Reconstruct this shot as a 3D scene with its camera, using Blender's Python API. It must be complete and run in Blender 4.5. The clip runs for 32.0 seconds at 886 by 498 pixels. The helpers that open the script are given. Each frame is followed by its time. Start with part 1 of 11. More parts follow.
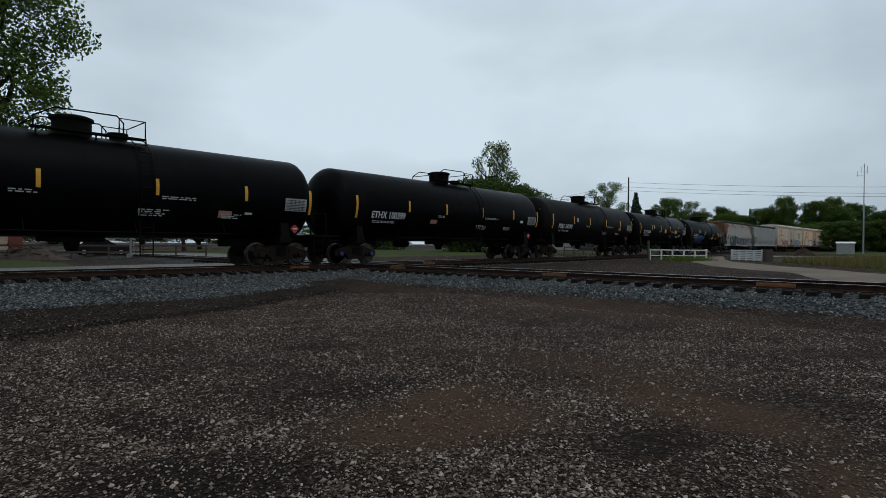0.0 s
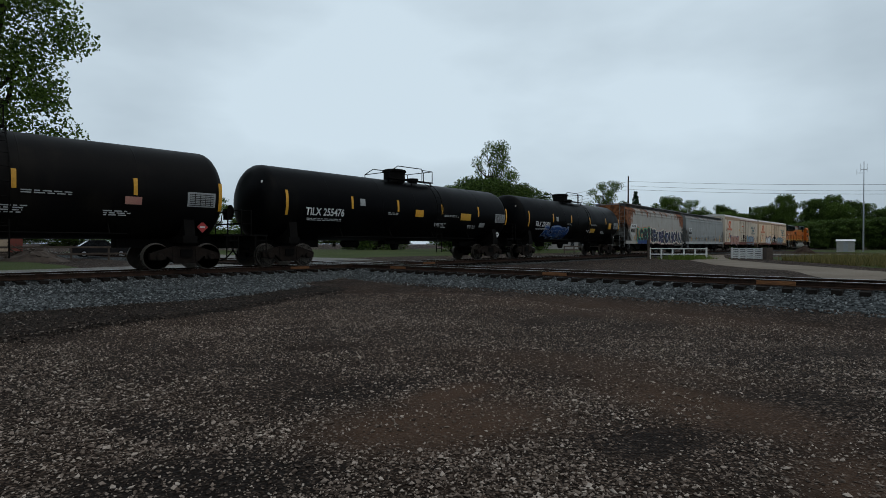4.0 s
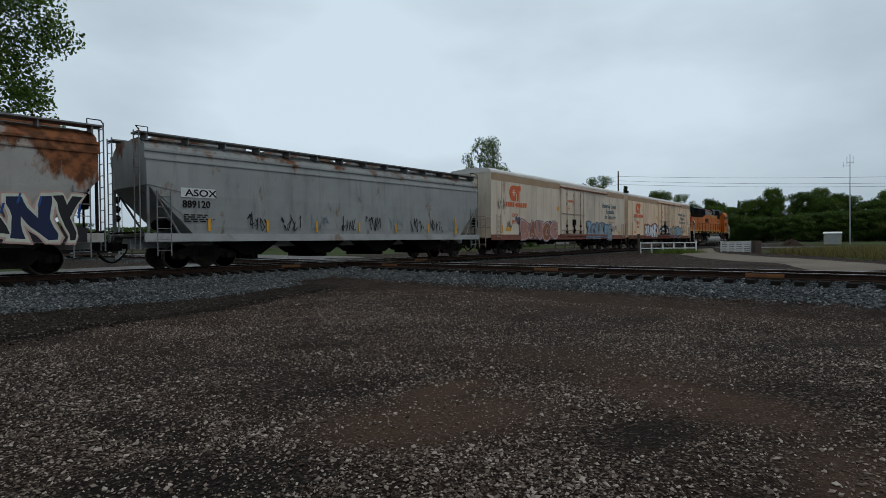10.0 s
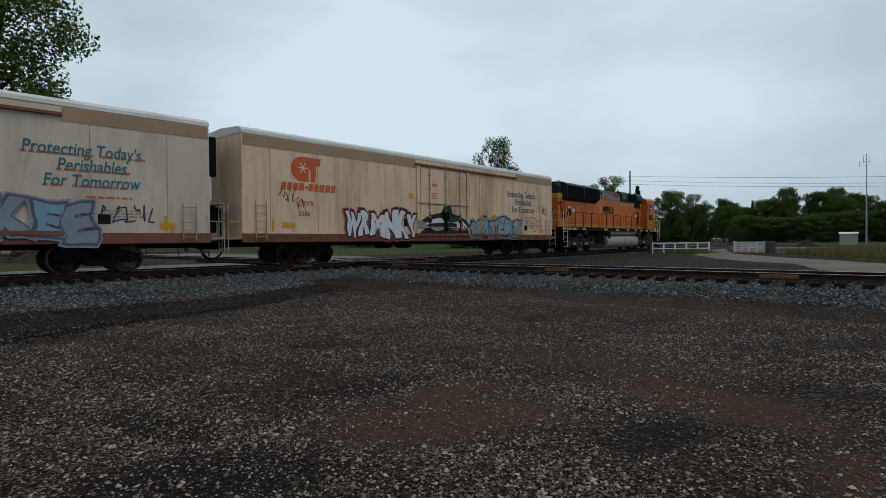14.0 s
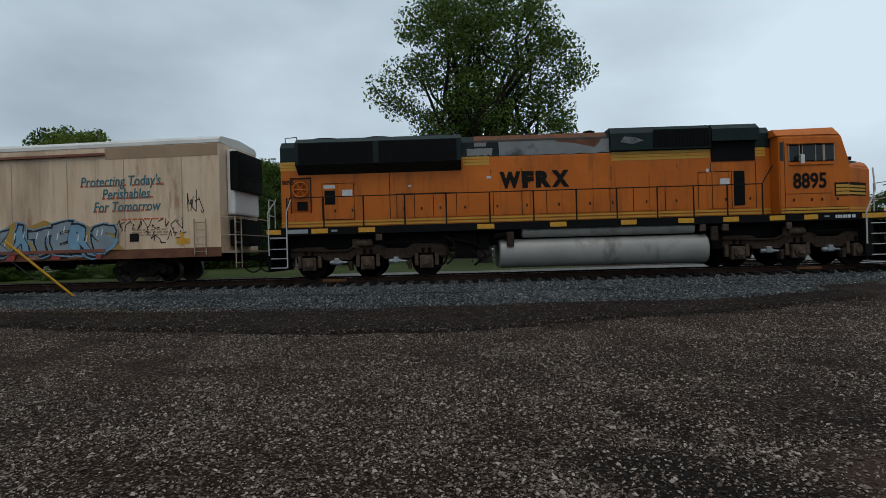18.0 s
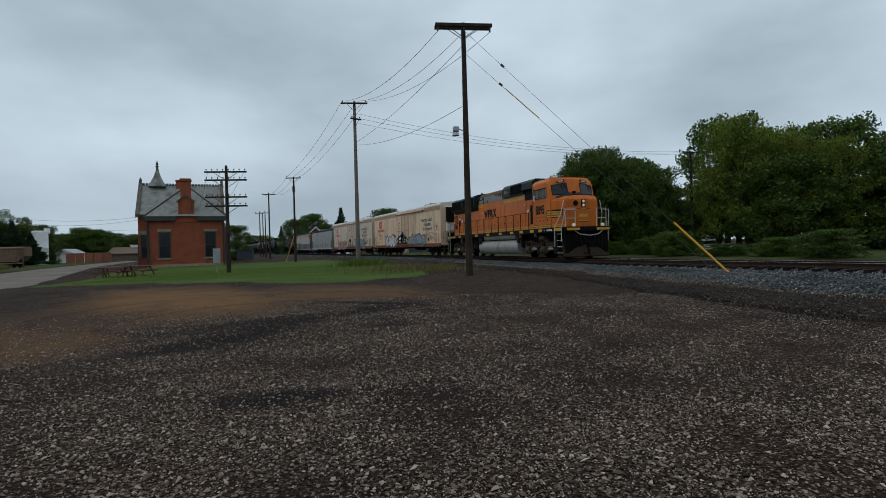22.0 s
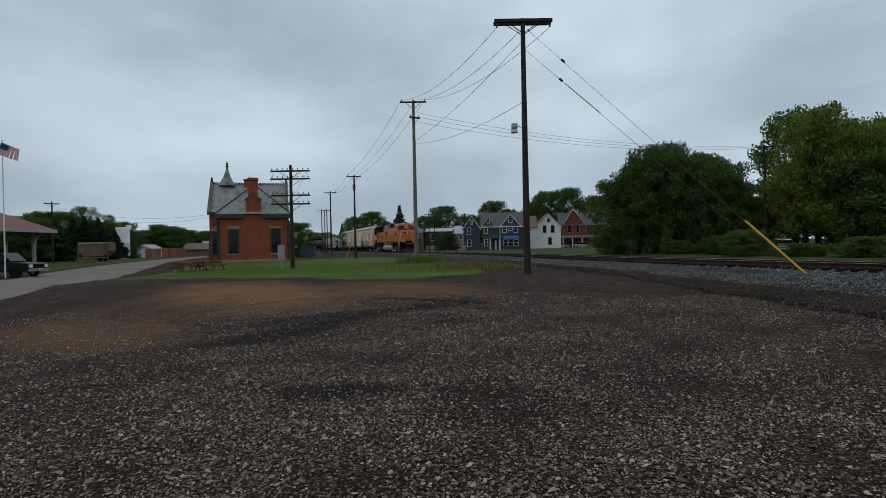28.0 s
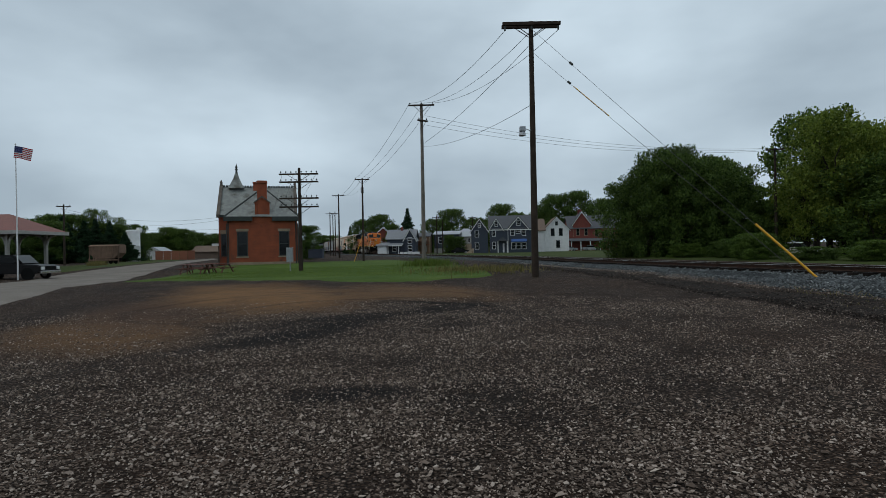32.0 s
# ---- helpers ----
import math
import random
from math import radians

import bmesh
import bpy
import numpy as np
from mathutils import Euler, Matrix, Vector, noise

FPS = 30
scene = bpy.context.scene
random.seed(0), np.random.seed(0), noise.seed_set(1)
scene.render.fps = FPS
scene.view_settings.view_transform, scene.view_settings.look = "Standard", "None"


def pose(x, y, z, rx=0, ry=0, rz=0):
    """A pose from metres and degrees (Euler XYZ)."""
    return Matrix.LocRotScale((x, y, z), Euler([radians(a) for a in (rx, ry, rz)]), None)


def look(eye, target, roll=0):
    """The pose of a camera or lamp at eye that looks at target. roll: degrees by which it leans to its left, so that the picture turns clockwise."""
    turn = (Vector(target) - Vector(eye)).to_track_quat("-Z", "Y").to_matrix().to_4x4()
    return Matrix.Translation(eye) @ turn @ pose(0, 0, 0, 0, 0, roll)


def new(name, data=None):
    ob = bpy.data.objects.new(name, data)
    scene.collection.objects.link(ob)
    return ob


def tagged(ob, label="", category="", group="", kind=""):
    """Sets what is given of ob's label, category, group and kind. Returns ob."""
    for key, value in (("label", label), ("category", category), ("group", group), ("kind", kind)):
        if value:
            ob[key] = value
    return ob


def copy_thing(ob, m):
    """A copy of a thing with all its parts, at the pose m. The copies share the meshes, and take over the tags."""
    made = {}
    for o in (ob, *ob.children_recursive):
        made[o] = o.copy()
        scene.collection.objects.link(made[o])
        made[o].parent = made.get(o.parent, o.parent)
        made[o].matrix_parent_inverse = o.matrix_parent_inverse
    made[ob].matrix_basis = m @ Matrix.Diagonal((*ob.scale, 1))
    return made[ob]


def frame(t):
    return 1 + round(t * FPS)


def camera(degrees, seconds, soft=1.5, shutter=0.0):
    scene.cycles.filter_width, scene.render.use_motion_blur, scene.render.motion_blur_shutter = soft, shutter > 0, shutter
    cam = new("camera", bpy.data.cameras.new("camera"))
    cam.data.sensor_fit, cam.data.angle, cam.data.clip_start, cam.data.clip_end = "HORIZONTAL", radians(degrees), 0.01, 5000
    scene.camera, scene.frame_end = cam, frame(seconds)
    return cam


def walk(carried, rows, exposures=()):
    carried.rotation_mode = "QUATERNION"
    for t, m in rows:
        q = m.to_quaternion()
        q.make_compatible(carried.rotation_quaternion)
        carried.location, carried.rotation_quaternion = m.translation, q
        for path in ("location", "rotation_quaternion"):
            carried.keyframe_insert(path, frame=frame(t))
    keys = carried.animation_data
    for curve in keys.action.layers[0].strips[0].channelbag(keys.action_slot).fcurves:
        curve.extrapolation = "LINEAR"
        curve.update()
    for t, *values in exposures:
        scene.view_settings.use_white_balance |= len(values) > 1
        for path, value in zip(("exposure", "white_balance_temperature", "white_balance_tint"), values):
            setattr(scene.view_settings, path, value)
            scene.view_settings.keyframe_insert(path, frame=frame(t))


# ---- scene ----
cam = camera(78.22, 32.0, soft=0.8)
EYE = 1.6
# seconds, yaw, pitch, roll of a camera that turns on the spot
PATH = [
    (0, 0.02, -0.49, -0.37), (0.5, 0.12, -0.56, -0.44), (1, 0.09, -0.41, -0.25), (1.5, 0.08, -0.34, -0.21), (2, 0.04, -0.27, -0.1), (2.5, 0.02, -0.32, -0.05),
    (4.5, 0.02, -0.57, -0.08), (5, -0.23, -0.61, 0.14), (5.5, -0.79, -0.59, 0.52), (6, -0.96, -0.58, 0.68), (6.5, -0.97, -0.59, 0.74), (7, -1.11, -0.49, 0.73),
    (7.5, -1.11, -0.45, 0.73), (8, -1.04, -0.42, 0.66), (8.5, -1.04, -0.46, 0.81), (9, -1.02, -0.63, 0.75), (9.5, -0.91, -0.83, 0.57), (10, -0.88, -0.87, 0.56),
    (10.5, -0.82, -0.79, 0.52), (11, -0.69, -0.76, 0.48), (11.5, -0.66, -0.81, 0.62), (12, -0.51, -1.05, 0.51), (12.5, -0.46, -1, 0.56), (13, -0.24, -0.87, 0.52),
    (13.5, -0.02, -0.85, 0.55), (15.5, 6.09, -0.76, 0.78), (16, 12.14, -0.56, 1.45), (16.5, 20.15, -0.39, 1.81), (17, 24.18, -0.27, 1.2), (17.5, 35.47, 0.08, 1.29),
    (18, 48.58, 0.14, 1.59), (18.5, 59.6, -0.24, 1.1), (19, 72.12, -0.62, 0.78), (19.5, 82.0, -1.24, 0.69), (20, 90.0, -0.85, 0.67), (20.5, 96.8, -0.88, 0.16),
    (21, 101.3, -1.45, 0.55), (21.5, 108.8, -0.78, 1.38), (22, 110.34, -0.27, 1.51), (22.5, 110.58, -0.24, 1.07), (23, 112.25, -0.24, 0.9), (23.5, 113.37, -0.33, 0.81),
    (24, 113.39, -0.25, 0.8), (24.5, 113.42, -0.37, 0.71), (26.5, 113.58, -0.58, 1.26), (27, 113.63, -0.52, 1.32), (27.5, 114.8, -0.42, 1.21), (28, 116.37, -0.37, 1.14),
    (28.5, 116.22, -0.29, 1.24), (29, 116.25, -0.15, 1.08), (29.5, 117, -0.03, 0.73), (30, 117.23, 0.04, 0.85), (30.5, 117.19, -0.06, 0.88), (31, 117.15, -0.06, 0.91),
    (31.5, 117.17, -0.02, 0.92), (32, 117.19, -0.05, 1.05)]
walk(cam, [(t, pose(0, 0, EYE, 90 + p, r, y)) for t, y, p, r in PATH], [(0, -0.1), (13, -0.06), (16, -0.02), (18, 0.0), (20, 0.1), (22, 0.06), (32, 0.08)])

# ---- plan of the tracks ----
RAIL = 0.68
# heading of the main line (degrees from north) by distance along it
TURNS = [(-140, 45), (-90, 45), (-62, 45.7), (-54, 48), (-46, 52), (-38, 54), (-30, 50.2), (-25, 45.8), (-20, 45.2), (-5, 43.6), (5, 42), (20, 40.8), (40, 38), (60, 38.9), (90, 40), (130, 43.8), (200, 44.6), (260, 44.5)]
STEP = 0.5
ALONG = np.arange(-420, 420, STEP)
_h = np.radians(np.interp(ALONG, *zip(*TURNS)))
_x, _y = np.cumsum(np.sin(_h)) * STEP, np.cumsum(np.cos(_h)) * STEP
_i = int(420 / STEP)
SIDE_X, SIDE_Y = _x - _x[_i] - 11.28, _y - _y[_i] + 16.46
MAIN_X, MAIN_Y = SIDE_X - 1.5 * np.cos(_h), SIDE_Y + 1.5 * np.sin(_h)


def main_at(s, off=0.0):
    """The main line's centre at s metres along it, off metres to the right of its heading, and the heading."""
    h = np.interp(s, ALONG, _h)
    return np.interp(s, ALONG, MAIN_X) + off * np.cos(h), np.interp(s, ALONG, MAIN_Y) - off * np.sin(h), math.degrees(h)


CROSS_DIR = Vector((0.763, -0.646))
CROSS_P = Vector((2.0, 21.05))


def cross_at(s, off=0.0):
    """The crossing line's centre, s metres to the south-east of its mark."""
    return CROSS_P.x + s * CROSS_DIR.x + off * CROSS_DIR.y, CROSS_P.y + s * CROSS_DIR.y - off * CROSS_DIR.x, math.degrees(math.atan2(CROSS_DIR.x, CROSS_DIR.y))


# the engine's front end along the main line by time
RUN = [(0, 191.6), (2.5, 167.2), (4.5, 147.2), (6, 132.2), (8, 112.3), (9, 102.3), (10, 92.2), (12, 72.0), (13, 61.7), (16, 31.3), (17, 20.8), (18, 10.5), (19, 0.1), (20, -10.1), (21, -19.6), (22, -29.6), (23, -41.0), (24, -53.0), (25, -64.1), (26, -75), (27, -85.3), (28, -95), (29, -104.5), (30, -114), (31, -122.8), (32, -131.4)]

# ---- light: an overcast sky ----
world = bpy.data.worlds.new("sky")
scene.world = world
world.use_nodes = True
wn = world.node_tree.nodes
wl = world.node_tree.links
wn.clear()
w_out, w_bg = wn.new("ShaderNodeOutputWorld"), wn.new("ShaderNodeBackground")
w_sky, w_tc = wn.new("ShaderNodeTexSky"), wn.new("ShaderNodeTexCoord")
w_sky.sky_type, w_sky.sun_disc, w_sky.sun_elevation, w_sky.sun_rotation = "NISHITA", False, radians(60), radians(133)
w_map = wn.new("ShaderNodeMapping")
w_map.inputs["Scale"].default_value = (1.0, 1.0, 2.4)
w_n1, w_n2 = wn.new("ShaderNodeTexNoise"), wn.new("ShaderNodeTexNoise")
w_n1.inputs["Scale"].default_value, w_n1.inputs["Detail"].default_value, w_n1.inputs["Roughness"].default_value = 1.7, 5.0, 0.48
w_n2.inputs["Scale"].default_value, w_n2.inputs["Detail"].default_value = 0.55, 2.0
w_add = wn.new("ShaderNodeMath")
w_add.operation = "ADD"
w_r = wn.new("ShaderNodeValToRGB")
w_r.color_ramp.elements[0].position, w_r.color_ramp.elements[0].color = 0.78, (0.335, 0.415, 0.485, 1)
w_r.color_ramp.elements[1].position, w_r.color_ramp.elements[1].color = 1.24, (0.675, 0.805, 0.90, 1)
w_half = wn.new("ShaderNodeMath")
w_half.operation, w_half.inputs[1].default_value = "MULTIPLY", 0.5
w_mix = wn.new("ShaderNodeMix")
w_mix.data_type = "RGBA"
w_mix.inputs[0].default_value = 0.97
w_dim = wn.new("ShaderNodeVectorMath")
w_dim.operation = "SCALE"
w_dim.inputs["Scale"].default_value = 0.1
wl.new(w_tc.outputs["Generated"], w_map.inputs["Vector"])
wl.new(w_map.outputs[0], w_n1.inputs["Vector"])
wl.new(w_map.outputs[0], w_n2.inputs["Vector"])
wl.new(w_n1.outputs["Fac"], w_add.inputs[0])
wl.new(w_n2.outputs["Fac"], w_add.inputs[1])
wl.new(w_add.outputs[0], w_r.inputs[0])
w_r.color_ramp.elements[0].position, w_r.color_ramp.elements[1].position = 0.41, 0.625
wl.new(w_add.outputs[0], w_half.inputs[0])
# the cloud cover is thinnest over the main track
THIN = Vector((-0.62, 0.60, 0.50)).normalized()
SUNWARD = Vector((0.36, -0.34, 0.87)).normalized()
w_dot, w_lift = wn.new("ShaderNodeVectorMath"), wn.new("ShaderNodeMath")
w_dot.operation, w_dot.inputs[1].default_value = "DOT_PRODUCT", THIN
wl.new(w_tc.outputs["Generated"], w_dot.inputs[0])
w_lift.operation, w_lift.inputs[1].default_value = "MULTIPLY_ADD", 0.095
wl.new(w_dot.outputs["Value"], w_lift.inputs[0])
w_base = wn.new("ShaderNodeMath")
w_base.operation, w_base.inputs[1].default_value = "SUBTRACT", 0.026
wl.new(w_half.outputs[0], w_base.inputs[0])
wl.new(w_base.outputs[0], w_lift.inputs[2])
wl.new(w_lift.outputs[0], w_r.inputs[0])
wl.new(w_sky.outputs[0], w_dim.inputs[0])
wl.new(w_dim.outputs[0], w_mix.inputs[6])
wl.new(w_r.outputs[0], w_mix.inputs[7])
wl.new(w_mix.outputs[2], w_bg.inputs["Color"])
w_bg.inputs["Strength"].default_value = 1.0
wl.new(w_bg.outputs[0], w_out.inputs["Surface"])
sun = new("sun", bpy.data.lights.new("sun", "SUN"))
sun.data.energy, sun.data.angle, sun.data.color = 0.75, radians(45), (1.0, 0.97, 0.92)
sun.matrix_world = look(SUNWARD * 60, (0, 0, 0))

# ---- materials ----
def surf(name, base, vary=None, scale=3.0, rough=0.6, metal=0.0, bump=0.0, fine=40.0, stain=None, stain_amount=0.0, stain_scale=0.6, object_space=True, streak=1.0, rnd=0.0, spec=0.4):
    """A painted, mineral or metal surface: a base colour that varies at two scales, stains in long runs, fine relief."""
    m = bpy.data.materials.new(name)
    m.use_nodes = True
    n, l = m.node_tree.nodes, m.node_tree.links
    b = n["Principled BSDF"]
    tc, mp = n.new("ShaderNodeTexCoord"), n.new("ShaderNodeMapping")
    l.new(tc.outputs["Object" if object_space else "Generated"], mp.inputs["Vector"])
    n1, n2 = n.new("ShaderNodeTexNoise"), n.new("ShaderNodeTexNoise")
    n1.inputs["Scale"].default_value, n1.inputs["Detail"].default_value = scale, 5
    n2.inputs["Scale"].default_value, n2.inputs["Detail"].default_value = fine, 3
    l.new(mp.outputs[0], n1.inputs["Vector"])
    l.new(mp.outputs[0], n2.inputs["Vector"])
    av = n.new("ShaderNodeMath")
    av.operation = "MULTIPLY_ADD"
    av.inputs[1].default_value = 0.45
    l.new(n2.outputs["Fac"], av.inputs[0])
    hf = n.new("ShaderNodeMath")
    hf.operation, hf.inputs[1].default_value = "MULTIPLY", 0.6
    l.new(n1.outputs["Fac"], hf.inputs[0])
    l.new(hf.outputs[0], av.inputs[2])
    ramp = n.new("ShaderNodeValToRGB")
    ramp.color_ramp.elements[0].position, ramp.color_ramp.elements[1].position = 0.38, 0.68
    vary = vary or [c * 0.78 for c in base]
    ramp.color_ramp.elements[0].color, ramp.color_ramp.elements[1].color = (*vary, 1), (*base, 1)
    l.new(av.outputs[0], ramp.inputs[0])
    col = ramp.outputs[0]
    if stain:
        sm, sn, sr, mx = n.new("ShaderNodeMapping"), n.new("ShaderNodeTexNoise"), n.new("ShaderNodeMapRange"), n.new("ShaderNodeMix")
        sm.inputs["Scale"].default_value = (1, 1, 1 / streak)
        l.new(tc.outputs["Object"], sm.inputs["Vector"])
        l.new(sm.outputs[0], sn.inputs["Vector"])
        sn.inputs["Scale"].default_value, sn.inputs["Detail"].default_value, sn.inputs["Roughness"].default_value = stain_scale, 8, 0.62
        sr.inputs["From Min"].default_value, sr.inputs["From Max"].default_value = 0.66 - 0.3 * stain_amount, 0.80 - 0.3 * stain_amount
        l.new(sn.outputs["Fac"], sr.inputs["Value"])
        mx.data_type = "RGBA"
        mx.inputs[7].default_value = (*stain, 1)
        l.new(sr.outputs["Result"], mx.inputs[0])
        l.new(col, mx.inputs[6])
        col = mx.outputs[2]
    if rnd:
        oi, rr, hs = n.new("ShaderNodeObjectInfo"), n.new("ShaderNodeMapRange"), n.new("ShaderNodeHueSaturation")
        rr.inputs["To Min"].default_value, rr.inputs["To Max"].default_value = 1 - rnd, 1 + rnd
        l.new(oi.outputs["Random"], rr.inputs["Value"])
        l.new(rr.outputs["Result"], hs.inputs["Value"])
        l.new(col, hs.inputs["Color"])
        col = hs.outputs["Color"]
    l.new(col, b.inputs["Base Color"])
    b.inputs["Metallic"].default_value = metal
    b.inputs["Specular IOR Level"].default_value = spec
    rg = n.new("ShaderNodeMapRange")
    rg.inputs["To Min"].default_value, rg.inputs["To Max"].default_value = max(0.05, rough - 0.12), min(1, rough + 0.12)
    l.new(n1.outputs["Fac"], rg.inputs["Value"])
    l.new(rg.outputs["Result"], b.inputs["Roughness"])
    if bump:
        bp = n.new("ShaderNodeBump")
        bp.inputs["Strength"].default_value, bp.inputs["Distance"].default_value = 0.6, bump
        l.new(av.outputs[0], bp.inputs["Height"])
        l.new(bp.outputs[0], b.inputs["Normal"])
    return m


def foliage(name, dark, light, rnd=0.25):
    """Leaves: each leaf of a crown gets its own green."""
    m = bpy.data.materials.new(name)
    m.use_nodes = True
    n, l = m.node_tree.nodes, m.node_tree.links
    b = n["Principled BSDF"]
    geo, ramp = n.new("ShaderNodeNewGeometry"), n.new("ShaderNodeValToRGB")
    ramp.color_ramp.elements[0].color, ramp.color_ramp.elements[1].color = (*dark, 1), (*light, 1)
    l.new(geo.outputs["Random Per Island"], ramp.inputs[0])
    l.new(ramp.outputs[0], b.inputs["Base Color"])
    b.inputs["Roughness"].default_value = 0.55
    b.inputs["Specular IOR Level"].default_value = 0.15
    t = n.new("ShaderNodeBsdfTranslucent")
    mx = n.new("ShaderNodeMixShader")
    mx.inputs[0].default_value = 0.42
    l.new(ramp.outputs[0], t.inputs["Color"])
    l.new(b.outputs[0], mx.inputs[1])
    l.new(t.outputs[0], mx.inputs[2])
    l.new(mx.outputs[0], n["Material Output"].inputs["Surface"])
    return m


def glow(name, colour, strength):
    m = bpy.data.materials.new(name)
    m.use_nodes = True
    b = m.node_tree.nodes["Principled BSDF"]
    b.inputs["Base Color"].default_value = (*colour, 1)
    b.inputs["Emission Color"].default_value, b.inputs["Emission Strength"].default_value = (*colour, 1), strength
    return m


M_BLACK = surf("tank_black", (0.0030, 0.0030, 0.0034), (0.0018, 0.0018, 0.0021), 1.2, 0.42, stain=(0.006, 0.0054, 0.0048), stain_amount=0.3, streak=3, spec=0.04)
M_DKBROWN = surf("tank_charcoal", (0.0070, 0.0062, 0.0060), (0.004, 0.0036, 0.0035), 1.2, 0.5, stain=(0.012, 0.010, 0.008), stain_amount=0.35, streak=3, spec=0.05)
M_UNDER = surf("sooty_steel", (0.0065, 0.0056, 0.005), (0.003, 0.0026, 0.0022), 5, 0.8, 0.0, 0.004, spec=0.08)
M_TRUCKDARK = surf("truck_soot_and_shade", (0.020, 0.014, 0.011), (0.0075, 0.0055, 0.0045), 6, 0.85, 0.0, 0.004, spec=0.1)
M_TRUCK = surf("truck_rust", (0.062, 0.040, 0.028), (0.020, 0.0135, 0.010), 6, 0.85, 0.0, 0.004, spec=0.12)
# lighter copy of the truck rust: light on the outer castings, put into colour
M_TRUCKLIT = surf("truck_rust_lit", (0.115, 0.078, 0.055), (0.045, 0.030, 0.022), 7, 0.8, 0.0, 0.004, spec=0.15)
M_WHEEL = surf("wheel_steel", (0.009, 0.0068, 0.0058), (0.0045, 0.0036, 0.003), 5, 0.7, 0.0, spec=0.15)
M_TREAD = surf("wheel_tread", (0.12, 0.10, 0.085), (0.06, 0.05, 0.04), 8, 0.4, 0.7)
M_YELLOW = surf("reflector_yellow", (0.68, 0.34, 0.025), (0.5, 0.24, 0.02), 8, 0.45)
M_WHITE = surf("stencil_white", (0.66, 0.67, 0.66), (0.5, 0.5, 0.5), 10, 0.6)
M_GREYPANEL = surf("panel_grey", (0.36, 0.37, 0.37), (0.2, 0.2, 0.2), 22, 0.6, fine=60)
M_RED = surf("placard_red", (0.45, 0.04, 0.035), (0.33, 0.03, 0.03), 10, 0.5)
def rusty_paint(name, base, vary, rust, half, top):
    """Pale paint that rusts through from the car's ends and from its top edge."""
    m = surf(name, base, vary, 0.9, 0.65, spec=0.2)
    n, l = m.node_tree.nodes, m.node_tree.links
    b = n["Principled BSDF"]
    old = b.inputs["Base Color"].links[0].from_socket
    tc, sep, ns, st = n.new("ShaderNodeTexCoord"), n.new("ShaderNodeSeparateXYZ"), n.new("ShaderNodeTexNoise"), n.new("ShaderNodeMapping")
    st.inputs["Scale"].default_value = (1, 1, 0.45)
    l.new(tc.outputs["Object"], sep.inputs[0])
    l.new(tc.outputs["Object"], st.inputs["Vector"])
    l.new(st.outputs[0], ns.inputs["Vector"])
    ns.inputs["Scale"].default_value, ns.inputs["Detail"].default_value, ns.inputs["Roughness"].default_value = 1.3, 9, 0.66

    def sums(kind, a, c, add=None):
        x = n.new("ShaderNodeMath")
        x.operation = kind
        for i, v in enumerate((a, c, add)):
            if v is None:
                continue
            if isinstance(v, (int, float)):
                x.inputs[i].default_value = v
            else:
                l.new(v, x.inputs[i])
        return x.outputs[0]

    def span(v, a, c, top_):
        x = n.new("ShaderNodeMapRange")
        x.inputs["From Min"].default_value, x.inputs["From Max"].default_value, x.inputs["To Max"].default_value = a, c, top_
        l.new(v, x.inputs["Value"])
        return x.outputs["Result"]

    ends = span(sums("ABSOLUTE", sep.outputs["X"], 0), half - 2.6, half - 0.5, 0.30)
    high = span(sep.outputs["Z"], top - 0.55, top, 0.13)
    upper = span(sep.outputs["Z"], 2.0, 3.2, 1.0)
    mask = span(sums("ADD", ns.outputs["Fac"], sums("ADD", sums("MULTIPLY", ends, upper), high)), 0.60, 0.70, 1.0)
    mx = n.new("ShaderNodeMix")
    mx.data_type = "RGBA"
    l.new(mask, mx.inputs[0])
    l.new(old, mx.inputs[6])
    rr = n.new("ShaderNodeValToRGB")
    rr.color_ramp.elements[0].color, rr.color_ramp.elements[1].color = (*[c * 0.5 for c in rust], 1), (*[c * 1.35 for c in rust], 1)
    rr.color_ramp.elements[0].position, rr.color_ramp.elements[1].position = 0.4, 0.62
    n3 = n.new("ShaderNodeTexNoise")
    n3.inputs["Scale"].default_value, n3.inputs["Detail"].default_value = 4.0, 5
    l.new(tc.outputs["Object"], n3.inputs["Vector"])
    l.new(n3.outputs["Fac"], rr.inputs[0])
    l.new(rr.outputs[0], mx.inputs[7])
    l.new(mx.outputs[2], b.inputs["Base Color"])
    return m


M_HOPPER_A = rusty_paint("hopper_rusty_grey", (0.40, 0.385, 0.355), (0.30, 0.285, 0.26), (0.19, 0.068, 0.026), 9.2, 4.0)
M_HOPPER_B = rusty_paint("hopper_grey", (0.315, 0.325, 0.315), (0.235, 0.243, 0.238), (0.17, 0.075, 0.035), 99.0, 4.35)


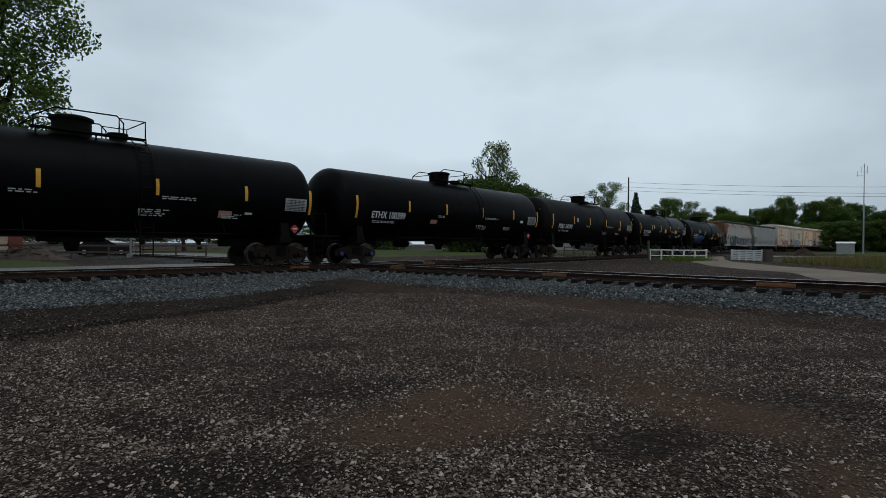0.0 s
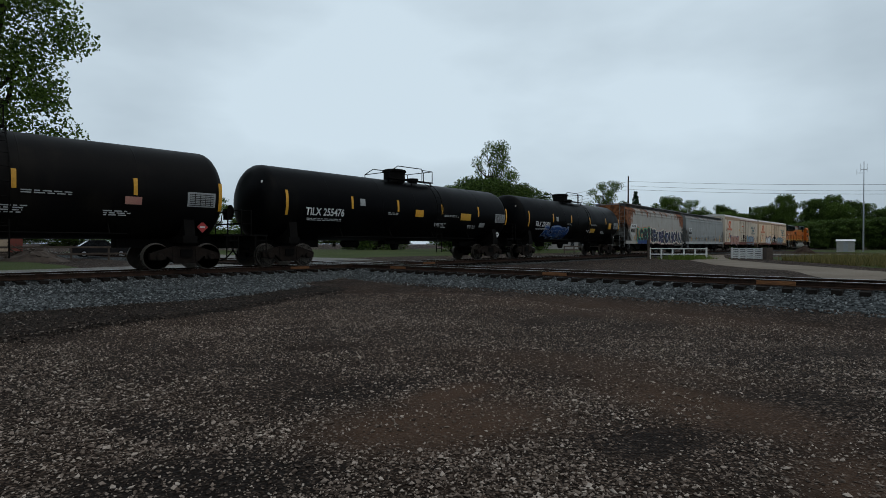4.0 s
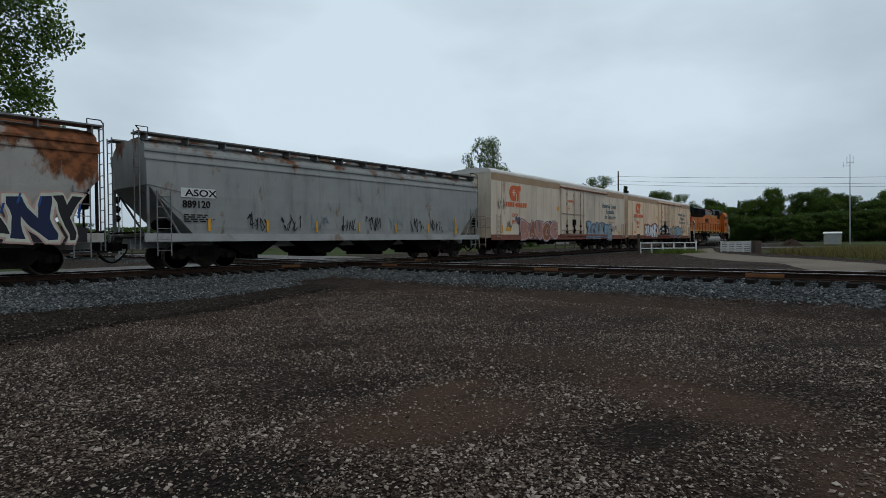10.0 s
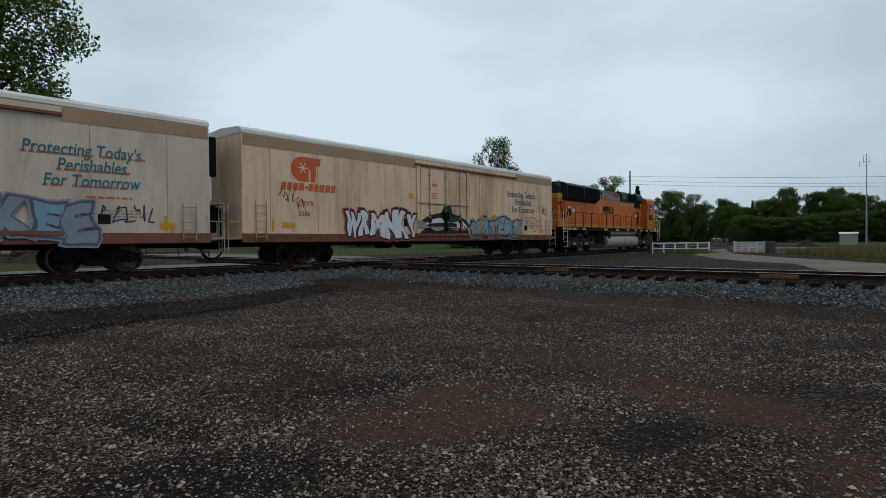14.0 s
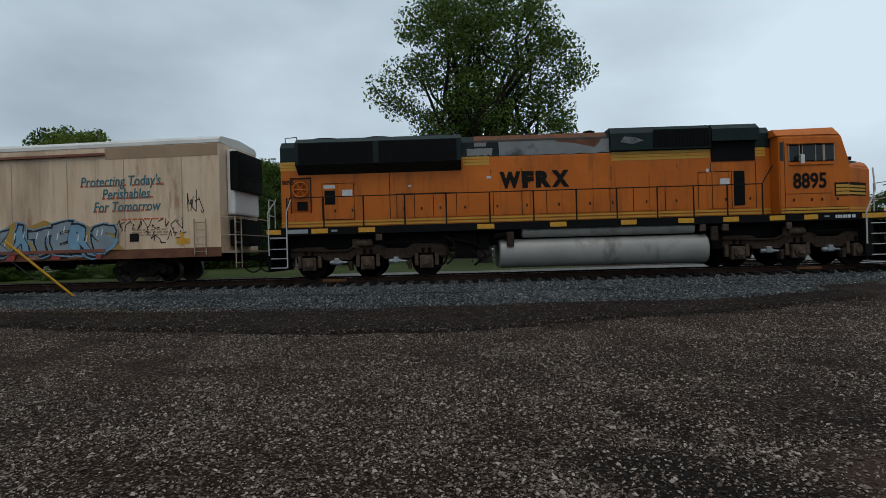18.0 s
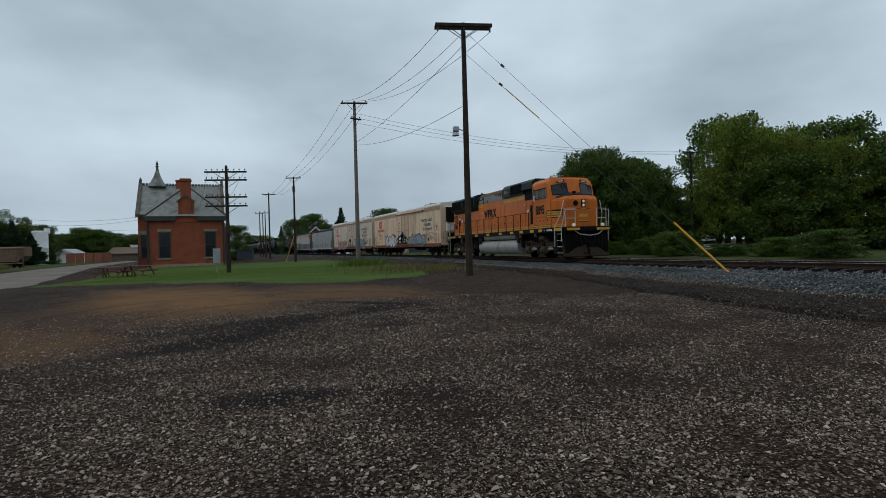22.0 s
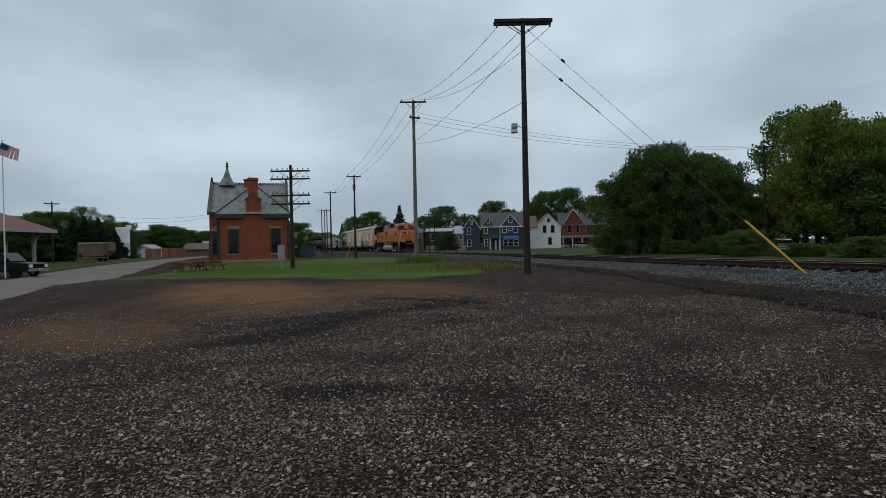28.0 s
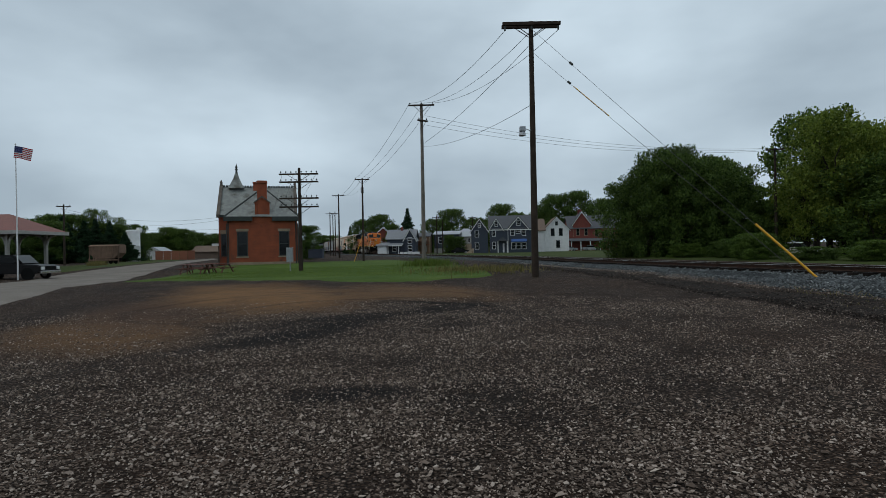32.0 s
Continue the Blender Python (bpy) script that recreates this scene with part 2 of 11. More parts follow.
def weather(m, tint, scale, streak, low, high, strength=0.85, seed=0.0):
    """Adds a layer of rust or grime in vertical runs to a painted surface."""
    n, l = m.node_tree.nodes, m.node_tree.links
    b = n["Principled BSDF"]
    old = b.inputs["Base Color"].links[0].from_socket
    tc, mp, ns, mr, mx = n.new("ShaderNodeTexCoord"), n.new("ShaderNodeMapping"), n.new("ShaderNodeTexNoise"), n.new("ShaderNodeMapRange"), n.new("ShaderNodeMix")
    mp.inputs["Scale"].default_value, mp.inputs["Location"].default_value = (1, 1, 1 / streak), (seed, 0, seed)
    l.new(tc.outputs["Object"], mp.inputs["Vector"])
    l.new(mp.outputs[0], ns.inputs["Vector"])
    ns.inputs["Scale"].default_value, ns.inputs["Detail"].default_value, ns.inputs["Roughness"].default_value = scale, 10, 0.7
    mr.inputs["From Min"].default_value, mr.inputs["From Max"].default_value, mr.inputs["To Max"].default_value = low, high, strength
    l.new(ns.outputs["Fac"], mr.inputs["Value"])
    mx.data_type = "RGBA"
    mx.inputs[7].default_value = (*tint, 1)
    l.new(mr.outputs["Result"], mx.inputs[0])
    l.new(old, mx.inputs[6])
    l.new(mx.outputs[2], b.inputs["Base Color"])


weather(M_HOPPER_B, (0.19, 0.075, 0.03), 1.1, 1.6, 0.62, 0.70, 0.8, 3.0)
weather(M_HOPPER_B, (0.15, 0.15, 0.145), 3.0, 9, 0.52, 0.72, 0.6, 8.0)
weather(M_HOPPER_A, (0.20, 0.17, 0.14), 3.0, 9, 0.52, 0.74, 0.32, 5.0)
M_RUST = surf("rust", (0.19, 0.075, 0.035), (0.09, 0.036, 0.02), 3, 0.85, bump=0.003)
M_REEF_A = surf("reefer_white", (0.66, 0.575, 0.465), (0.52, 0.435, 0.335), 0.5, 0.5, stain=(0.36, 0.30, 0.24), stain_amount=0.30, stain_scale=0.35, streak=5)
M_REEF_B = surf("reefer_cream", (0.76, 0.575, 0.41), (0.66, 0.48, 0.325), 0.5, 0.5, stain=(0.36, 0.25, 0.16), stain_amount=0.32, stain_scale=0.35, streak=5)
weather(M_REEF_A, (0.42, 0.32, 0.23), 2.6, 8, 0.47, 0.72, 0.75, 2.0)
weather(M_REEF_A, (0.24, 0.11, 0.055), 1.5, 5, 0.61, 0.70, 0.7, 6.0)
weather(M_REEF_B, (0.46, 0.28, 0.15), 2.6, 8, 0.47, 0.72, 0.75, 4.0)
weather(M_REEF_B, (0.26, 0.11, 0.05), 1.5, 5, 0.61, 0.70, 0.7, 9.0)
M_DIRTYCREAM = surf("dirty_cream", (0.42, 0.33, 0.24), (0.27, 0.20, 0.14), 3.0, 0.65, stain=(0.16, 0.09, 0.05), stain_amount=0.35, stain_scale=1.6, streak=3)
M_ENDGREY = surf("hopper_end_grey", (0.20, 0.205, 0.205), (0.12, 0.122, 0.122), 4.0, 0.6, stain=(0.12, 0.06, 0.03), stain_amount=0.3, stain_scale=1.8)
M_SILLGREY = surf("hopper_sill_grey", (0.37, 0.38, 0.375), (0.27, 0.27, 0.265), 1.2, 0.6, stain=(0.17, 0.09, 0.045), stain_amount=0.25, stain_scale=1.0)
M_TAN = surf("reefer_tan_band", (0.40, 0.27, 0.165), (0.30, 0.195, 0.115), 1.2, 0.6)
M_ROOFWHITE = surf("reefer_roof", (0.66, 0.64, 0.60), (0.52, 0.49, 0.45), 1.0, 0.55)
M_PINK = surf("door_track_rust", (0.24, 0.085, 0.055), (0.14, 0.05, 0.033), 2, 0.75)
M_ORANGE = surf("engine_orange", (0.60, 0.152, 0.013), (0.46, 0.108, 0.010), 0.7, 0.45, stain=(0.24, 0.075, 0.02), stain_amount=0.12, stain_scale=0.7, streak=5, spec=0.25)
# engine orange darkened to carry the shade of the hand-brake recess
M_ORANGESHADE = surf("recess_shade_orange", (0.40, 0.095, 0.012), (0.26, 0.06, 0.010), 2.0, 0.6, spec=0.15)
weather(M_ORANGE, (0.12, 0.048, 0.016), 2.4, 6, 0.50, 0.74, 0.65, 1.0)
M_GREEN = surf("engine_green", (0.009, 0.021, 0.020), (0.005, 0.012, 0.012), 1.0, 0.5, stain=(0.03, 0.04, 0.038), stain_amount=0.2, spec=0.2)
M_PATCH = surf("peeled_grey", (0.25, 0.25, 0.25), (0.16, 0.17, 0.17), 1.4, 0.7, stain=(0.02, 0.035, 0.033), stain_amount=0.42, stain_scale=0.9)
M_STRIPE = surf("engine_yellow", (0.60, 0.33, 0.035), (0.47, 0.25, 0.03), 1.2, 0.45)
M_DARK = surf("engine_black", (0.006, 0.006, 0.006), (0.003, 0.003, 0.003), 3, 0.7, spec=0.12)
M_SILVER = surf("fuel_tank_grey", (0.34, 0.325, 0.30), (0.23, 0.215, 0.20), 0.8, 0.45, 0.2, stain=(0.10, 0.085, 0.07), stain_amount=0.3, stain_scale=0.8, streak=2)
M_LETTER = surf("letter_dark", (0.012, 0.009, 0.007), (0.008, 0.006, 0.005), 8, 0.7, spec=0.15)
M_HANDRAIL = surf("handrail_dark", (0.016, 0.013, 0.011), (0.009, 0.008, 0.007), 6, 0.7, spec=0.15)
M_RAILWHITE = surf("handrail_white", (0.55, 0.53, 0.50), (0.4, 0.38, 0.35), 6, 0.5)
M_LOGO = surf("logo_orange", (0.62, 0.12, 0.03), (0.5, 0.09, 0.025), 3, 0.6)
M_TEAL = surf("slogan_teal", (0.03, 0.16, 0.20), (0.025, 0.12, 0.15), 6, 0.6)
M_GLASS = surf("dark_glass", (0.012, 0.014, 0.016), (0.008, 0.009, 0.010), 1, 0.12)
M_LAMP = glow("head_lamp", (0.85, 0.72, 0.52), 0.12)
M_REDLAMP = glow("marker_lamp", (0.9, 0.24, 0.07), 0.35)

M_RAILTOP = surf("rail_head", (0.42, 0.41, 0.40), (0.30, 0.29, 0.28), 3, 0.3, 0.9)
M_RAILRUST = surf("rail_rust", (0.048, 0.026, 0.018), (0.018, 0.011, 0.008), 5, 0.9, bump=0.003, spec=0.12)
M_TIE = surf("tie_wood", (0.019, 0.015, 0.0125), (0.007, 0.006, 0.005), 5, 0.95, bump=0.006, rnd=0.35, spec=0.1)
M_ORANGERUST = surf("joint_rust", (0.24, 0.10, 0.035), (0.13, 0.055, 0.022), 6, 0.85)
M_WOOD = surf("pole_wood", (0.055, 0.040, 0.030), (0.022, 0.016, 0.0125), 3, 0.9, bump=0.004, stain=(0.016, 0.012, 0.010), stain_amount=0.4, streak=8, spec=0.15)
M_WOODGREY = surf("pole_wood_grey", (0.19, 0.165, 0.14), (0.11, 0.095, 0.08), 3, 0.85, bump=0.004, stain=(0.07, 0.055, 0.045), stain_amount=0.3, streak=8)
M_WIRE = surf("wire", (0.03, 0.03, 0.032), (0.02, 0.02, 0.02), 2, 0.6)
M_GALV = surf("galvanised", (0.36, 0.37, 0.38), (0.26, 0.27, 0.28), 4, 0.45, 0.6)
M_GUARD = surf("guy_guard_yellow", (0.72, 0.36, 0.02), (0.6, 0.3, 0.02), 5, 0.4)
M_BRICK = surf("brick_red", (0.30, 0.078, 0.033), (0.19, 0.046, 0.021), 1.3, 0.85, bump=0.003, stain=(0.10, 0.045, 0.03), stain_amount=0.25, stain_scale=0.9)
M_BRICKDARK = surf("brick_dark", (0.19, 0.05, 0.035), (0.12, 0.03, 0.022), 1.3, 0.85, bump=0.003)
M_SLATE = surf("roof_slate", (0.235, 0.245, 0.225), (0.135, 0.142, 0.135), 2.2, 0.75, bump=0.006, stain=(0.09, 0.085, 0.07), stain_amount=0.45, stain_scale=0.9)
M_SANDSTONE = surf("sandstone", (0.30, 0.24, 0.17), (0.2, 0.15, 0.1), 2, 0.85)
M_TRIMDARK = surf("trim_dark", (0.035, 0.042, 0.038), (0.02, 0.025, 0.022), 3, 0.6)
M_WHITEPAINT = surf("white_paint", (0.72, 0.72, 0.71), (0.58, 0.57, 0.56), 1.5, 0.6)
M_NAVY = surf("navy_siding", (0.035, 0.045, 0.065), (0.026, 0.033, 0.048), 2, 0.65)
M_BLUE = surf("awning_blue", (0.04, 0.10, 0.27), (0.03, 0.07, 0.2), 3, 0.7)
M_SHINGLE = surf("shingle_grey", (0.085, 0.088, 0.095), (0.055, 0.057, 0.062), 3, 0.85, bump=0.005)
M_SHINGLEBROWN = surf("shingle_brown", (0.15, 0.105, 0.075), (0.095, 0.066, 0.05), 3, 0.85, bump=0.005)
M_ROOFRED = surf("canopy_roof", (0.20, 0.085, 0.07), (0.14, 0.06, 0.05), 3, 0.8, bump=0.004)
M_CONCRETE = surf("concrete", (0.36, 0.345, 0.32), (0.26, 0.25, 0.23), 2.5, 0.85, bump=0.003)
M_CARDARK = surf("truck_paint", (0.011, 0.010, 0.0105), (0.008, 0.0075, 0.008), 2, 0.4, spec=0.15)
M_CARSILVER = surf("car_silver", (0.38, 0.39, 0.40), (0.33, 0.34, 0.35), 2, 0.3, 0.4)
M_RUBBER = surf("rubber", (0.008, 0.008, 0.008), (0.005, 0.005, 0.005), 6, 0.9, spec=0.15)
M_CHROME = surf("chrome", (0.6, 0.6, 0.6), (0.5, 0.5, 0.5), 3, 0.2, 0.9)
M_FENCEWOOD = surf("fence_wood", (0.26, 0.10, 0.055), (0.18, 0.07, 0.04), 3, 0.8, rnd=0.15)
M_TABLE = surf("table_wood", (0.15, 0.055, 0.04), (0.09, 0.035, 0.025), 3, 0.7)
M_BARK = surf("bark", (0.045, 0.036, 0.029), (0.018, 0.014, 0.012), 4, 0.95, bump=0.02, spec=0.1)
M_DEADWOOD = surf("dead_wood", (0.085, 0.062, 0.048), (0.045, 0.033, 0.026), 4, 0.95, bump=0.01)
M_FLAGRED = surf("flag_red", (0.42, 0.035, 0.05), (0.36, 0.03, 0.04), 3, 0.8)
M_FLAGBLUE = surf("flag_blue", (0.03, 0.04, 0.12), (0.025, 0.03, 0.1), 3, 0.8)
M_LEAF = foliage("leaf_green", (0.024, 0.050, 0.008), (0.120, 0.185, 0.032))
M_LEAFDARK = foliage("leaf_dark", (0.018, 0.040, 0.009), (0.105, 0.162, 0.032))
M_LEAFYELLOW = foliage("leaf_yellow_green", (0.050, 0.086, 0.012), (0.20, 0.245, 0.040))
M_LEAFPINE = foliage("leaf_conifer", (0.010, 0.028, 0.012), (0.028, 0.060, 0.024))
M_GRASS = foliage("grass_blade", (0.058, 0.098, 0.015), (0.130, 0.172, 0.032))
M_DRYGRASS = foliage("grass_dry", (0.075, 0.075, 0.022), (0.21, 0.17, 0.065))

# ---- building helpers ----
def part(name, bm, material, parent=None, label="", smooth=False):
    me = bpy.data.meshes.new(name)
    bm.normal_update()
    bm.to_mesh(me)
    bm.free()
    for mt in material if isinstance(material, (list, tuple)) else [material]:
        me.materials.append(mt)
    if smooth:
        me.polygons.foreach_set("use_smooth", [True] * len(me.polygons))
        me.set_sharp_from_angle(angle=radians(38))
    ob = new(name, me)
    ob.parent = parent
    if label:
        ob["label"] = label
    return ob


def thing(name, m, label, category, group="", kind=""):
    ob = new(name)
    ob.matrix_world = m
    return tagged(ob, label, category, group, kind)


def quick(name, verts, faces, material, parent=None, smooth=False):
    me = bpy.data.meshes.new(name)
    me.from_pydata([tuple(v) for v in verts], [], faces)
    for mt in material if isinstance(material, (list, tuple)) else [material]:
        me.materials.append(mt)
    if smooth:
        me.polygons.foreach_set("use_smooth", [True] * len(me.polygons))
    ob = new(name, me)
    ob.parent = parent
    return ob


def box(bm, x0, x1, y0, y1, z0, z1, mi=0, m=None):
    vs = [bm.verts.new(v) for v in ((x0, y0, z0), (x1, y0, z0), (x1, y1, z0), (x0, y1, z0), (x0, y0, z1), (x1, y0, z1), (x1, y1, z1), (x0, y1, z1))]
    if m:
        for v in vs:
            v.co = m @ v.co
    for f in ((0, 3, 2, 1), (4, 5, 6, 7), (0, 1, 5, 4), (1, 2, 6, 5), (2, 3, 7, 6), (3, 0, 4, 7)):
        bm.faces.new([vs[i] for i in f]).material_index = mi
    return vs


def bevel_box(bm, x0, x1, y0, y1, z0, z1, b=0.02, mi=0):
    vs = set(box(bm, x0, x1, y0, y1, z0, z1, mi))
    es = [e for e in bm.edges if e.verts[0] in vs and e.verts[1] in vs]
    bmesh.ops.bevel(bm, geom=es, offset=b, segments=2, profile=0.6, affect="EDGES", clamp_overlap=True)


def tube(bm, a, b, r0, r1=None, n=8, cap=True, mi=0):
    """A round bar from a to b."""
    a, b, r1 = Vector(a), Vector(b), r0 if r1 is None else r1
    w = (b - a).normalized()
    u = w.orthogonal().normalized()
    v = w.cross(u)
    rings = []
    for p, r in ((a, r0), (b, r1)):
        rings.append([bm.verts.new(p + r * (math.cos(2 * math.pi * i / n) * u + math.sin(2 * math.pi * i / n) * v)) for i in range(n)])
    for i in range(n):
        j = (i + 1) % n
        bm.faces.new((rings[0][i], rings[0][j], rings[1][j], rings[1][i])).material_index = mi
    if cap:
        bm.faces.new(rings[0][::-1]).material_index = mi
        bm.faces.new(rings[1]).material_index = mi


def rod(bm, pts, r, n=6, mi=0):
    """A bent round bar through the points, one skin with mitred bends."""
    pts = [Vector(p) for p in pts]
    dirs = [(q - p).normalized() for p, q in zip(pts, pts[1:])]
    side = dirs[0].orthogonal().normalized()
    rings_ = []
    for k, p in enumerate(pts):
        d = dirs[0] if k == 0 else dirs[-1] if k == len(pts) - 1 else (dirs[k - 1] + dirs[k])
        d = d.normalized() if d.length > 1e-6 else dirs[k]
        side = side - d * side.dot(d)
        side = side.normalized() if side.length > 1e-6 else d.orthogonal().normalized()
        up = d.cross(side)
        rings_.append([bm.verts.new(p + (side * math.cos(2 * math.pi * i / n) + up * math.sin(2 * math.pi * i / n)) * r) for i in range(n)])
    for a, b in zip(rings_, rings_[1:]):
        for i in range(n):
            bm.faces.new((a[i], a[(i + 1) % n], b[(i + 1) % n], b[i])).material_index = mi
    bm.faces.new(rings_[0][::-1]).material_index = mi
    bm.faces.new(rings_[-1]).material_index = mi


def lathe(bm, profile, axis="x", n=32, mi=0, at=(0, 0, 0)):
    """Turns (along, radius) pairs about an axis."""
    at, rings = Vector(at), []
    for s, r in profile:
        ring = []
        for i in range(n):
            a = 2 * math.pi * i / n
            c, d = r * math.cos(a), r * math.sin(a)
            ring.append(bm.verts.new(at + Vector({"x": (s, c, d), "y": (d, s, c), "z": (c, d, s)}[axis])))
        rings.append(ring)
    for p, q in zip(rings, rings[1:]):
        for i in range(n):
            j = (i + 1) % n
            bm.faces.new((p[i], p[j], q[j], q[i])).material_index = mi
    bm.faces.new(rings[0][::-1]).material_index = mi
    bm.faces.new(rings[-1]).material_index = mi


def prism(bm, outline, y0, y1, plane="xz", mi=0):
    """Pushes a flat outline through from y0 to y1 across its plane."""
    def co(a, b, d):
        return {"xz": (a, d, b), "yz": (d, a, b), "xy": (a, b, d)}[plane]
    p = [bm.verts.new(co(a, b, y0)) for a, b in outline]
    q = [bm.verts.new(co(a, b, y1)) for a, b in outline]
    fs = [bm.faces.new(p), bm.faces.new(q[::-1])]
    for i in range(len(p)):
        j = (i + 1) % len(p)
        fs.append(bm.faces.new((p[j], p[i], q[i], q[j])))
    for f in fs:
        f.material_index = mi
    bmesh.ops.recalc_face_normals(bm, faces=fs)


FONT_CACHE = {}


def lettering(name, text, size, material, parent, x, y, z, label="", bold=0.0, shear=0.0, squeeze=1.0, align="LEFT", depth=0.003, turn=0):
    """Words on a wall that faces -y (or turned by that many degrees about z)."""
    key = (text, size, bold, shear, squeeze, align, depth)
    if key not in FONT_CACHE:
        cu = bpy.data.curves.new(name, "FONT")
        cu.body, cu.size, cu.offset, cu.shear, cu.align_x, cu.extrude = text, size, bold, shear, align, depth
        cu.resolution_u = 3
        tmp = bpy.data.objects.new(name, cu)
        scene.collection.objects.link(tmp)
        me = bpy.data.meshes.new_from_object(tmp.evaluated_get(bpy.context.evaluated_depsgraph_get()))
        me.transform(Matrix.Diagonal((squeeze, 1, 1, 1)))
        bpy.data.objects.remove(tmp)
        FONT_CACHE[key] = me
    me = FONT_CACHE[key].copy()
    me.materials.clear()
    me.materials.append(material)
    ob = new(name, me)
    ob.parent = parent
    ob.matrix_basis = pose(x, y, z, 90, 0, turn)
    if label:
        ob["label"] = label
    return ob


def boxed_letter(name, ch, x0, x1, z0, z1, y, material, parent, bold=0.02, depth=0.003):
    """One letter stretched to fill a box on a wall that faces -y."""
    ob = lettering(name, ch, 0.8, material, parent, 0, 0, 0, "", bold=bold, depth=depth)
    xs, ys = [v.co.x for v in ob.data.vertices], [v.co.y for v in ob.data.vertices]
    kx, ky = (x1 - x0) / (max(xs) - min(xs)), (z1 - z0) / (max(ys) - min(ys))
    for v in ob.data.vertices:
        v.co = ((v.co.x - min(xs)) * kx, (v.co.y - min(ys)) * ky, v.co.z)
    ob.matrix_basis = pose(x0, y, z0, 90, 0, 0)
    return ob


def smooth_step(a, b, v):
    t = np.clip((v - a) / (b - a), 0, 1)
    return t * t * (3 - 2 * t)


def gz(x, y):
    """Height of the ground: the gravel lot lies a little lower than the land round it."""
    return 0.38 * smooth_step(11, 30, np.hypot(x, y)) * (1 - 1.25 * np.exp(-((x + 24) ** 2 + (y + 40) ** 2) / 200))


# ---- the ground, one sheet ----
# stains of the lot: x, y, half axes, turn, what it is, strength, width of a rim
BLOTS = [
    (-13.6, -14.0, 5.6, 3.2, 60, "sand", 0.95, 0), (-16.5, -9.5, 4.0, 2.2, 70, "sand", 0.6, 0), (-7.0, -11.5, 3.0, 2.0, 60, "sand", 0.6, 0),
    (-9.0, -13.5, 3.4, 1.6, 60, "brown", 0.8, 0), (-8.6, -7.5, 2.7, 0.8, 174, "oil", 0.97, 0), (-10.8, -7.9, 2.2, 0.7, 150, "oil", 0.9, 0),
    (-13.2, -6.6, 1.8, 0.7, 160, "oil", 0.8, 0), (-14.0, -7.2, 0.3, 2.6, -5, "oil", 0.95, 0), (-5.1, -3.9, 0.9, 0.5, 120, "oil", 0.95, 0),
    (-5.2, -2.1, 0.8, 0.9, 20, "oil", 0.45, 0), (-11.8, -9.0, 4.2, 2.6, 150, "oil", 0.45, 0.06), (-12.6, -10.6, 5.4, 3.4, 140, "oil", 0.4, 0.05),
    (-10.8, -6.9, 3.4, 1.6, 160, "oil", 0.6, 0.08), (-1.7, 3.8, 1.1, 0.6, 10, "oil", 0.85, 0), (-2.6, 4.9, 0.9, 0.35, 150, "oil", 0.7, 0), (1.75, 4.5, 0.7, 0.36, 30, "oil", 0.65, 0),
    (-0.9, 6.2, 0.9, 0.45, 35, "oil", 0.6, 0), (0.0, 5.0, 1.4, 0.8, 20, "brown", 0.9, 0), (2.6, 5.6, 1.6, 0.7, 130, "brown", 0.75, 0), (0.1, 6.0, 0.8, 0.35, 40, "brown", 0.95, 0),
    (2.9, 3.6, 1.0, 0.6, 60, "brown", 0.7, 0), (2.1, 7.4, 2.2, 0.8, 150, "brown", 0.5, 0), (3.4, 13.8, 5.5, 1.2, 140, "brown", 0.5, 0)]


def stained(x, y):
    """How far a place lies inside a stain, 0 to 1."""
    best = 0.0
    for bx, by, rx, ry, turn, kind, amount, ring in BLOTS:
        if ring:
            continue
        a = radians(turn)
        u, v = (x - bx) * math.cos(a) + (y - by) * math.sin(a), -(x - bx) * math.sin(a) + (y - by) * math.cos(a)
        q = math.hypot(u / rx, v / ry)
        if q < 1.05:
            best = max(best, amount * min(1.0, (1.05 - q) * 3))
    return best


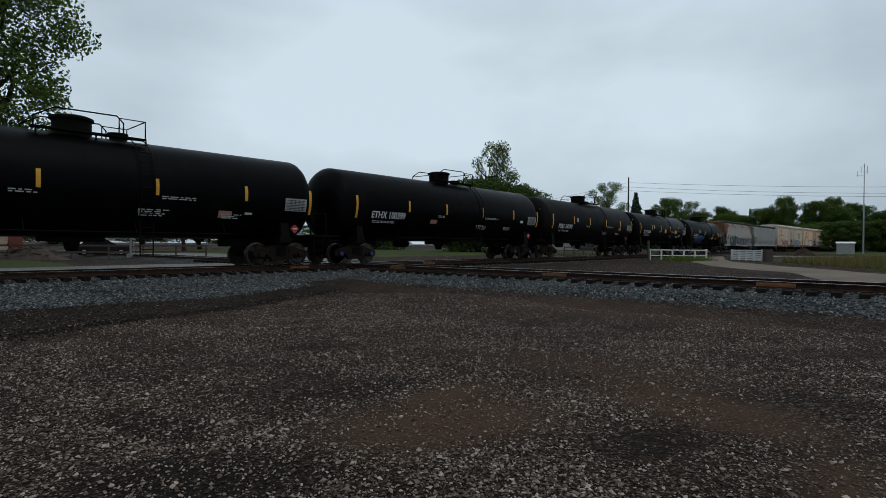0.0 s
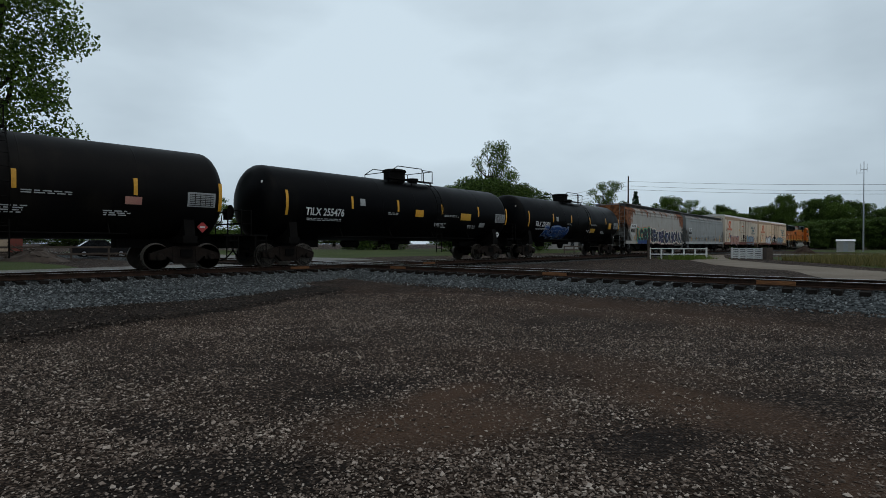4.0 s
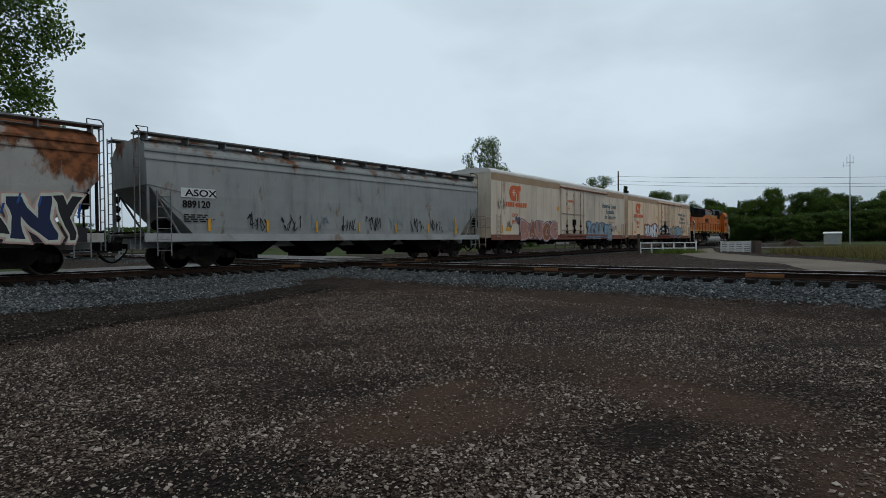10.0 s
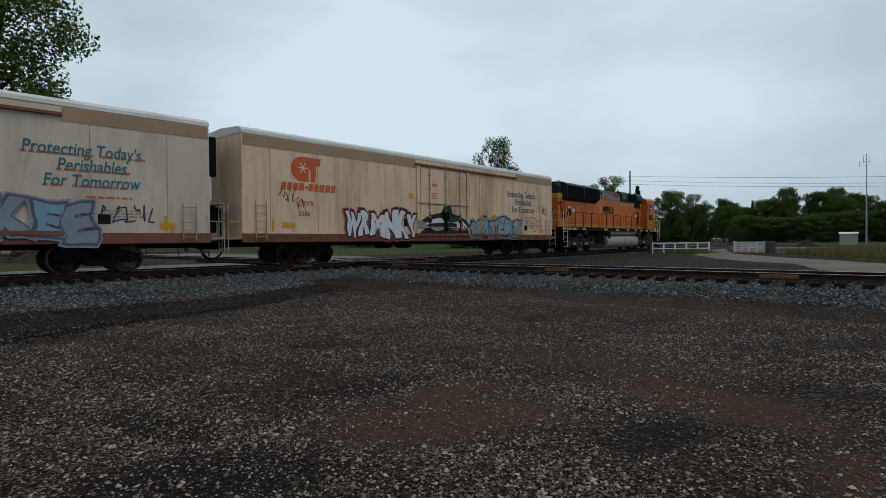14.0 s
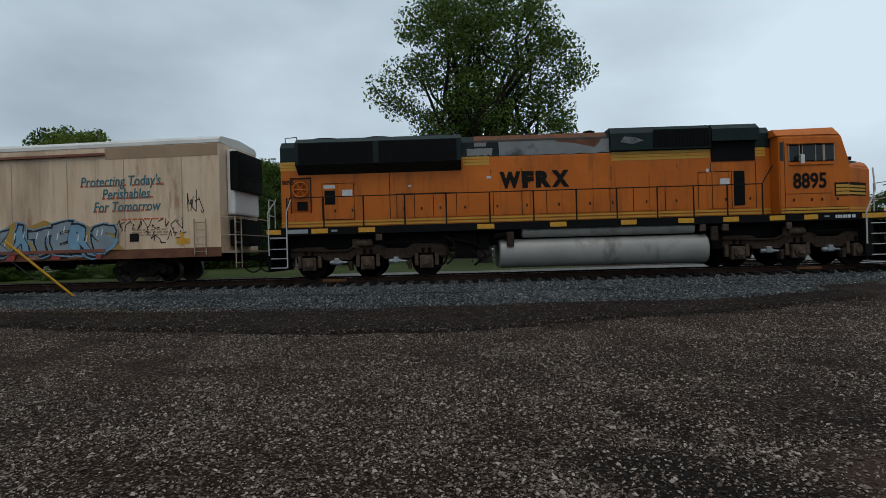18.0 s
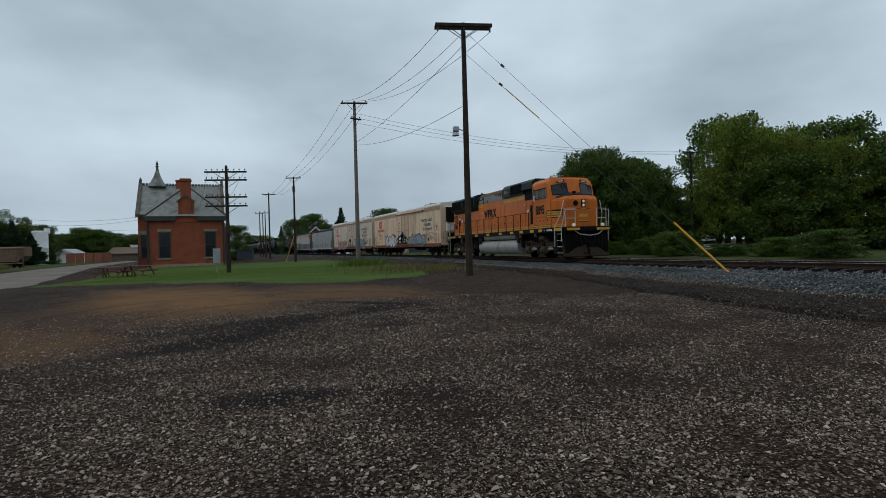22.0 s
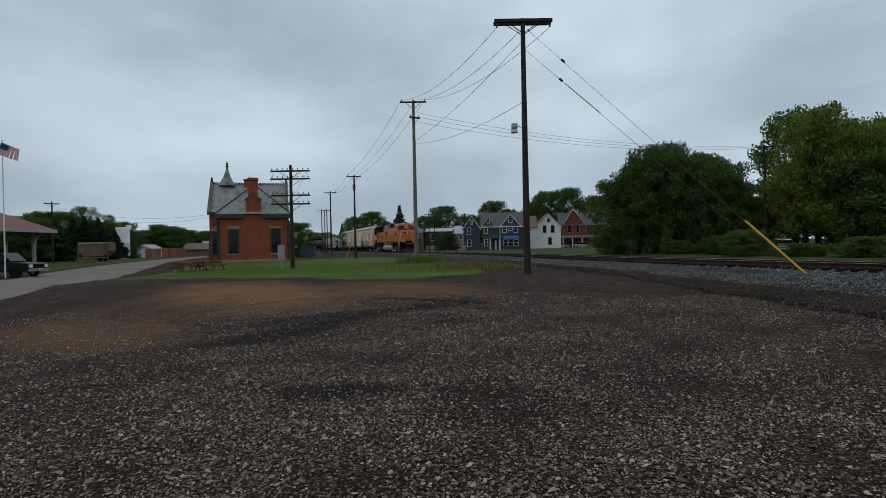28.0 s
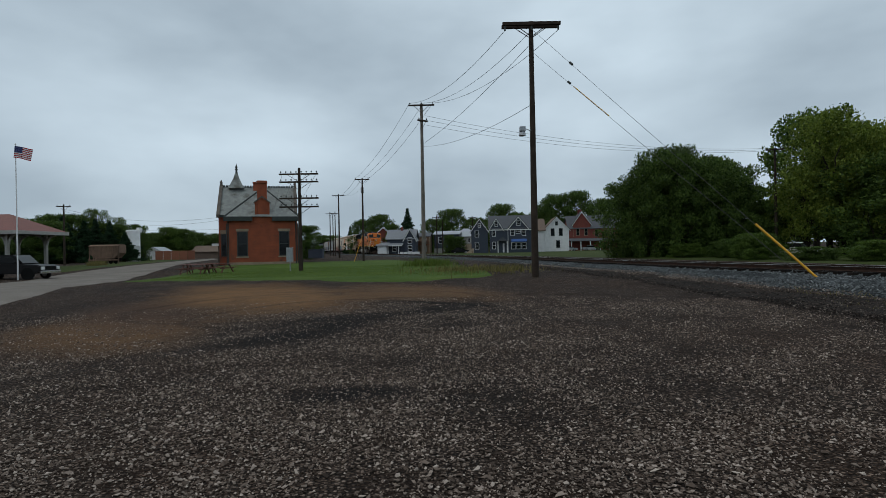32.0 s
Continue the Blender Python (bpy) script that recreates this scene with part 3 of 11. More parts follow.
def ground_material():
    m = bpy.data.materials.new("gravel_lot")
    m.use_nodes = True
    n, l = m.node_tree.nodes, m.node_tree.links
    b = n["Principled BSDF"]
    tc = n.new("ShaderNodeTexCoord")

    def tex(kind, scale, detail=4, rough=0.55):
        t = n.new(kind)
        t.inputs["Scale"].default_value = scale
        if kind == "ShaderNodeTexNoise":
            t.inputs["Detail"].default_value, t.inputs["Roughness"].default_value = detail, rough
        l.new(tc.outputs["Object"], t.inputs["Vector"])
        return t

    def ramp(src, stops):
        r = n.new("ShaderNodeValToRGB")
        while len(r.color_ramp.elements) < len(stops):
            r.color_ramp.elements.new(0.5)
        for e, (p, c) in zip(r.color_ramp.elements, stops):
            e.position, e.color = p, (*c, 1) if len(c) == 3 else c
        l.new(src, r.inputs[0])
        return r.outputs[0]

    def mix(fac, a, c, mode="MIX"):
        x = n.new("ShaderNodeMix")
        x.data_type, x.blend_type = "RGBA", mode
        if isinstance(fac, float):
            x.inputs[0].default_value = fac
        else:
            l.new(fac, x.inputs[0])
        l.new(a, x.inputs[6])
        if isinstance(c, tuple):
            x.inputs[7].default_value = (*c, 1)
        else:
            l.new(c, x.inputs[7])
        return x.outputs[2]

    v1, v2 = tex("ShaderNodeTexVoronoi", 33), tex("ShaderNodeTexVoronoi", 62)
    big, mid, fine = tex("ShaderNodeTexNoise", 0.22, 6, 0.6), tex("ShaderNodeTexNoise", 1.3, 5), tex("ShaderNodeTexNoise", 90, 3)
    hue1, hue2 = n.new("ShaderNodeSeparateColor"), n.new("ShaderNodeSeparateColor")
    l.new(v1.outputs["Color"], hue1.inputs[0])
    l.new(v2.outputs["Color"], hue2.inputs[0])
    stones = ramp(hue1.outputs[0], [(0.0, (0.010, 0.0068, 0.005)), (0.4, (0.040, 0.0275, 0.0205)), (0.75, (0.118, 0.085, 0.066)), (1.0, (0.29, 0.22, 0.178))])
    grit = ramp(hue2.outputs[0], [(0.0, (0.010, 0.0065, 0.005)), (0.6, (0.036, 0.024, 0.0175)), (1.0, (0.135, 0.095, 0.072))])
    dirt = ramp(fine.outputs["Fac"], [(0.3, (0.0075, 0.0045, 0.0031)), (0.7, (0.030, 0.0182, 0.0122))])
    gap = ramp(v1.outputs["Distance"], [(0.34, (1, 1, 1)), (0.58, (0.12, 0.12, 0.12))])
    loose = mix(0.22, mix(1.0, stones, gap, "MULTIPLY"), grit)
    bare = ramp(mid.outputs["Fac"], [(0.47, (0, 0, 0)), (0.66, (0.7, 0.7, 0.7))])
    col = mix(bare, loose, dirt)
    wet = ramp(big.outputs["Fac"], [(0.30, (0.55, 0.55, 0.57)), (0.46, (1, 1, 1)), (0.62, (1.12, 1.04, 0.98))])
    col = mix(1.0, col, wet, "MULTIPLY")

    def blot(x, y, rx, ry, turn, colour, amount, ring=0.0):
        """A stain of that colour round a place; ring: only a rim of that width, as a wheel leaves."""
        nonlocal col
        mp, ln, ad, mr = n.new("ShaderNodeMapping"), n.new("ShaderNodeVectorMath"), n.new("ShaderNodeMath"), n.new("ShaderNodeMapRange")
        mp.vector_type = "TEXTURE"
        mp.inputs["Location"].default_value, mp.inputs["Rotation"].default_value, mp.inputs["Scale"].default_value = (x, y, 0), (0, 0, radians(turn)), (rx, ry, 1000)
        l.new(tc.outputs["Object"], mp.inputs["Vector"])
        ln.operation = "LENGTH"
        l.new(mp.outputs[0], ln.inputs[0])
        ad.operation, ad.inputs[1].default_value = "MULTIPLY_ADD", 0.9 if not ring else 0.12
        l.new((mid if max(rx, ry) < 3 or ring else edge).outputs["Fac"], ad.inputs[0])
        l.new(ln.outputs["Value"], ad.inputs[2])
        src = ad.outputs[0]
        if ring:
            sb, ab = n.new("ShaderNodeMath"), n.new("ShaderNodeMath")
            sb.operation, sb.inputs[1].default_value, ab.operation = "SUBTRACT", 1.0, "ABSOLUTE"
            l.new(src, sb.inputs[0])
            l.new(sb.outputs[0], ab.inputs[0])
            src = ab.outputs[0]
        mr.inputs["From Min"].default_value, mr.inputs["From Max"].default_value = (0.95, 1.6) if not ring else (0.0, ring)
        mr.inputs["To Min"].default_value, mr.inputs["To Max"].default_value = amount, 0.0
        l.new(src, mr.inputs["Value"])
        patchy = n.new("ShaderNodeMath")
        patchy.operation = "MULTIPLY"
        l.new(mr.outputs["Result"], patchy.inputs[0])
        l.new(ramp(mid.outputs["Fac"], [(0.3, (0.6, 0.6, 0.6)), (0.55, (1, 1, 1))]), patchy.inputs[1])
        col = mix(patchy.outputs[0], col, colour)

    edge = tex("ShaderNodeTexNoise", 0.5, 5)
    sand, oil, brown = (0.165, 0.090, 0.042), (0.0095, 0.0072, 0.0062), (0.072, 0.042, 0.027)
    for x, y, rx, ry, turn, kind, amount, ring in BLOTS:
        blot(x, y, rx, ry, turn, {"sand": sand, "oil": oil, "brown": brown}[kind], amount, ring)
    l.new(col, b.inputs["Base Color"])
    b.inputs["Roughness"].default_value = 0.85
    b.inputs["Specular IOR Level"].default_value = 0.06
    inv = n.new("ShaderNodeMath")
    inv.operation, inv.inputs[1].default_value = "MULTIPLY", -1.0
    l.new(v1.outputs["Distance"], inv.inputs[0])
    bp = n.new("ShaderNodeBump")
    bp.inputs["Strength"].default_value, bp.inputs["Distance"].default_value = 0.9, 0.03
    l.new(inv.outputs[0], bp.inputs["Height"])
    bp2 = n.new("ShaderNodeBump")
    bp2.inputs["Strength"].default_value, bp2.inputs["Distance"].default_value = 0.5, 0.012
    l.new(fine.outputs["Fac"], bp2.inputs["Height"])
    l.new(bp.outputs[0], bp2.inputs["Normal"])
    l.new(bp2.outputs[0], b.inputs["Normal"])
    return m


def soil(name, stops, scale, fine, bump, rough=0.9, cells=False):
    """Loose ground: colours by noise at two scales, or by cells for broken stone."""
    m = bpy.data.materials.new(name)
    m.use_nodes = True
    n, l = m.node_tree.nodes, m.node_tree.links
    b = n["Principled BSDF"]
    tc = n.new("ShaderNodeTexCoord")
    a = n.new("ShaderNodeTexNoise")
    a.inputs["Scale"].default_value, a.inputs["Detail"].default_value = scale, 6
    l.new(tc.outputs["Object"], a.inputs["Vector"])
    c = n.new("ShaderNodeTexVoronoi" if cells else "ShaderNodeTexNoise")
    c.inputs["Scale"].default_value = fine
    l.new(tc.outputs["Object"], c.inputs["Vector"])
    s = n.new("ShaderNodeMath")
    s.operation, s.inputs[1].default_value = "MULTIPLY_ADD", 0.5
    if cells:
        sep = n.new("ShaderNodeSeparateColor")
        l.new(c.outputs["Color"], sep.inputs[0])
        l.new(sep.outputs[0], s.inputs[0])
    else:
        c.inputs["Detail"].default_value = 4
        l.new(c.outputs["Fac"], s.inputs[0])
    h = n.new("ShaderNodeMath")
    h.operation, h.inputs[1].default_value = "MULTIPLY", 0.5
    l.new(a.outputs["Fac"], h.inputs[0])
    l.new(h.outputs[0], s.inputs[2])
    r = n.new("ShaderNodeValToRGB")
    while len(r.color_ramp.elements) < len(stops):
        r.color_ramp.elements.new(0.5)
    for e, (p, col) in zip(r.color_ramp.elements, stops):
        e.position, e.color = p, (*col, 1)
    l.new(s.outputs[0], r.inputs[0])
    l.new(r.outputs[0], b.inputs["Base Color"])
    b.inputs["Roughness"].default_value = rough
    b.inputs["Specular IOR Level"].default_value = 0.06
    bp = n.new("ShaderNodeBump")
    bp.inputs["Strength"].default_value, bp.inputs["Distance"].default_value = 0.8, bump
    l.new(c.outputs["Distance" if cells else "Fac"], bp.inputs["Height"])
    bp.invert = cells
    l.new(bp.outputs[0], b.inputs["Normal"])
    return m


M_LOT = ground_material()
M_BALLAST = soil("ballast", [(0.25, (0.007, 0.0078, 0.0082)), (0.5, (0.034, 0.037, 0.038)), (0.75, (0.120, 0.128, 0.130))], 0.5, 19, 0.06, cells=True)
M_DAMP = soil("damp_dirt", [(0.3, (0.006, 0.0042, 0.003)), (0.55, (0.014, 0.0095, 0.007)), (0.85, (0.06, 0.044, 0.034))], 1.4, 22, 0.03, 0.8, cells=True)
M_LAWN = soil("lawn", [(0.3, (0.034, 0.060, 0.012)), (0.55, (0.060, 0.096, 0.018)), (0.75, (0.110, 0.125, 0.036))], 0.35, 30, 0.03)
M_MEADOW = soil("meadow", [(0.3, (0.024, 0.037, 0.010)), (0.55, (0.046, 0.060, 0.017)), (0.75, (0.085, 0.080, 0.034))], 0.12, 12, 0.05)
M_ROAD = soil("worn_road", [(0.3, (0.105, 0.090, 0.077)), (0.55, (0.165, 0.145, 0.126)), (0.75, (0.24, 0.216, 0.193))], 0.4, 30, 0.01)
M_DIRTROAD = soil("dirt_road", [(0.3, (0.105, 0.085, 0.066)), (0.55, (0.175, 0.145, 0.115)), (0.75, (0.26, 0.225, 0.185))], 0.4, 26, 0.02)
M_FARROAD = soil("grey_gravel", [(0.3, (0.10, 0.095, 0.09)), (0.55, (0.155, 0.15, 0.142)), (0.75, (0.23, 0.22, 0.21))], 0.5, 22, 0.02, cells=True)

rings = np.concatenate([[0.4], np.geomspace(1.0, 40, 90), np.geomspace(43, 3500, 30)])
spokes = 288
gv, gf = [(0, 0, 0)], []
for r in rings:
    for k in range(spokes):
        a = 2 * math.pi * k / spokes
        x, y = r * math.cos(a), r * math.sin(a)
        dz = (0.05 * noise.noise((x * 0.35, y * 0.35, 0)) + 0.02 * noise.noise((x * 1.3, y * 1.3, 3))) * float(smooth_step(60, 20, r)) if r < 60 else 0
        gv.append((x, y, float(gz(x, y)) + dz - 0.05))
for k in range(spokes):
    gf.append((0, 1 + k, 1 + (k + 1) % spokes))
for i in range(len(rings) - 1):
    for k in range(spokes):
        a, b = 1 + i * spokes, 1 + (i + 1) * spokes
        gf.append((a + k, b + k, b + (k + 1) % spokes, a + (k + 1) % spokes))
ground = quick("ground", gv, gf, M_LOT, smooth=True)
tagged(ground, "flat dark gravel lot and land, one sheet to the horizon", "ground", kind="structure")


def sheet(name, left, right, material, dz, label, category, wobble=0.3, n=60, m=10, seed=1):
    """A patch of ground cover between two edge lines, laid just over the ground; its edge wanders."""
    def along(pts, t):
        d = np.concatenate([[0], np.cumsum([math.dist(p, q) for p, q in zip(pts, pts[1:])])])
        return Vector((np.interp(t * d[-1], d, [p[0] for p in pts]), np.interp(t * d[-1], d, [p[1] for p in pts])))
    vs, fs = [], []
    for i in range(n + 1):
        t = i / n
        p, q = along(left, t), along(right, t)
        w = (q - p).normalized() if (q - p).length > 1e-6 else Vector((0, 1))
        p = p + w * wobble * noise.noise((t * n * 0.21, seed, 0.3))
        q = q + w * wobble * noise.noise((t * n * 0.21, seed, 7.3))
        for j in range(m + 1):
            c = p.lerp(q, j / m)
            edge = min(j, m - j, i, n - i) == 0
            bump = (0.05 * noise.noise((c.x * 0.35, c.y * 0.35, 0)) + 0.02 * noise.noise((c.x * 1.3, c.y * 1.3, 3))) * float(smooth_step(60, 20, c.length)) if c.length < 60 else 0
            vs.append((c.x, c.y, float(gz(c.x, c.y)) + bump - 0.05 + (dz if not edge else -0.03)))
    for i in range(n):
        for j in range(m):
            a = i * (m + 1) + j
            fs.append((a, a + 1, a + m + 2, a + m + 1))
    ob = quick(name, vs, fs, material, smooth=True)
    return tagged(ob, label, category, kind="structure")


def stones(name, pts, sizes, material, label, category, flat=0.6, seed=5):
    """Loose stones, one mesh: each an uneven eight-sided lump that stands on its narrow foot."""
    rng = np.random.default_rng(seed)
    base = np.array([(1, 0.45, 0.1), (-0.4, 1, -0.1), (-1, -0.4, 0.1), (0.45, -1, -0.05), (0.15, 0.1, 0.95), (0, 0, -1.2)], float)
    loops = np.array([0, 1, 4, 1, 2, 4, 2, 3, 4, 3, 0, 4, 1, 0, 5, 2, 1, 5, 3, 2, 5, 0, 3, 5])
    starts, total = np.arange(8) * 3, 24
    k = len(pts)
    a = rng.uniform(0, 2 * np.pi, k)
    v = base[None] * rng.uniform(0.6, 1.2, (k, 6, 1)) * np.array([1.2, 0.9, flat * 1.25]) * rng.uniform(0.7, 1.3, (k, 1, 3))
    v = v + rng.uniform(-0.28, 0.28, (k, 6, 3)) * np.array([1, 1, flat * 0.9])
    lean = rng.normal(0, 0.20, (k, 1, 2))
    v[..., 2] += v[..., 0] * lean[..., 0] + v[..., 1] * lean[..., 1]
    ca, sa = np.cos(a)[:, None], np.sin(a)[:, None]
    x, y = v[..., 0] * ca - v[..., 1] * sa, v[..., 0] * sa + v[..., 1] * ca
    v = np.stack([x, y, v[..., 2]], -1) * np.asarray(sizes)[:, None, None] + np.asarray(pts)[:, None, :]
    me = bpy.data.meshes.new(name)
    me.vertices.add(k * 6)
    me.vertices.foreach_set("co", v.ravel())
    f = (loops[None] + (np.arange(k) * 6)[:, None]).ravel()
    me.loops.add(len(f))
    me.loops.foreach_set("vertex_index", f)
    me.polygons.add(k * 8)
    me.polygons.foreach_set("loop_start", (starts[None] + (np.arange(k) * total)[:, None]).ravel())
    me.update(calc_edges=True)
    me.shade_flat()
    me.materials.append(material)
    return tagged(new(name, me), label, category, kind="stuff")


def stone_material(name, stops, rough=0.8):
    m = bpy.data.materials.new(name)
    m.use_nodes = True
    n, l = m.node_tree.nodes, m.node_tree.links
    b, g, r = n["Principled BSDF"], n.new("ShaderNodeNewGeometry"), n.new("ShaderNodeValToRGB")
    while len(r.color_ramp.elements) < len(stops):
        r.color_ramp.elements.new(0.5)
    for e, (p, c) in zip(r.color_ramp.elements, stops):
        e.position, e.color = p, (*c, 1)
    l.new(g.outputs["Random Per Island"], r.inputs[0])
    l.new(r.outputs[0], b.inputs["Base Color"])
    b.inputs["Roughness"].default_value = rough
    b.inputs["Specular IOR Level"].default_value = 0.12
    return m


M_STONE = stone_material("lot_stone", [(0, (0.034, 0.0235, 0.018)), (0.30, (0.100, 0.073, 0.057)), (0.75, (0.215, 0.167, 0.136)), (1.0, (0.41, 0.34, 0.287))])
M_BALLASTSTONE = stone_material("ballast_stone", [(0, (0.024, 0.026, 0.027)), (0.5, (0.075, 0.080, 0.081)), (0.9, (0.170, 0.180, 0.181)), (1.0, (0.30, 0.305, 0.30))])


def ground_z(x, y):
    r = math.hypot(x, y)
    return float(gz(x, y)) - 0.05 + ((0.05 * noise.noise((x * 0.35, y * 0.35, 0)) + 0.02 * noise.noise((x * 1.3, y * 1.3, 3))) * float(smooth_step(60, 20, r)) if r < 60 else 0)


FOOT = [(7, 5.0, 6.5), (3, 5.2, 7.9), (0, 5.2, 8.6), (-5, 5.2, 10.3), (-12, 6.2, 9.2), (-20, 5.8, 7.4), (-30, 5.2, 6.4), (-45, 4.6, 5.6)]


def foot_side(x, y):
    """True between the main track and the outer edge of the damp strip at its foot."""
    s = (x + 12.4) * 0.69 + (y - 17.5) * 0.72
    mx, my, h = main_at(s)
    d = (x - mx) * math.cos(radians(h)) - (y - my) * math.sin(radians(h))
    return s < 7 and d < np.interp(-s, [-q[0] for q in FOOT], [q[2] for q in FOOT]) + 0.4 * noise.noise((s * 0.8, 3, 1))


rng = np.random.default_rng(11)
pts, sizes, damp = [], [], []
while len(pts) < 300000:
    a = radians(rng.uniform(-62, 172))
    r = 1.8 + 15.5 * rng.random() ** 1.1
    if rng.random() < 0.12:
        a, r = radians(rng.uniform(0, 360)), 16 * rng.random() ** 0.6
    x, y = -r * math.sin(a), r * math.cos(a)
    rut = noise.noise(((0.86 * x - 0.5 * y) * 0.16, (0.5 * x + 0.86 * y) * 1.1, 4)) + 0.6 * noise.noise(((0.95 * x + 0.3 * y) * 0.2, (0.95 * y - 0.3 * x) * 1.6, 6))
    if noise.noise((x * 0.8, y * 0.8, 9)) + 0.7 * noise.noise((x * 0.3, y * 0.3, 2)) + 0.7 * rut < rng.uniform(-0.95, 0.5):
        continue
    if rng.random() < 0.8 * stained(x, y):
        continue
    if r > 8 and foot_side(x, y):
        if rng.random() < 0.6:
            damp.append((x, y, ground_z(x, y) + 0.05))
        continue
    s = min(0.024, (0.0108 if rng.random() < 0.5 else 0.0072) * math.exp(rng.normal(0.0, 0.36)))
    pts.append((x, y, ground_z(x, y) + s * 0.45))
    sizes.append(s)
shelf = []
for k in range(30000):
    s = 6.5 - 46 * rng.random() ** 0.8
    inner, outer = (np.interp(-s, [-q[0] for q in FOOT], [q[j] for q in FOOT]) for j in (1, 2))
    d = rng.uniform(4.2, outer + 0.5)
    x, y, turn = main_at(s, d)
    if noise.noise((x * 0.9, y * 0.9, 5)) > rng.uniform(-0.5, 0.5):
        (damp if d > inner + 0.3 * noise.noise((s, 1, 7)) else shelf).append((x, y, ground_z(x, y) + 0.058))
stones("shelf_gravel", shelf, rng.uniform(0.010, 0.026, len(shelf)), M_STONE, "grey-brown gravel between the ballast and the damp strip", "gravel", seed=15)
M_DAMPSTONE = stone_material("damp_stone", [(0, (0.006, 0.0042, 0.0032)), (0.6, (0.024, 0.017, 0.013)), (0.88, (0.080, 0.061, 0.049)), (1.0, (0.21, 0.175, 0.15))])
stones("damp_gravel", damp, rng.uniform(0.010, 0.028, len(damp)), M_DAMPSTONE, "dark damp stones along the foot of the ballast", "gravel")
stones("gravel", pts, sizes, M_STONE, "loose grey and brown gravel stones on the lot", "gravel")


# ---- tracks ----
def spill(s):
    """How far the ballast of the main track spills over the lot, by place along it."""
    return float(np.interp(s, [-40, -22, -12, -4, 3, 6], [0.38, 0.44, 0.58, 0.70, 0.68, 0.66]))


def bank_z(d, wide=0.0):
    """Height of a ballast bank d metres from a track's centre; wide: the side that spills over the lot."""
    if wide and d > 2.2:
        d = 2.2 + (d - 2.2) / wide
    if wide and d > 0:
        return float(np.interp(d, [0, 0.85, 1.35, 2.2, 4.4, 7.2, 8.3], [0.47, 0.46, 0.37, 0.31, 0.20, 0.04, -0.16]))
    return float(np.interp(abs(d), [0, 0.85, 1.35, 2.2, 3.9, 5.0], [0.47, 0.46, 0.37, 0.28, 0.03, -0.14]))


def bank(name, at, s0, s1, label, wide=False):
    vs, fs, cols = [], [], [-5.0, -4.4, -3.6, -2.9, -2.2, -1.55, -0.8, 0, 0.8, 1.55, 2.2, 2.9, 3.6, 4.4, 5.0] + ([5.8, 6.6, 7.4, 8.3] if wide else [])
    ss = np.arange(s0, s1 + 0.01, 0.8)
    for s in ss:
        for c in cols:
            e = (c if not wide or c < 2.2 else 2.2 + (c - 2.2) * spill(s)) * (1 + 0.09 * noise.noise((s * 0.3, c, 1)))
            x, y, _ = at(s, e)
            vs.append((x, y, bank_z(c, 1.0 if wide else 0.0) + 0.03 * noise.noise((x * 1.5, y * 1.5, 5)) + (max(0.0, float(gz(x, y)) - 0.02) * (1 if c > 4 else 0) if wide else 0)))
    m = len(cols)
    for i in range(len(ss) - 1):
        for j in range(m - 1):
            a = i * m + j
            fs.append((a, a + 1, a + m + 1, a + m))
    ob = quick(name, vs, fs, M_BALLAST, smooth=True)
    if at is cross_at:
        # only the shoulder is clean stone, the rest is trodden brown gravel
        ob.data.materials.append(M_LOT)
        for f in ob.data.polygons:
            j = f.index % (m - 1)
            f.material_index = 1 if abs(cols[j] + cols[j + 1]) / 2 > 3.0 else 0
    return tagged(ob, label, "ballast", kind="structure")


bank("ballast_bank", main_at, -200, 6, "wide bank of blue-grey crushed stone under the main track", True)
bank("ballast_bank", main_at, 6, 260, "bank of blue-grey crushed stone under the main track")
bank("ballast_bank", cross_at, -60, 60, "bank of blue-grey crushed stone under the crossing track")
# damp, oily foot of the bank
sheet("damp_gravel_strip", [main_at(s, a)[:2] for s, a, b in FOOT], [main_at(s, b)[:2] for s, a, b in FOOT], M_DAMP, 0.055, "dark damp strip of dirt along the foot of the ballast", "dirt", 0.7, 90, 8, 31)
pts, sizes = [], []
for at, s0, s1, cnt in ((main_at, -46, 14, 76000), (cross_at, -14, 30, 27000)):
    for _ in range(cnt):
        wide = at is main_at
        s, d = rng.uniform(s0, s1), rng.uniform(-1.4, 6.4 if wide and s0 < 0 else 4.5)
        if wide and s > 6 and d > 4.5:
            continue
        x, y, _h2 = at(s, d)
        z = bank_z(d, spill(s) if wide and s < 6 else 0.0) + 0.012 + (max(0.0, float(gz(x, y)) - 0.02) if wide and d > 4 and s < 6 else 0)
        if z < 0 or (not wide and d > 3.3) or d > 5.5 and rng.random() < (d - 5.5) / 3:
            continue
        pts.append((x, y, z))
        sizes.append(rng.uniform(0.016, 0.038))
stones("ballast_stone", pts, sizes, M_BALLASTSTONE, "loose blue-grey crushed stones along the ties", "ballast", flat=0.8, seed=8)

RAIL_PROFILE = [(-0.075, -0.17), (0.075, -0.17), (0.075, -0.155), (0.012, -0.13), (0.012, -0.045), (0.036, -0.035), (0.036, -0.004), (0.030, 0.0), (-0.030, 0.0), (-0.036, -0.004), (-0.036, -0.035), (-0.012, -0.045), (-0.012, -0.13), (-0.075, -0.155)]


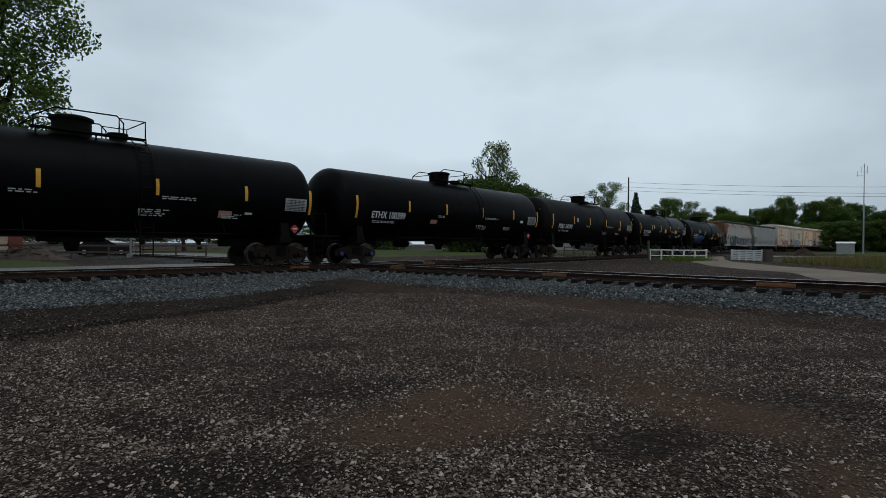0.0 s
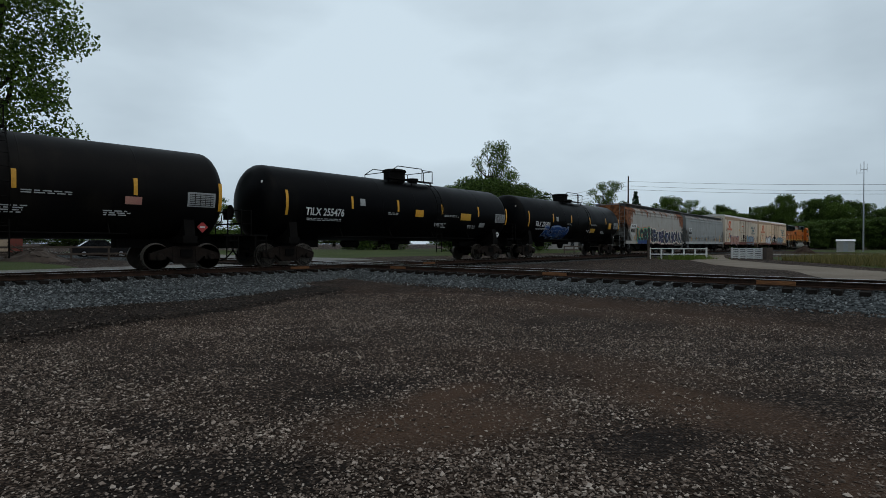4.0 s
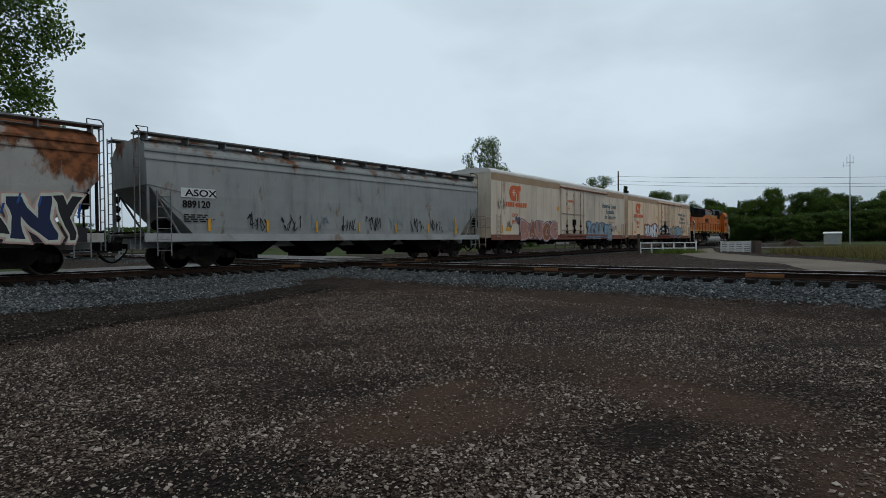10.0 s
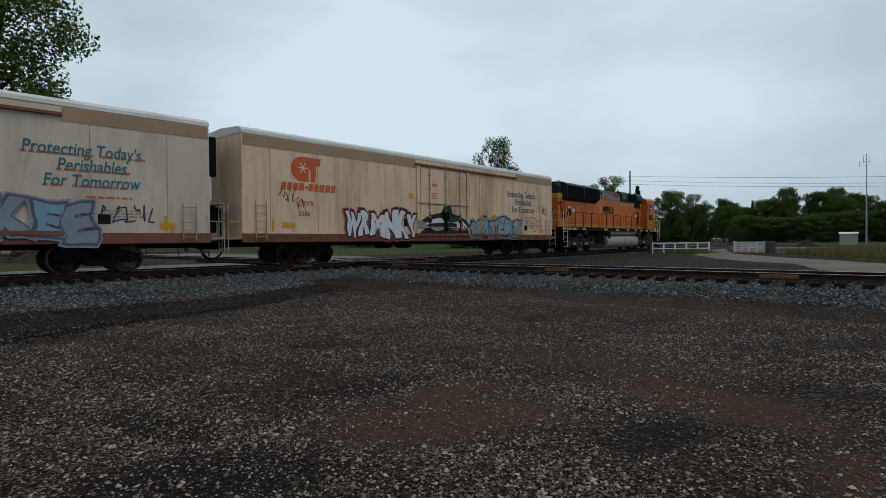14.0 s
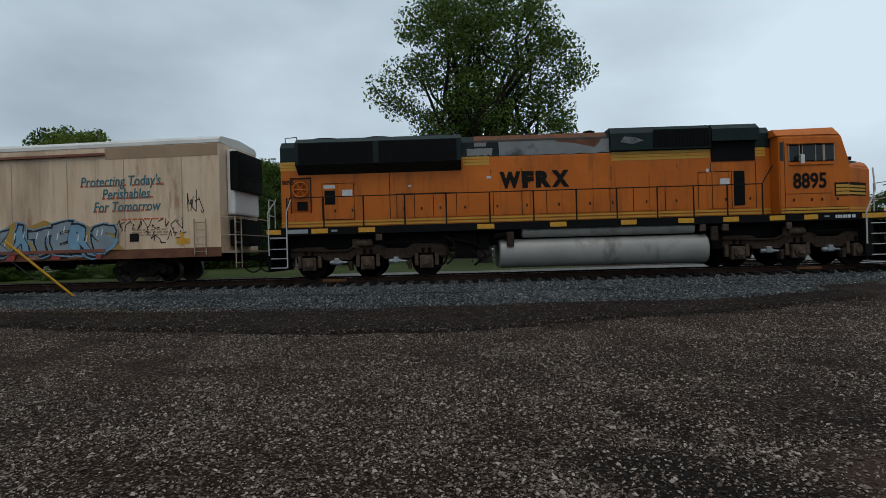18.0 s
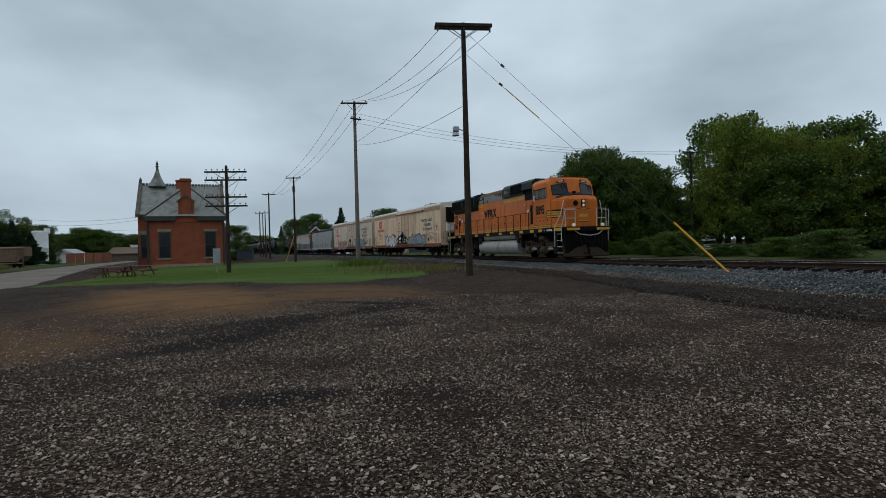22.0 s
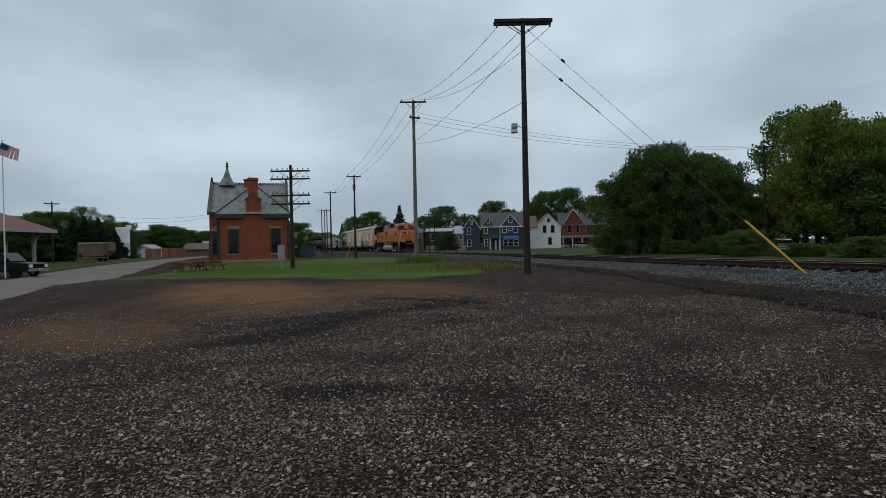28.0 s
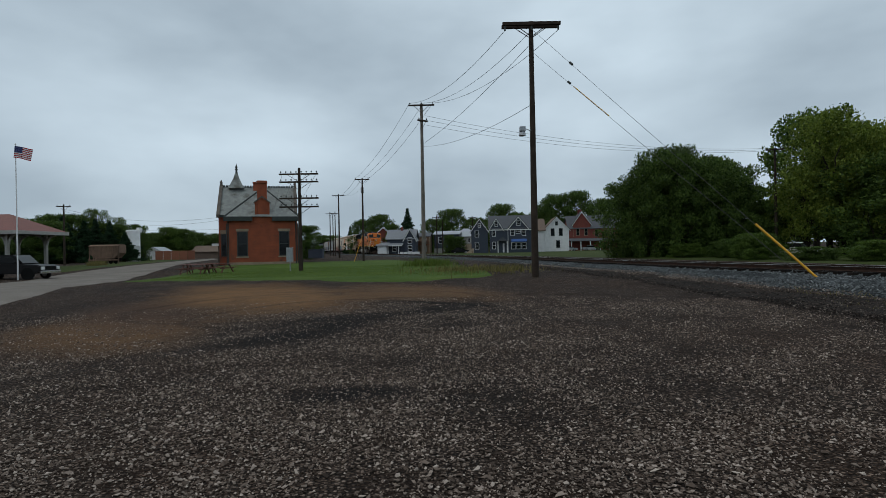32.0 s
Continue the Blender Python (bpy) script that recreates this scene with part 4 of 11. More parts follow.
def rail(parent, at, s0, s1, off, step=1.0, lift=0.0):
    vs, fs = [], []
    ss = np.arange(s0, s1 + 0.01, step)
    k = len(RAIL_PROFILE)
    for s in ss:
        for o, z in RAIL_PROFILE:
            x, y, _ = at(s, off + o)
            vs.append((x, y, RAIL + z + lift))
    for i in range(len(ss) - 1):
        for j in range(k):
            fs.append((i * k + j, i * k + (j + 1) % k, (i + 1) * k + (j + 1) % k, (i + 1) * k + j))
    ob = quick("rail", vs, fs, [M_RAILRUST, M_RAILTOP], parent)
    for p in ob.data.polygons:
        if p.index % k in (6, 7, 8):
            p.material_index = 1
    return ob


main_track = tagged(new("main_track"), "straight main railway track of worn steel rails on dark ties", "track", kind="structure")
cross_track = tagged(new("crossing_track"), "second railway track that crosses the main line at a diamond", "track", kind="structure")
for off in (-0.755, 0.755):
    rail(main_track, main_at, -260, 280, off)
    rail(cross_track, cross_at, -70, 80, off)
bm = bmesh.new()
box(bm, -0.11, 0.11, -1.3, 1.3, -0.17, 0)
bmesh.ops.bevel(bm, geom=[e for e in bm.edges], offset=0.012, segments=1, affect="EDGES")
tie0 = part("tie", bm, M_TIE)
tie_mesh = tie0.data
bpy.data.objects.remove(tie0)


def tie(parent, at, s, rr):
    x, y, h = at(s, rr.uniform(-0.06, 0.06))
    ob = new("tie", tie_mesh)
    ob.parent = parent
    ob.matrix_basis = pose(x, y, RAIL - 0.172 + rr.uniform(-0.012, 0.004), rr.uniform(-0.6, 0.6), rr.uniform(-1, 1), 90 - h + rr.uniform(-1.5, 1.5))
    return ob


rr = random.Random(4)
best = min((math.dist(main_at(s)[:2], cross_at(q)[:2]), s, q) for s in np.arange(5, 25, 0.1) for q in np.arange(-14, 2, 0.1))
DIAMOND_S, DIAMOND_Q = best[1], best[2]
for i in range(260):
    tie(main_track, main_at, -70 + i * 0.53, rr)
for i in range(130):
    s = -22 + i * 0.53
    if abs(s - DIAMOND_Q) > 2.4:
        tie(cross_track, cross_at, s, rr)
# guard rails, joint bars and plates of the diamond
bm = bmesh.new()
for o1 in (-0.755, 0.755):
    for o2 in (-0.68, 0.68):
        x, y, h = main_at(DIAMOND_S, 0)
        cx, cy, _c = cross_at(DIAMOND_Q + o1, o2 * 1.1)
        box(bm, -0.30, 0.30, -0.10, 0.10, -0.10, -0.03, 0, pose(cx, cy, RAIL, 0, 0, 90 - h))
part("diamond_plate", bm, M_RAILRUST, cross_track, "rusty cast plates of the rail crossing")
for off in (-0.64, 0.64):
    ob = rail(cross_track, cross_at, DIAMOND_Q - 3.2, DIAMOND_Q + 3.2, off, 0.5, -0.012)
    ob.name = "guard_rail"
    ob = rail(main_track, main_at, DIAMOND_S - 3.2, DIAMOND_S + 3.2, off, 0.5, -0.014)
    ob.name = "guard_rail"


def joint(parent, at, s, off, ln=0.9):
    bm = bmesh.new()
    x, y, h = at(s, off)
    for sd in (-1, 1):
        bevel_box(bm, -ln / 2, ln / 2, sd * 0.038 - 0.02, sd * 0.038 + 0.02, -0.14, -0.04, 0.008)
        for k in range(4):
            bx = -ln * 0.38 + k * ln * 0.25
            tube(bm, (bx, sd * 0.05, -0.09), (bx, sd * 0.085, -0.09), 0.018, 0.018, 6)
    bmesh.ops.transform(bm, matrix=pose(x, y, RAIL, 0, 0, 90 - h), verts=bm.verts)
    part("joint_bar", bm, M_ORANGERUST, parent, "orange rusted joint bar bolted to the rail")


for s in (3.0, 9.5, 18.5, -4.5):
    joint(cross_track, cross_at, s, 0.755)
joint(main_track, main_at, DIAMOND_S - 3.6, 0.755)
joint(main_track, main_at, DIAMOND_S + 4.5, 0.755)
joint(main_track, main_at, -9, 0.755)

# ---- the train: local x along the track to the engine's cab end, the lot on its -y side, z from the rail's top ----
def wheel_mesh(r=0.46):
    bm = bmesh.new()
    lathe(bm, [(-0.075, r * 0.30), (-0.07, r * 0.80), (-0.085, r * 0.84), (-0.085, r * 0.955)], "y", 28)
    lathe(bm, [(-0.085, r * 0.955), (-0.086, r * 0.975), (-0.085, r), (0.05, r), (0.055, r + 0.028), (0.085, r + 0.026), (0.085, r * 0.84)], "y", 28, 1)
    lathe(bm, [(-0.13, 0.085), (-0.06, 0.13), (0.2, 0.09)], "y", 14)
    return bm


def make_master_wheel():
    ob = part("wheel", wheel_mesh(), [M_WHEEL, M_TREAD], None, smooth=True)
    me = ob.data
    bpy.data.objects.remove(ob)
    return me


WHEEL = make_master_wheel()


def side_frame(bm, y):
    """Cast side frame of a freight truck, 1.78 m between axles."""
    outer = [(-1.18, 0.36), (-1.2, 0.58), (-0.9, 0.68), (-0.35, 0.84), (0.35, 0.84), (0.9, 0.68), (1.2, 0.58), (1.18, 0.36), (0.68, 0.36), (0.66, 0.50), (0.36, 0.22), (-0.36, 0.22), (-0.66, 0.50), (-0.68, 0.36)]
    prism(bm, outer, y - 0.09, y + 0.09)
    for s in (-1, 1):
        lathe(bm, [(y - 0.20, 0.10), (y - 0.18, 0.125), (y - 0.05, 0.14)], "y", 12, 0, (s * 0.89, 0, 0.46))
        box(bm, s * 0.40 - 0.07, s * 0.40 + 0.07, y - 0.11, y + 0.11, 0.3, 0.8)


def springs(bm, y):
    for x in (-0.2, 0, 0.2):
        for k in range(5):
            lathe(bm, [(0.30 + k * 0.07, 0.075), (0.335 + k * 0.07, 0.085), (0.36 + k * 0.07, 0.06)], "z", 8, 0, (x, y, 0))


M_CAPBLUE = surf("bearing_cap_blue", (0.02, 0.055, 0.19), (0.012, 0.03, 0.10), 8, 0.55)


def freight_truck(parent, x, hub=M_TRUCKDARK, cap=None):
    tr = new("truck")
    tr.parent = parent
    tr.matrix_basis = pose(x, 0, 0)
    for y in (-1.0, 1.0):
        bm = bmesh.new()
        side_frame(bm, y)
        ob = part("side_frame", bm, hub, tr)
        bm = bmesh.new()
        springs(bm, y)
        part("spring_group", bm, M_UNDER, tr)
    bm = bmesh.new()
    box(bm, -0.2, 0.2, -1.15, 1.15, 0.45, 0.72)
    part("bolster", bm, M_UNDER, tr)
    for ax in (-0.89, 0.89) if cap else ():
        bm = bmesh.new()
        lathe(bm, [(-1.235, 0.02), (-1.23, 0.075), (-1.20, 0.095), (-1.15, 0.095)], "y", 14, 0, (ax, 0, 0.46))
        for k in range(3):
            a = 2.1 * k + 0.5
            tube(bm, (ax + 0.05 * math.cos(a), -1.25, 0.46 + 0.05 * math.sin(a)), (ax + 0.05 * math.cos(a), -1.22, 0.46 + 0.05 * math.sin(a)), 0.014, 0.014, 6)
        part("bearing_cap", bm, cap, tr, "blue roller bearing cap")
    for ax in (-0.89, 0.89):
        for y, f in ((-0.755, 1), (0.755, -1)):
            w = new("wheel", WHEEL)
            w.parent = tr
            w.matrix_basis = pose(ax, y, 0.46, 0, 0, 0 if f > 0 else 180)
        bm = bmesh.new()
        tube(bm, (ax, -0.9, 0.46), (ax, 0.9, 0.46), 0.08)
        part("axle", bm, M_UNDER, tr)
    return tr


def coupler(parent, x, d):
    bm = bmesh.new()
    box(bm, min(x, x + d * 0.75), max(x, x + d * 0.75), -0.09, 0.09, 0.74, 0.92)
    bevel_box(bm, min(x + d * 0.6, x + d * 0.95), max(x + d * 0.6, x + d * 0.95), -0.17, 0.17, 0.68, 0.98, 0.04)
    part("coupler", bm, M_UNDER, parent)
    bm = bmesh.new()
    pts = [(x + d * 0.1, -0.35, 0.8)]
    for k in range(7):
        t = k / 6
        pts.append((x + d * (0.15 + 0.8 * t), -0.35 + 0.1 * t, 0.62 - 0.34 * math.sin(math.pi * min(1, t * 0.9))))
    rod(bm, pts, 0.028)
    part("air_hose", bm, M_RUBBER, parent)


def ladder(parent, x, y0, y1, z0, z1, rungs, axis="y", r=0.014, material=M_UNDER, name="ladder", xw=0.0):
    """Rungs between two stiles; along y on an end, or along x on a side."""
    bm = bmesh.new()
    def p(a, z):
        return (x, a, z) if axis == "y" else (a, x, z)
    for a in (y0, y1):
        tube(bm, p(a, z0), p(a, z1), r * 1.6)
    for k in range(rungs):
        z = z0 + (z1 - z0) * (k + 0.5) / rungs
        tube(bm, p(y0, z), p(y1, z), r)
    return part(name, bm, material, parent)


def hand_brake(parent, x, y, z, d):
    bm = bmesh.new()
    lathe(bm, [(x - 0.03 * d, 0.27), (x, 0.29), (x + 0.03 * d, 0.27)], "x", 18, 0, (0, y, z))
    tube(bm, (x - d * 0.3, y, z), (x, y, z), 0.05)
    box(bm, x - 0.2 if d > 0 else x, x if d > 0 else x + 0.2, y - 0.18, y + 0.18, z - 0.3, z + 0.12)
    tube(bm, (x - d * 0.1, y, 1.2), (x - d * 0.1, y, z), 0.03)
    part("hand_brake", bm, M_UNDER, parent)


def plates(parent, name, rects, y, material, label="", t=0.006):
    """Thin plates or painted rectangles on the -y side: (x0, x1, z0, z1)."""
    for x0, x1, z0, z1 in rects:
        bm = bmesh.new()
        box(bm, x0, x1, y - t, y, z0, z1)
        ob = part(name, bm, material, parent, label)
    return ob


def fine_print(parent, x, z, w, rows, y, rr, h=0.05, material=M_WHITE):
    """Small stencilled lines, too small to read: plain bars."""
    bm = bmesh.new()
    for k in range(rows):
        c = x
        end = x + w * rr.uniform(0.7, 1.0)
        while c < end:
            d = rr.uniform(0.08, 0.28)
            box(bm, c, min(c + d, end), y - 0.004, y, z - k * h * 1.9, z - k * h * 1.9 + h)
            c += d + 0.06
    return tagged(part("stencilling", bm, material, parent), kind="stuff")


def diamond(parent, x, z, r, y, material, label):
    bm = bmesh.new()
    prism(bm, [(x, z - r), (x + r, z), (x, z + r), (x - r, z)], y - 0.012, y)
    ob = part("placard", bm, material, parent, label)
    bm = bmesh.new()
    box(bm, x - r * 0.45, x + r * 0.45, y - 0.016, y - 0.0121, z - r * 0.12, z + r * 0.16)
    part("placard_bar", bm, M_WHITE if material is M_RED else M_LETTER, ob)
    return ob


R_TANK, Z_TANK = 1.56, 2.64


def on_shell(z):
    """The y of the tank's near side at height z."""
    return -math.sqrt(max(0.01, R_TANK ** 2 - (z - Z_TANK) ** 2))


def curved_plate(bm, x0, x1, z0, z1, lift=0.008, n=6):
    """A decal that follows the tank's round side."""
    a0, a1 = math.asin((z0 - Z_TANK) / R_TANK), math.asin((z1 - Z_TANK) / R_TANK)
    prev = None
    for i in range(n + 1):
        a = a0 + (a1 - a0) * i / n
        r = R_TANK + lift
        row = [bm.verts.new((x, -r * math.cos(a), Z_TANK + r * math.sin(a))) for x in (x0, x1)]
        if prev:
            bm.faces.new((prev[0], prev[1], row[1], row[0]))
        prev = row


def shell_text(parent, text, x, z, size, squeeze=1.0):
    ob = lettering("reporting_mark", text, size, M_WHITE, parent, 0, 0, 0, "white stencilled reporting mark", bold=0.008, squeeze=squeeze, depth=0.0)
    me = ob.data
    for v in me.vertices:
        zz = z + v.co.y
        v.co = Vector((x + v.co.x, on_shell(zz) - 0.01, zz))
    ob.matrix_basis = Matrix()
    return ob


TANK_LEN = 17.0


def tank_car(name_text, label, body, style, seed, plate_cols, radius=1.56, middle=2.64, blue_caps=False):
    global R_TANK, Z_TANK
    R_TANK, Z_TANK = radius, middle
    car = thing("tank_car", Matrix(), label, "tank car", "tank cars of the train")
    rr = random.Random(seed)
    h = TANK_LEN / 2
    bm = bmesh.new()
    prof = [(-h + 0.75 * (1 - math.cos(math.pi / 2 * k / 8)), max(0.04, R_TANK * math.sin(math.pi / 2 * k / 8))) for k in range(9)]
    lathe(bm, prof + [(-x, r) for x, r in prof[::-1]], "x", 48)
    for v in bm.verts:
        v.co.z += Z_TANK
    part("tank_shell", bm, body, car, smooth=True)
    bm = bmesh.new()
    for x in (-5.3, -2.2, 0.0, 2.2, 5.3):
        lathe(bm, [(x - 0.03, R_TANK - 0.004), (x - 0.012, R_TANK + 0.006), (x + 0.012, R_TANK + 0.006), (x + 0.03, R_TANK - 0.004)], "x", 48)
    for v in bm.verts:
        v.co.z += Z_TANK
    part("weld_seam", bm, body, car, smooth=True)
    # stub sills, bolsters and saddles
    for d in (-1, 1):
        bm = bmesh.new()
        box(bm, min(d * 5.0, d * 9.0), max(d * 5.0, d * 9.0), -0.28, 0.28, 0.78, 1.22)
        box(bm, d * 7.0 - 0.25, d * 7.0 + 0.25, -1.45, 1.45, 0.95, 1.2)
        prism(bm, [(-1.45, 1.15), (-1.3, 2.0), (-0.9, 1.6), (0.9, 1.6), (1.3, 2.0), (1.45, 1.15)], d * 7.0 - 0.18, d * 7.0 + 0.18, "yz")
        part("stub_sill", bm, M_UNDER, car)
        bm = bmesh.new()
        box(bm, min(d * 8.2, d * 8.95), max(d * 8.2, d * 8.95), -1.45, 1.45, 1.22, 1.28)
        rod(bm, [(d * 8.9, -1.42, 1.25), (d * 8.9, -1.42, 2.2), (d * 8.9, -0.5, 2.2)], 0.022)
        rod(bm, [(d * 8.9, 1.42, 1.25), (d * 8.9, 1.42, 2.2), (d * 8.9, 0.5, 2.2)], 0.022)
        rod(bm, [(d * 8.9, -1.42, 1.7), (d * 8.9, 1.42, 1.7)], 0.018)
        part("end_platform", bm, M_UNDER, car)
        ladder(car, -1.48, d * 8.3, d * 8.75, 0.45, 1.25, 2, "x", name="step_ladder")
        coupler(car, d * 8.95, d)
        freight_truck(car, d * 7.0, cap=M_CAPBLUE if blue_caps else None)
    hand_brake(car, 8.9, -0.5, 2.15, 1)
    # running rail along the bottom, bottom outlet
    bm = bmesh.new()
    rod(bm, [(-5.0, -1.42, 1.25), (5.0, -1.42, 1.25)], 0.02)
    for x in (-4.5, -1.5, 1.5, 4.5):
        tube(bm, (x, -1.42, 1.25), (x, -1.15, 1.72), 0.018)
    part("side_rail", bm, M_UNDER, car)
    bm = bmesh.new()
    lathe(bm, [(0.62, 0.14), (0.7, 0.2), (1.2, 0.3)], "z", 14)
    box(bm, -0.9, 0.9, -0.25, 0.25, 0.92, 1.2)
    part("bottom_outlet", bm, M_UNDER, car)
    bm = bmesh.new()
    lathe(bm, [(-3.2, 0.13), (-3.1, 0.2), (-2.3, 0.2), (-2.2, 0.13)], "x", 14, 0, (0, 0.3, 0.95))
    part("air_reservoir", bm, M_UNDER, car)
    # top fittings
    top = Z_TANK + R_TANK
    pf = new("top_platform")
    pf.parent = car
    bm = bmesh.new()
    lathe(bm, [(top - 0.08, 0.56), (top + 0.44, 0.56), (top + 0.46, 0.63), (top + 0.54, 0.63), (top + 0.60, 0.48), (top + 0.63, 0.2)], "z", 20)
    part("valve_housing", bm, M_UNDER, pf, smooth=True)
    bm = bmesh.new()
    lathe(bm, [(top - 0.05, 0.26), (top + 0.16, 0.26), (top + 0.18, 0.32), (top + 0.24, 0.32), (top + 0.27, 0.1)], "z", 18, 0, (1.35, 0, 0))
    part("manway", bm, M_UNDER, pf, smooth=True)
    bm = bmesh.new()
    for x0, x1, y0, y1 in ((-1.25, 1.95, -0.95, -0.62), (-1.25, 1.95, 0.62, 0.95)):
        box(bm, x0, x1, y0, y1, top - 0.02, top + 0.03)
    for x in (-1.1, 0.5, 2.0):
        for y in (-0.75, 0.75):
            tube(bm, (x, y, top - 0.32), (x, y, top), 0.025)
    part("walkway", bm, M_UNDER, pf)
    bm = bmesh.new()
    for y in (-0.93, 0.93):
        rod(bm, [(-1.2, y, top - 0.05), (-1.2, y, top + 0.30), (-0.65, y, top + 0.64), (1.05, y, top + 0.66), (1.25, y, top + 0.45), (1.25, y, top - 0.05)], 0.024)
        rod(bm, [(1.12, y, top), (1.12, y, top + 0.60), (1.92, y, top + 0.60), (1.92, y, top - 0.05)], 0.024)
    for x, z in ((-1.2, 0.30), (1.92, 0.60)):
        rod(bm, [(x, -0.93, top + z), (x, 0.93, top + z)], 0.02)
    part("safety_rail", bm, M_UNDER, pf)
    ladder(car, -1.58, 1.55, 1.95, 0.5, 1.6, 3, "x", name="side_ladder")
    bm = bmesh.new()
    prev = None
    for k in range(9):
        a = -0.75 + 1.95 * k / 8
        p = (1.55, -(R_TANK + 0.12) * math.cos(a), Z_TANK + (R_TANK + 0.12) * math.sin(a))
        if prev:
            tube(bm, prev, p, 0.018)
            tube(bm, (prev[0] + 0.4, prev[1], prev[2]), (p[0] + 0.4, p[1], p[2]), 0.018)
        tube(bm, p, (p[0] + 0.4, p[1], p[2]), 0.013)
        prev = p
    part("shell_ladder", bm, M_UNDER, car)
    # markings
    for x in (-7.4, -4.05, -1.2, 2.05, 5.2, 8.0):
        bm = bmesh.new()
        curved_plate(bm, x - 0.06, x + 0.06, 2.50 if abs(x) < 7 else 2.1, 3.05 if abs(x) < 7 else 3.1)
        part("reflector_strip", bm, M_YELLOW, car, "yellow reflective strip")
    shell_text(car, name_text, -6.5, 2.14, 0.44, 0.86)
    for x, z, w, rows in ((-6.4, 1.98, 1.9, 2), (1.5, 2.0, 1.0, 4), (-1.9, 2.4, 0.7, 2), (4.3, 1.95, 0.8, 3), (2.2, 2.45, 1.5, 2)):
        yy = on_shell(z) - 0.03
        fine_print(car, x, z, w, rows, yy, rr, 0.034, M_GREYPANEL)
    bm = bmesh.new()
    curved_plate(bm, 6.85, 7.82, 2.22, 2.72)
    part("data_panel", bm, M_GREYPANEL, car, "grey data panel of small print")
    bm = bmesh.new()
    for k in range(7):
        curved_plate(bm, 6.92, 7.75, 2.26 + k * 0.062, 2.28 + k * 0.062, 0.012, 1)
    for k in range(4):
        curved_plate(bm, 7.1 + k * 0.18, 7.12 + k * 0.18, 2.26, 2.68, 0.012, 2)
    part("panel_lines", bm, M_LETTER, car)
    for x0, x1, z0, z1, mt in plate_cols:
        bm = bmesh.new()
        curved_plate(bm, x0, x1, z0, z1)
        part("sign_plate", bm, mt, car)
    diamond(car, 7.5, 1.52, 0.2, on_shell(1.6) - 0.06, M_RED if style == 0 else M_WHITE, "hazard placard on its point")
    diamond(car, -7.6, 2.0, 0.17, on_shell(1.85) + 0.1, M_RED if style == 0 else M_WHITE, "hazard placard on its point")
    fine_print(car, -8.25, 3.35, 0.5, 1, -1.02, rr, 0.10)
    return car


def sway(ob, h, seed, amount):
    """Bends a sprayed letter: its strokes swell, lean and hook, all coats of one piece alike."""
    bm = bmesh.new()
    bm.from_mesh(ob.data)
    bm.transform(ob.matrix_basis)
    xs, zs = [v.co.x for v in bm.verts], [v.co.z for v in bm.verts]
    for k in range(1, 6):
        bmesh.ops.bisect_plane(bm, geom=bm.verts[:] + bm.edges[:] + bm.faces[:], plane_co=(0, 0, min(zs) + (max(zs) - min(zs)) * k / 6), plane_no=(0, 0, 1))
    for k in range(1, 4):
        bmesh.ops.bisect_plane(bm, geom=bm.verts[:] + bm.edges[:] + bm.faces[:], plane_co=(min(xs) + (max(xs) - min(xs)) * k / 4, 0, 0), plane_no=(1, 0, 0))
    for v in bm.verts:
        x, z = v.co.x / h, v.co.z / h
        v.co.x += amount * h * (noise.noise((x * 0.9, z * 1.5, seed)) + 0.5 * noise.noise((x * 2.6, z * 2.6, seed + 5)))
        v.co.z += amount * h * 0.9 * (noise.noise((x * 1.3, z * 0.7, seed + 9)) + 0.35 * noise.noise((x * 3.1, z * 2.0, seed + 2)))
    bm.to_mesh(ob.data)
    bm.free()
    ob.matrix_basis = Matrix()


def graffiti(parent, words, x, z, w, h, y, fill, edge, halo, seed, label, wild=0.17, light=None):
    """A spray-painted piece: fat leaning letters in thin coats, halo, outline, fill and highlights."""
    rr = random.Random(seed)
    piece = new("graffiti")
    piece.parent = parent
    piece["label"] = label
    share = [0.55 if ch == "I" else 0.85 if ch in "LEFJ" else 1.15 if ch in "MNWOQ" else 1.0 for ch in words]
    at = x
    for k, ch in enumerate(words):
        per = w * share[k] / sum(share)
        over, lift, tall = per * rr.uniform(-0.03, 0.02), h * rr.uniform(-0.05, 0.08), h * rr.uniform(0.90, 1.06)
        coats = [("halo", halo, 0.12, 0.10, 0.002), ("outline", edge, 0.075, 0.06, 0.005), ("fill", fill[k % len(fill)], 0.0, 0.0, 0.008)]
        for name, mt, grow, bold, dy in coats:
            g = grow * h
            ob = boxed_letter(name, ch, at - over - g, at + per + over + g, z + lift - g, z + lift + tall + g, y - dy - 0.0008 * (k % 2), mt, piece, 0.055 + bold * 0.7, 0.0003)
            sway(ob, h, seed, wild)
        if light:
            for q in range(2):
                bm = bmesh.new()
                cx, cz = at + per * rr.uniform(0.15, 0.8), z + lift + tall * rr.uniform(0.3, 0.85)
                prism(bm, [(cx, cz), (cx + 0.05 * h, cz + 0.02 * h), (cx + 0.10 * h, cz + 0.24 * h), (cx + 0.06 * h, cz + 0.25 * h)], y - 0.0106, y - 0.0098)
                part("highlight", bm, light, piece)
        at += per
    return piece


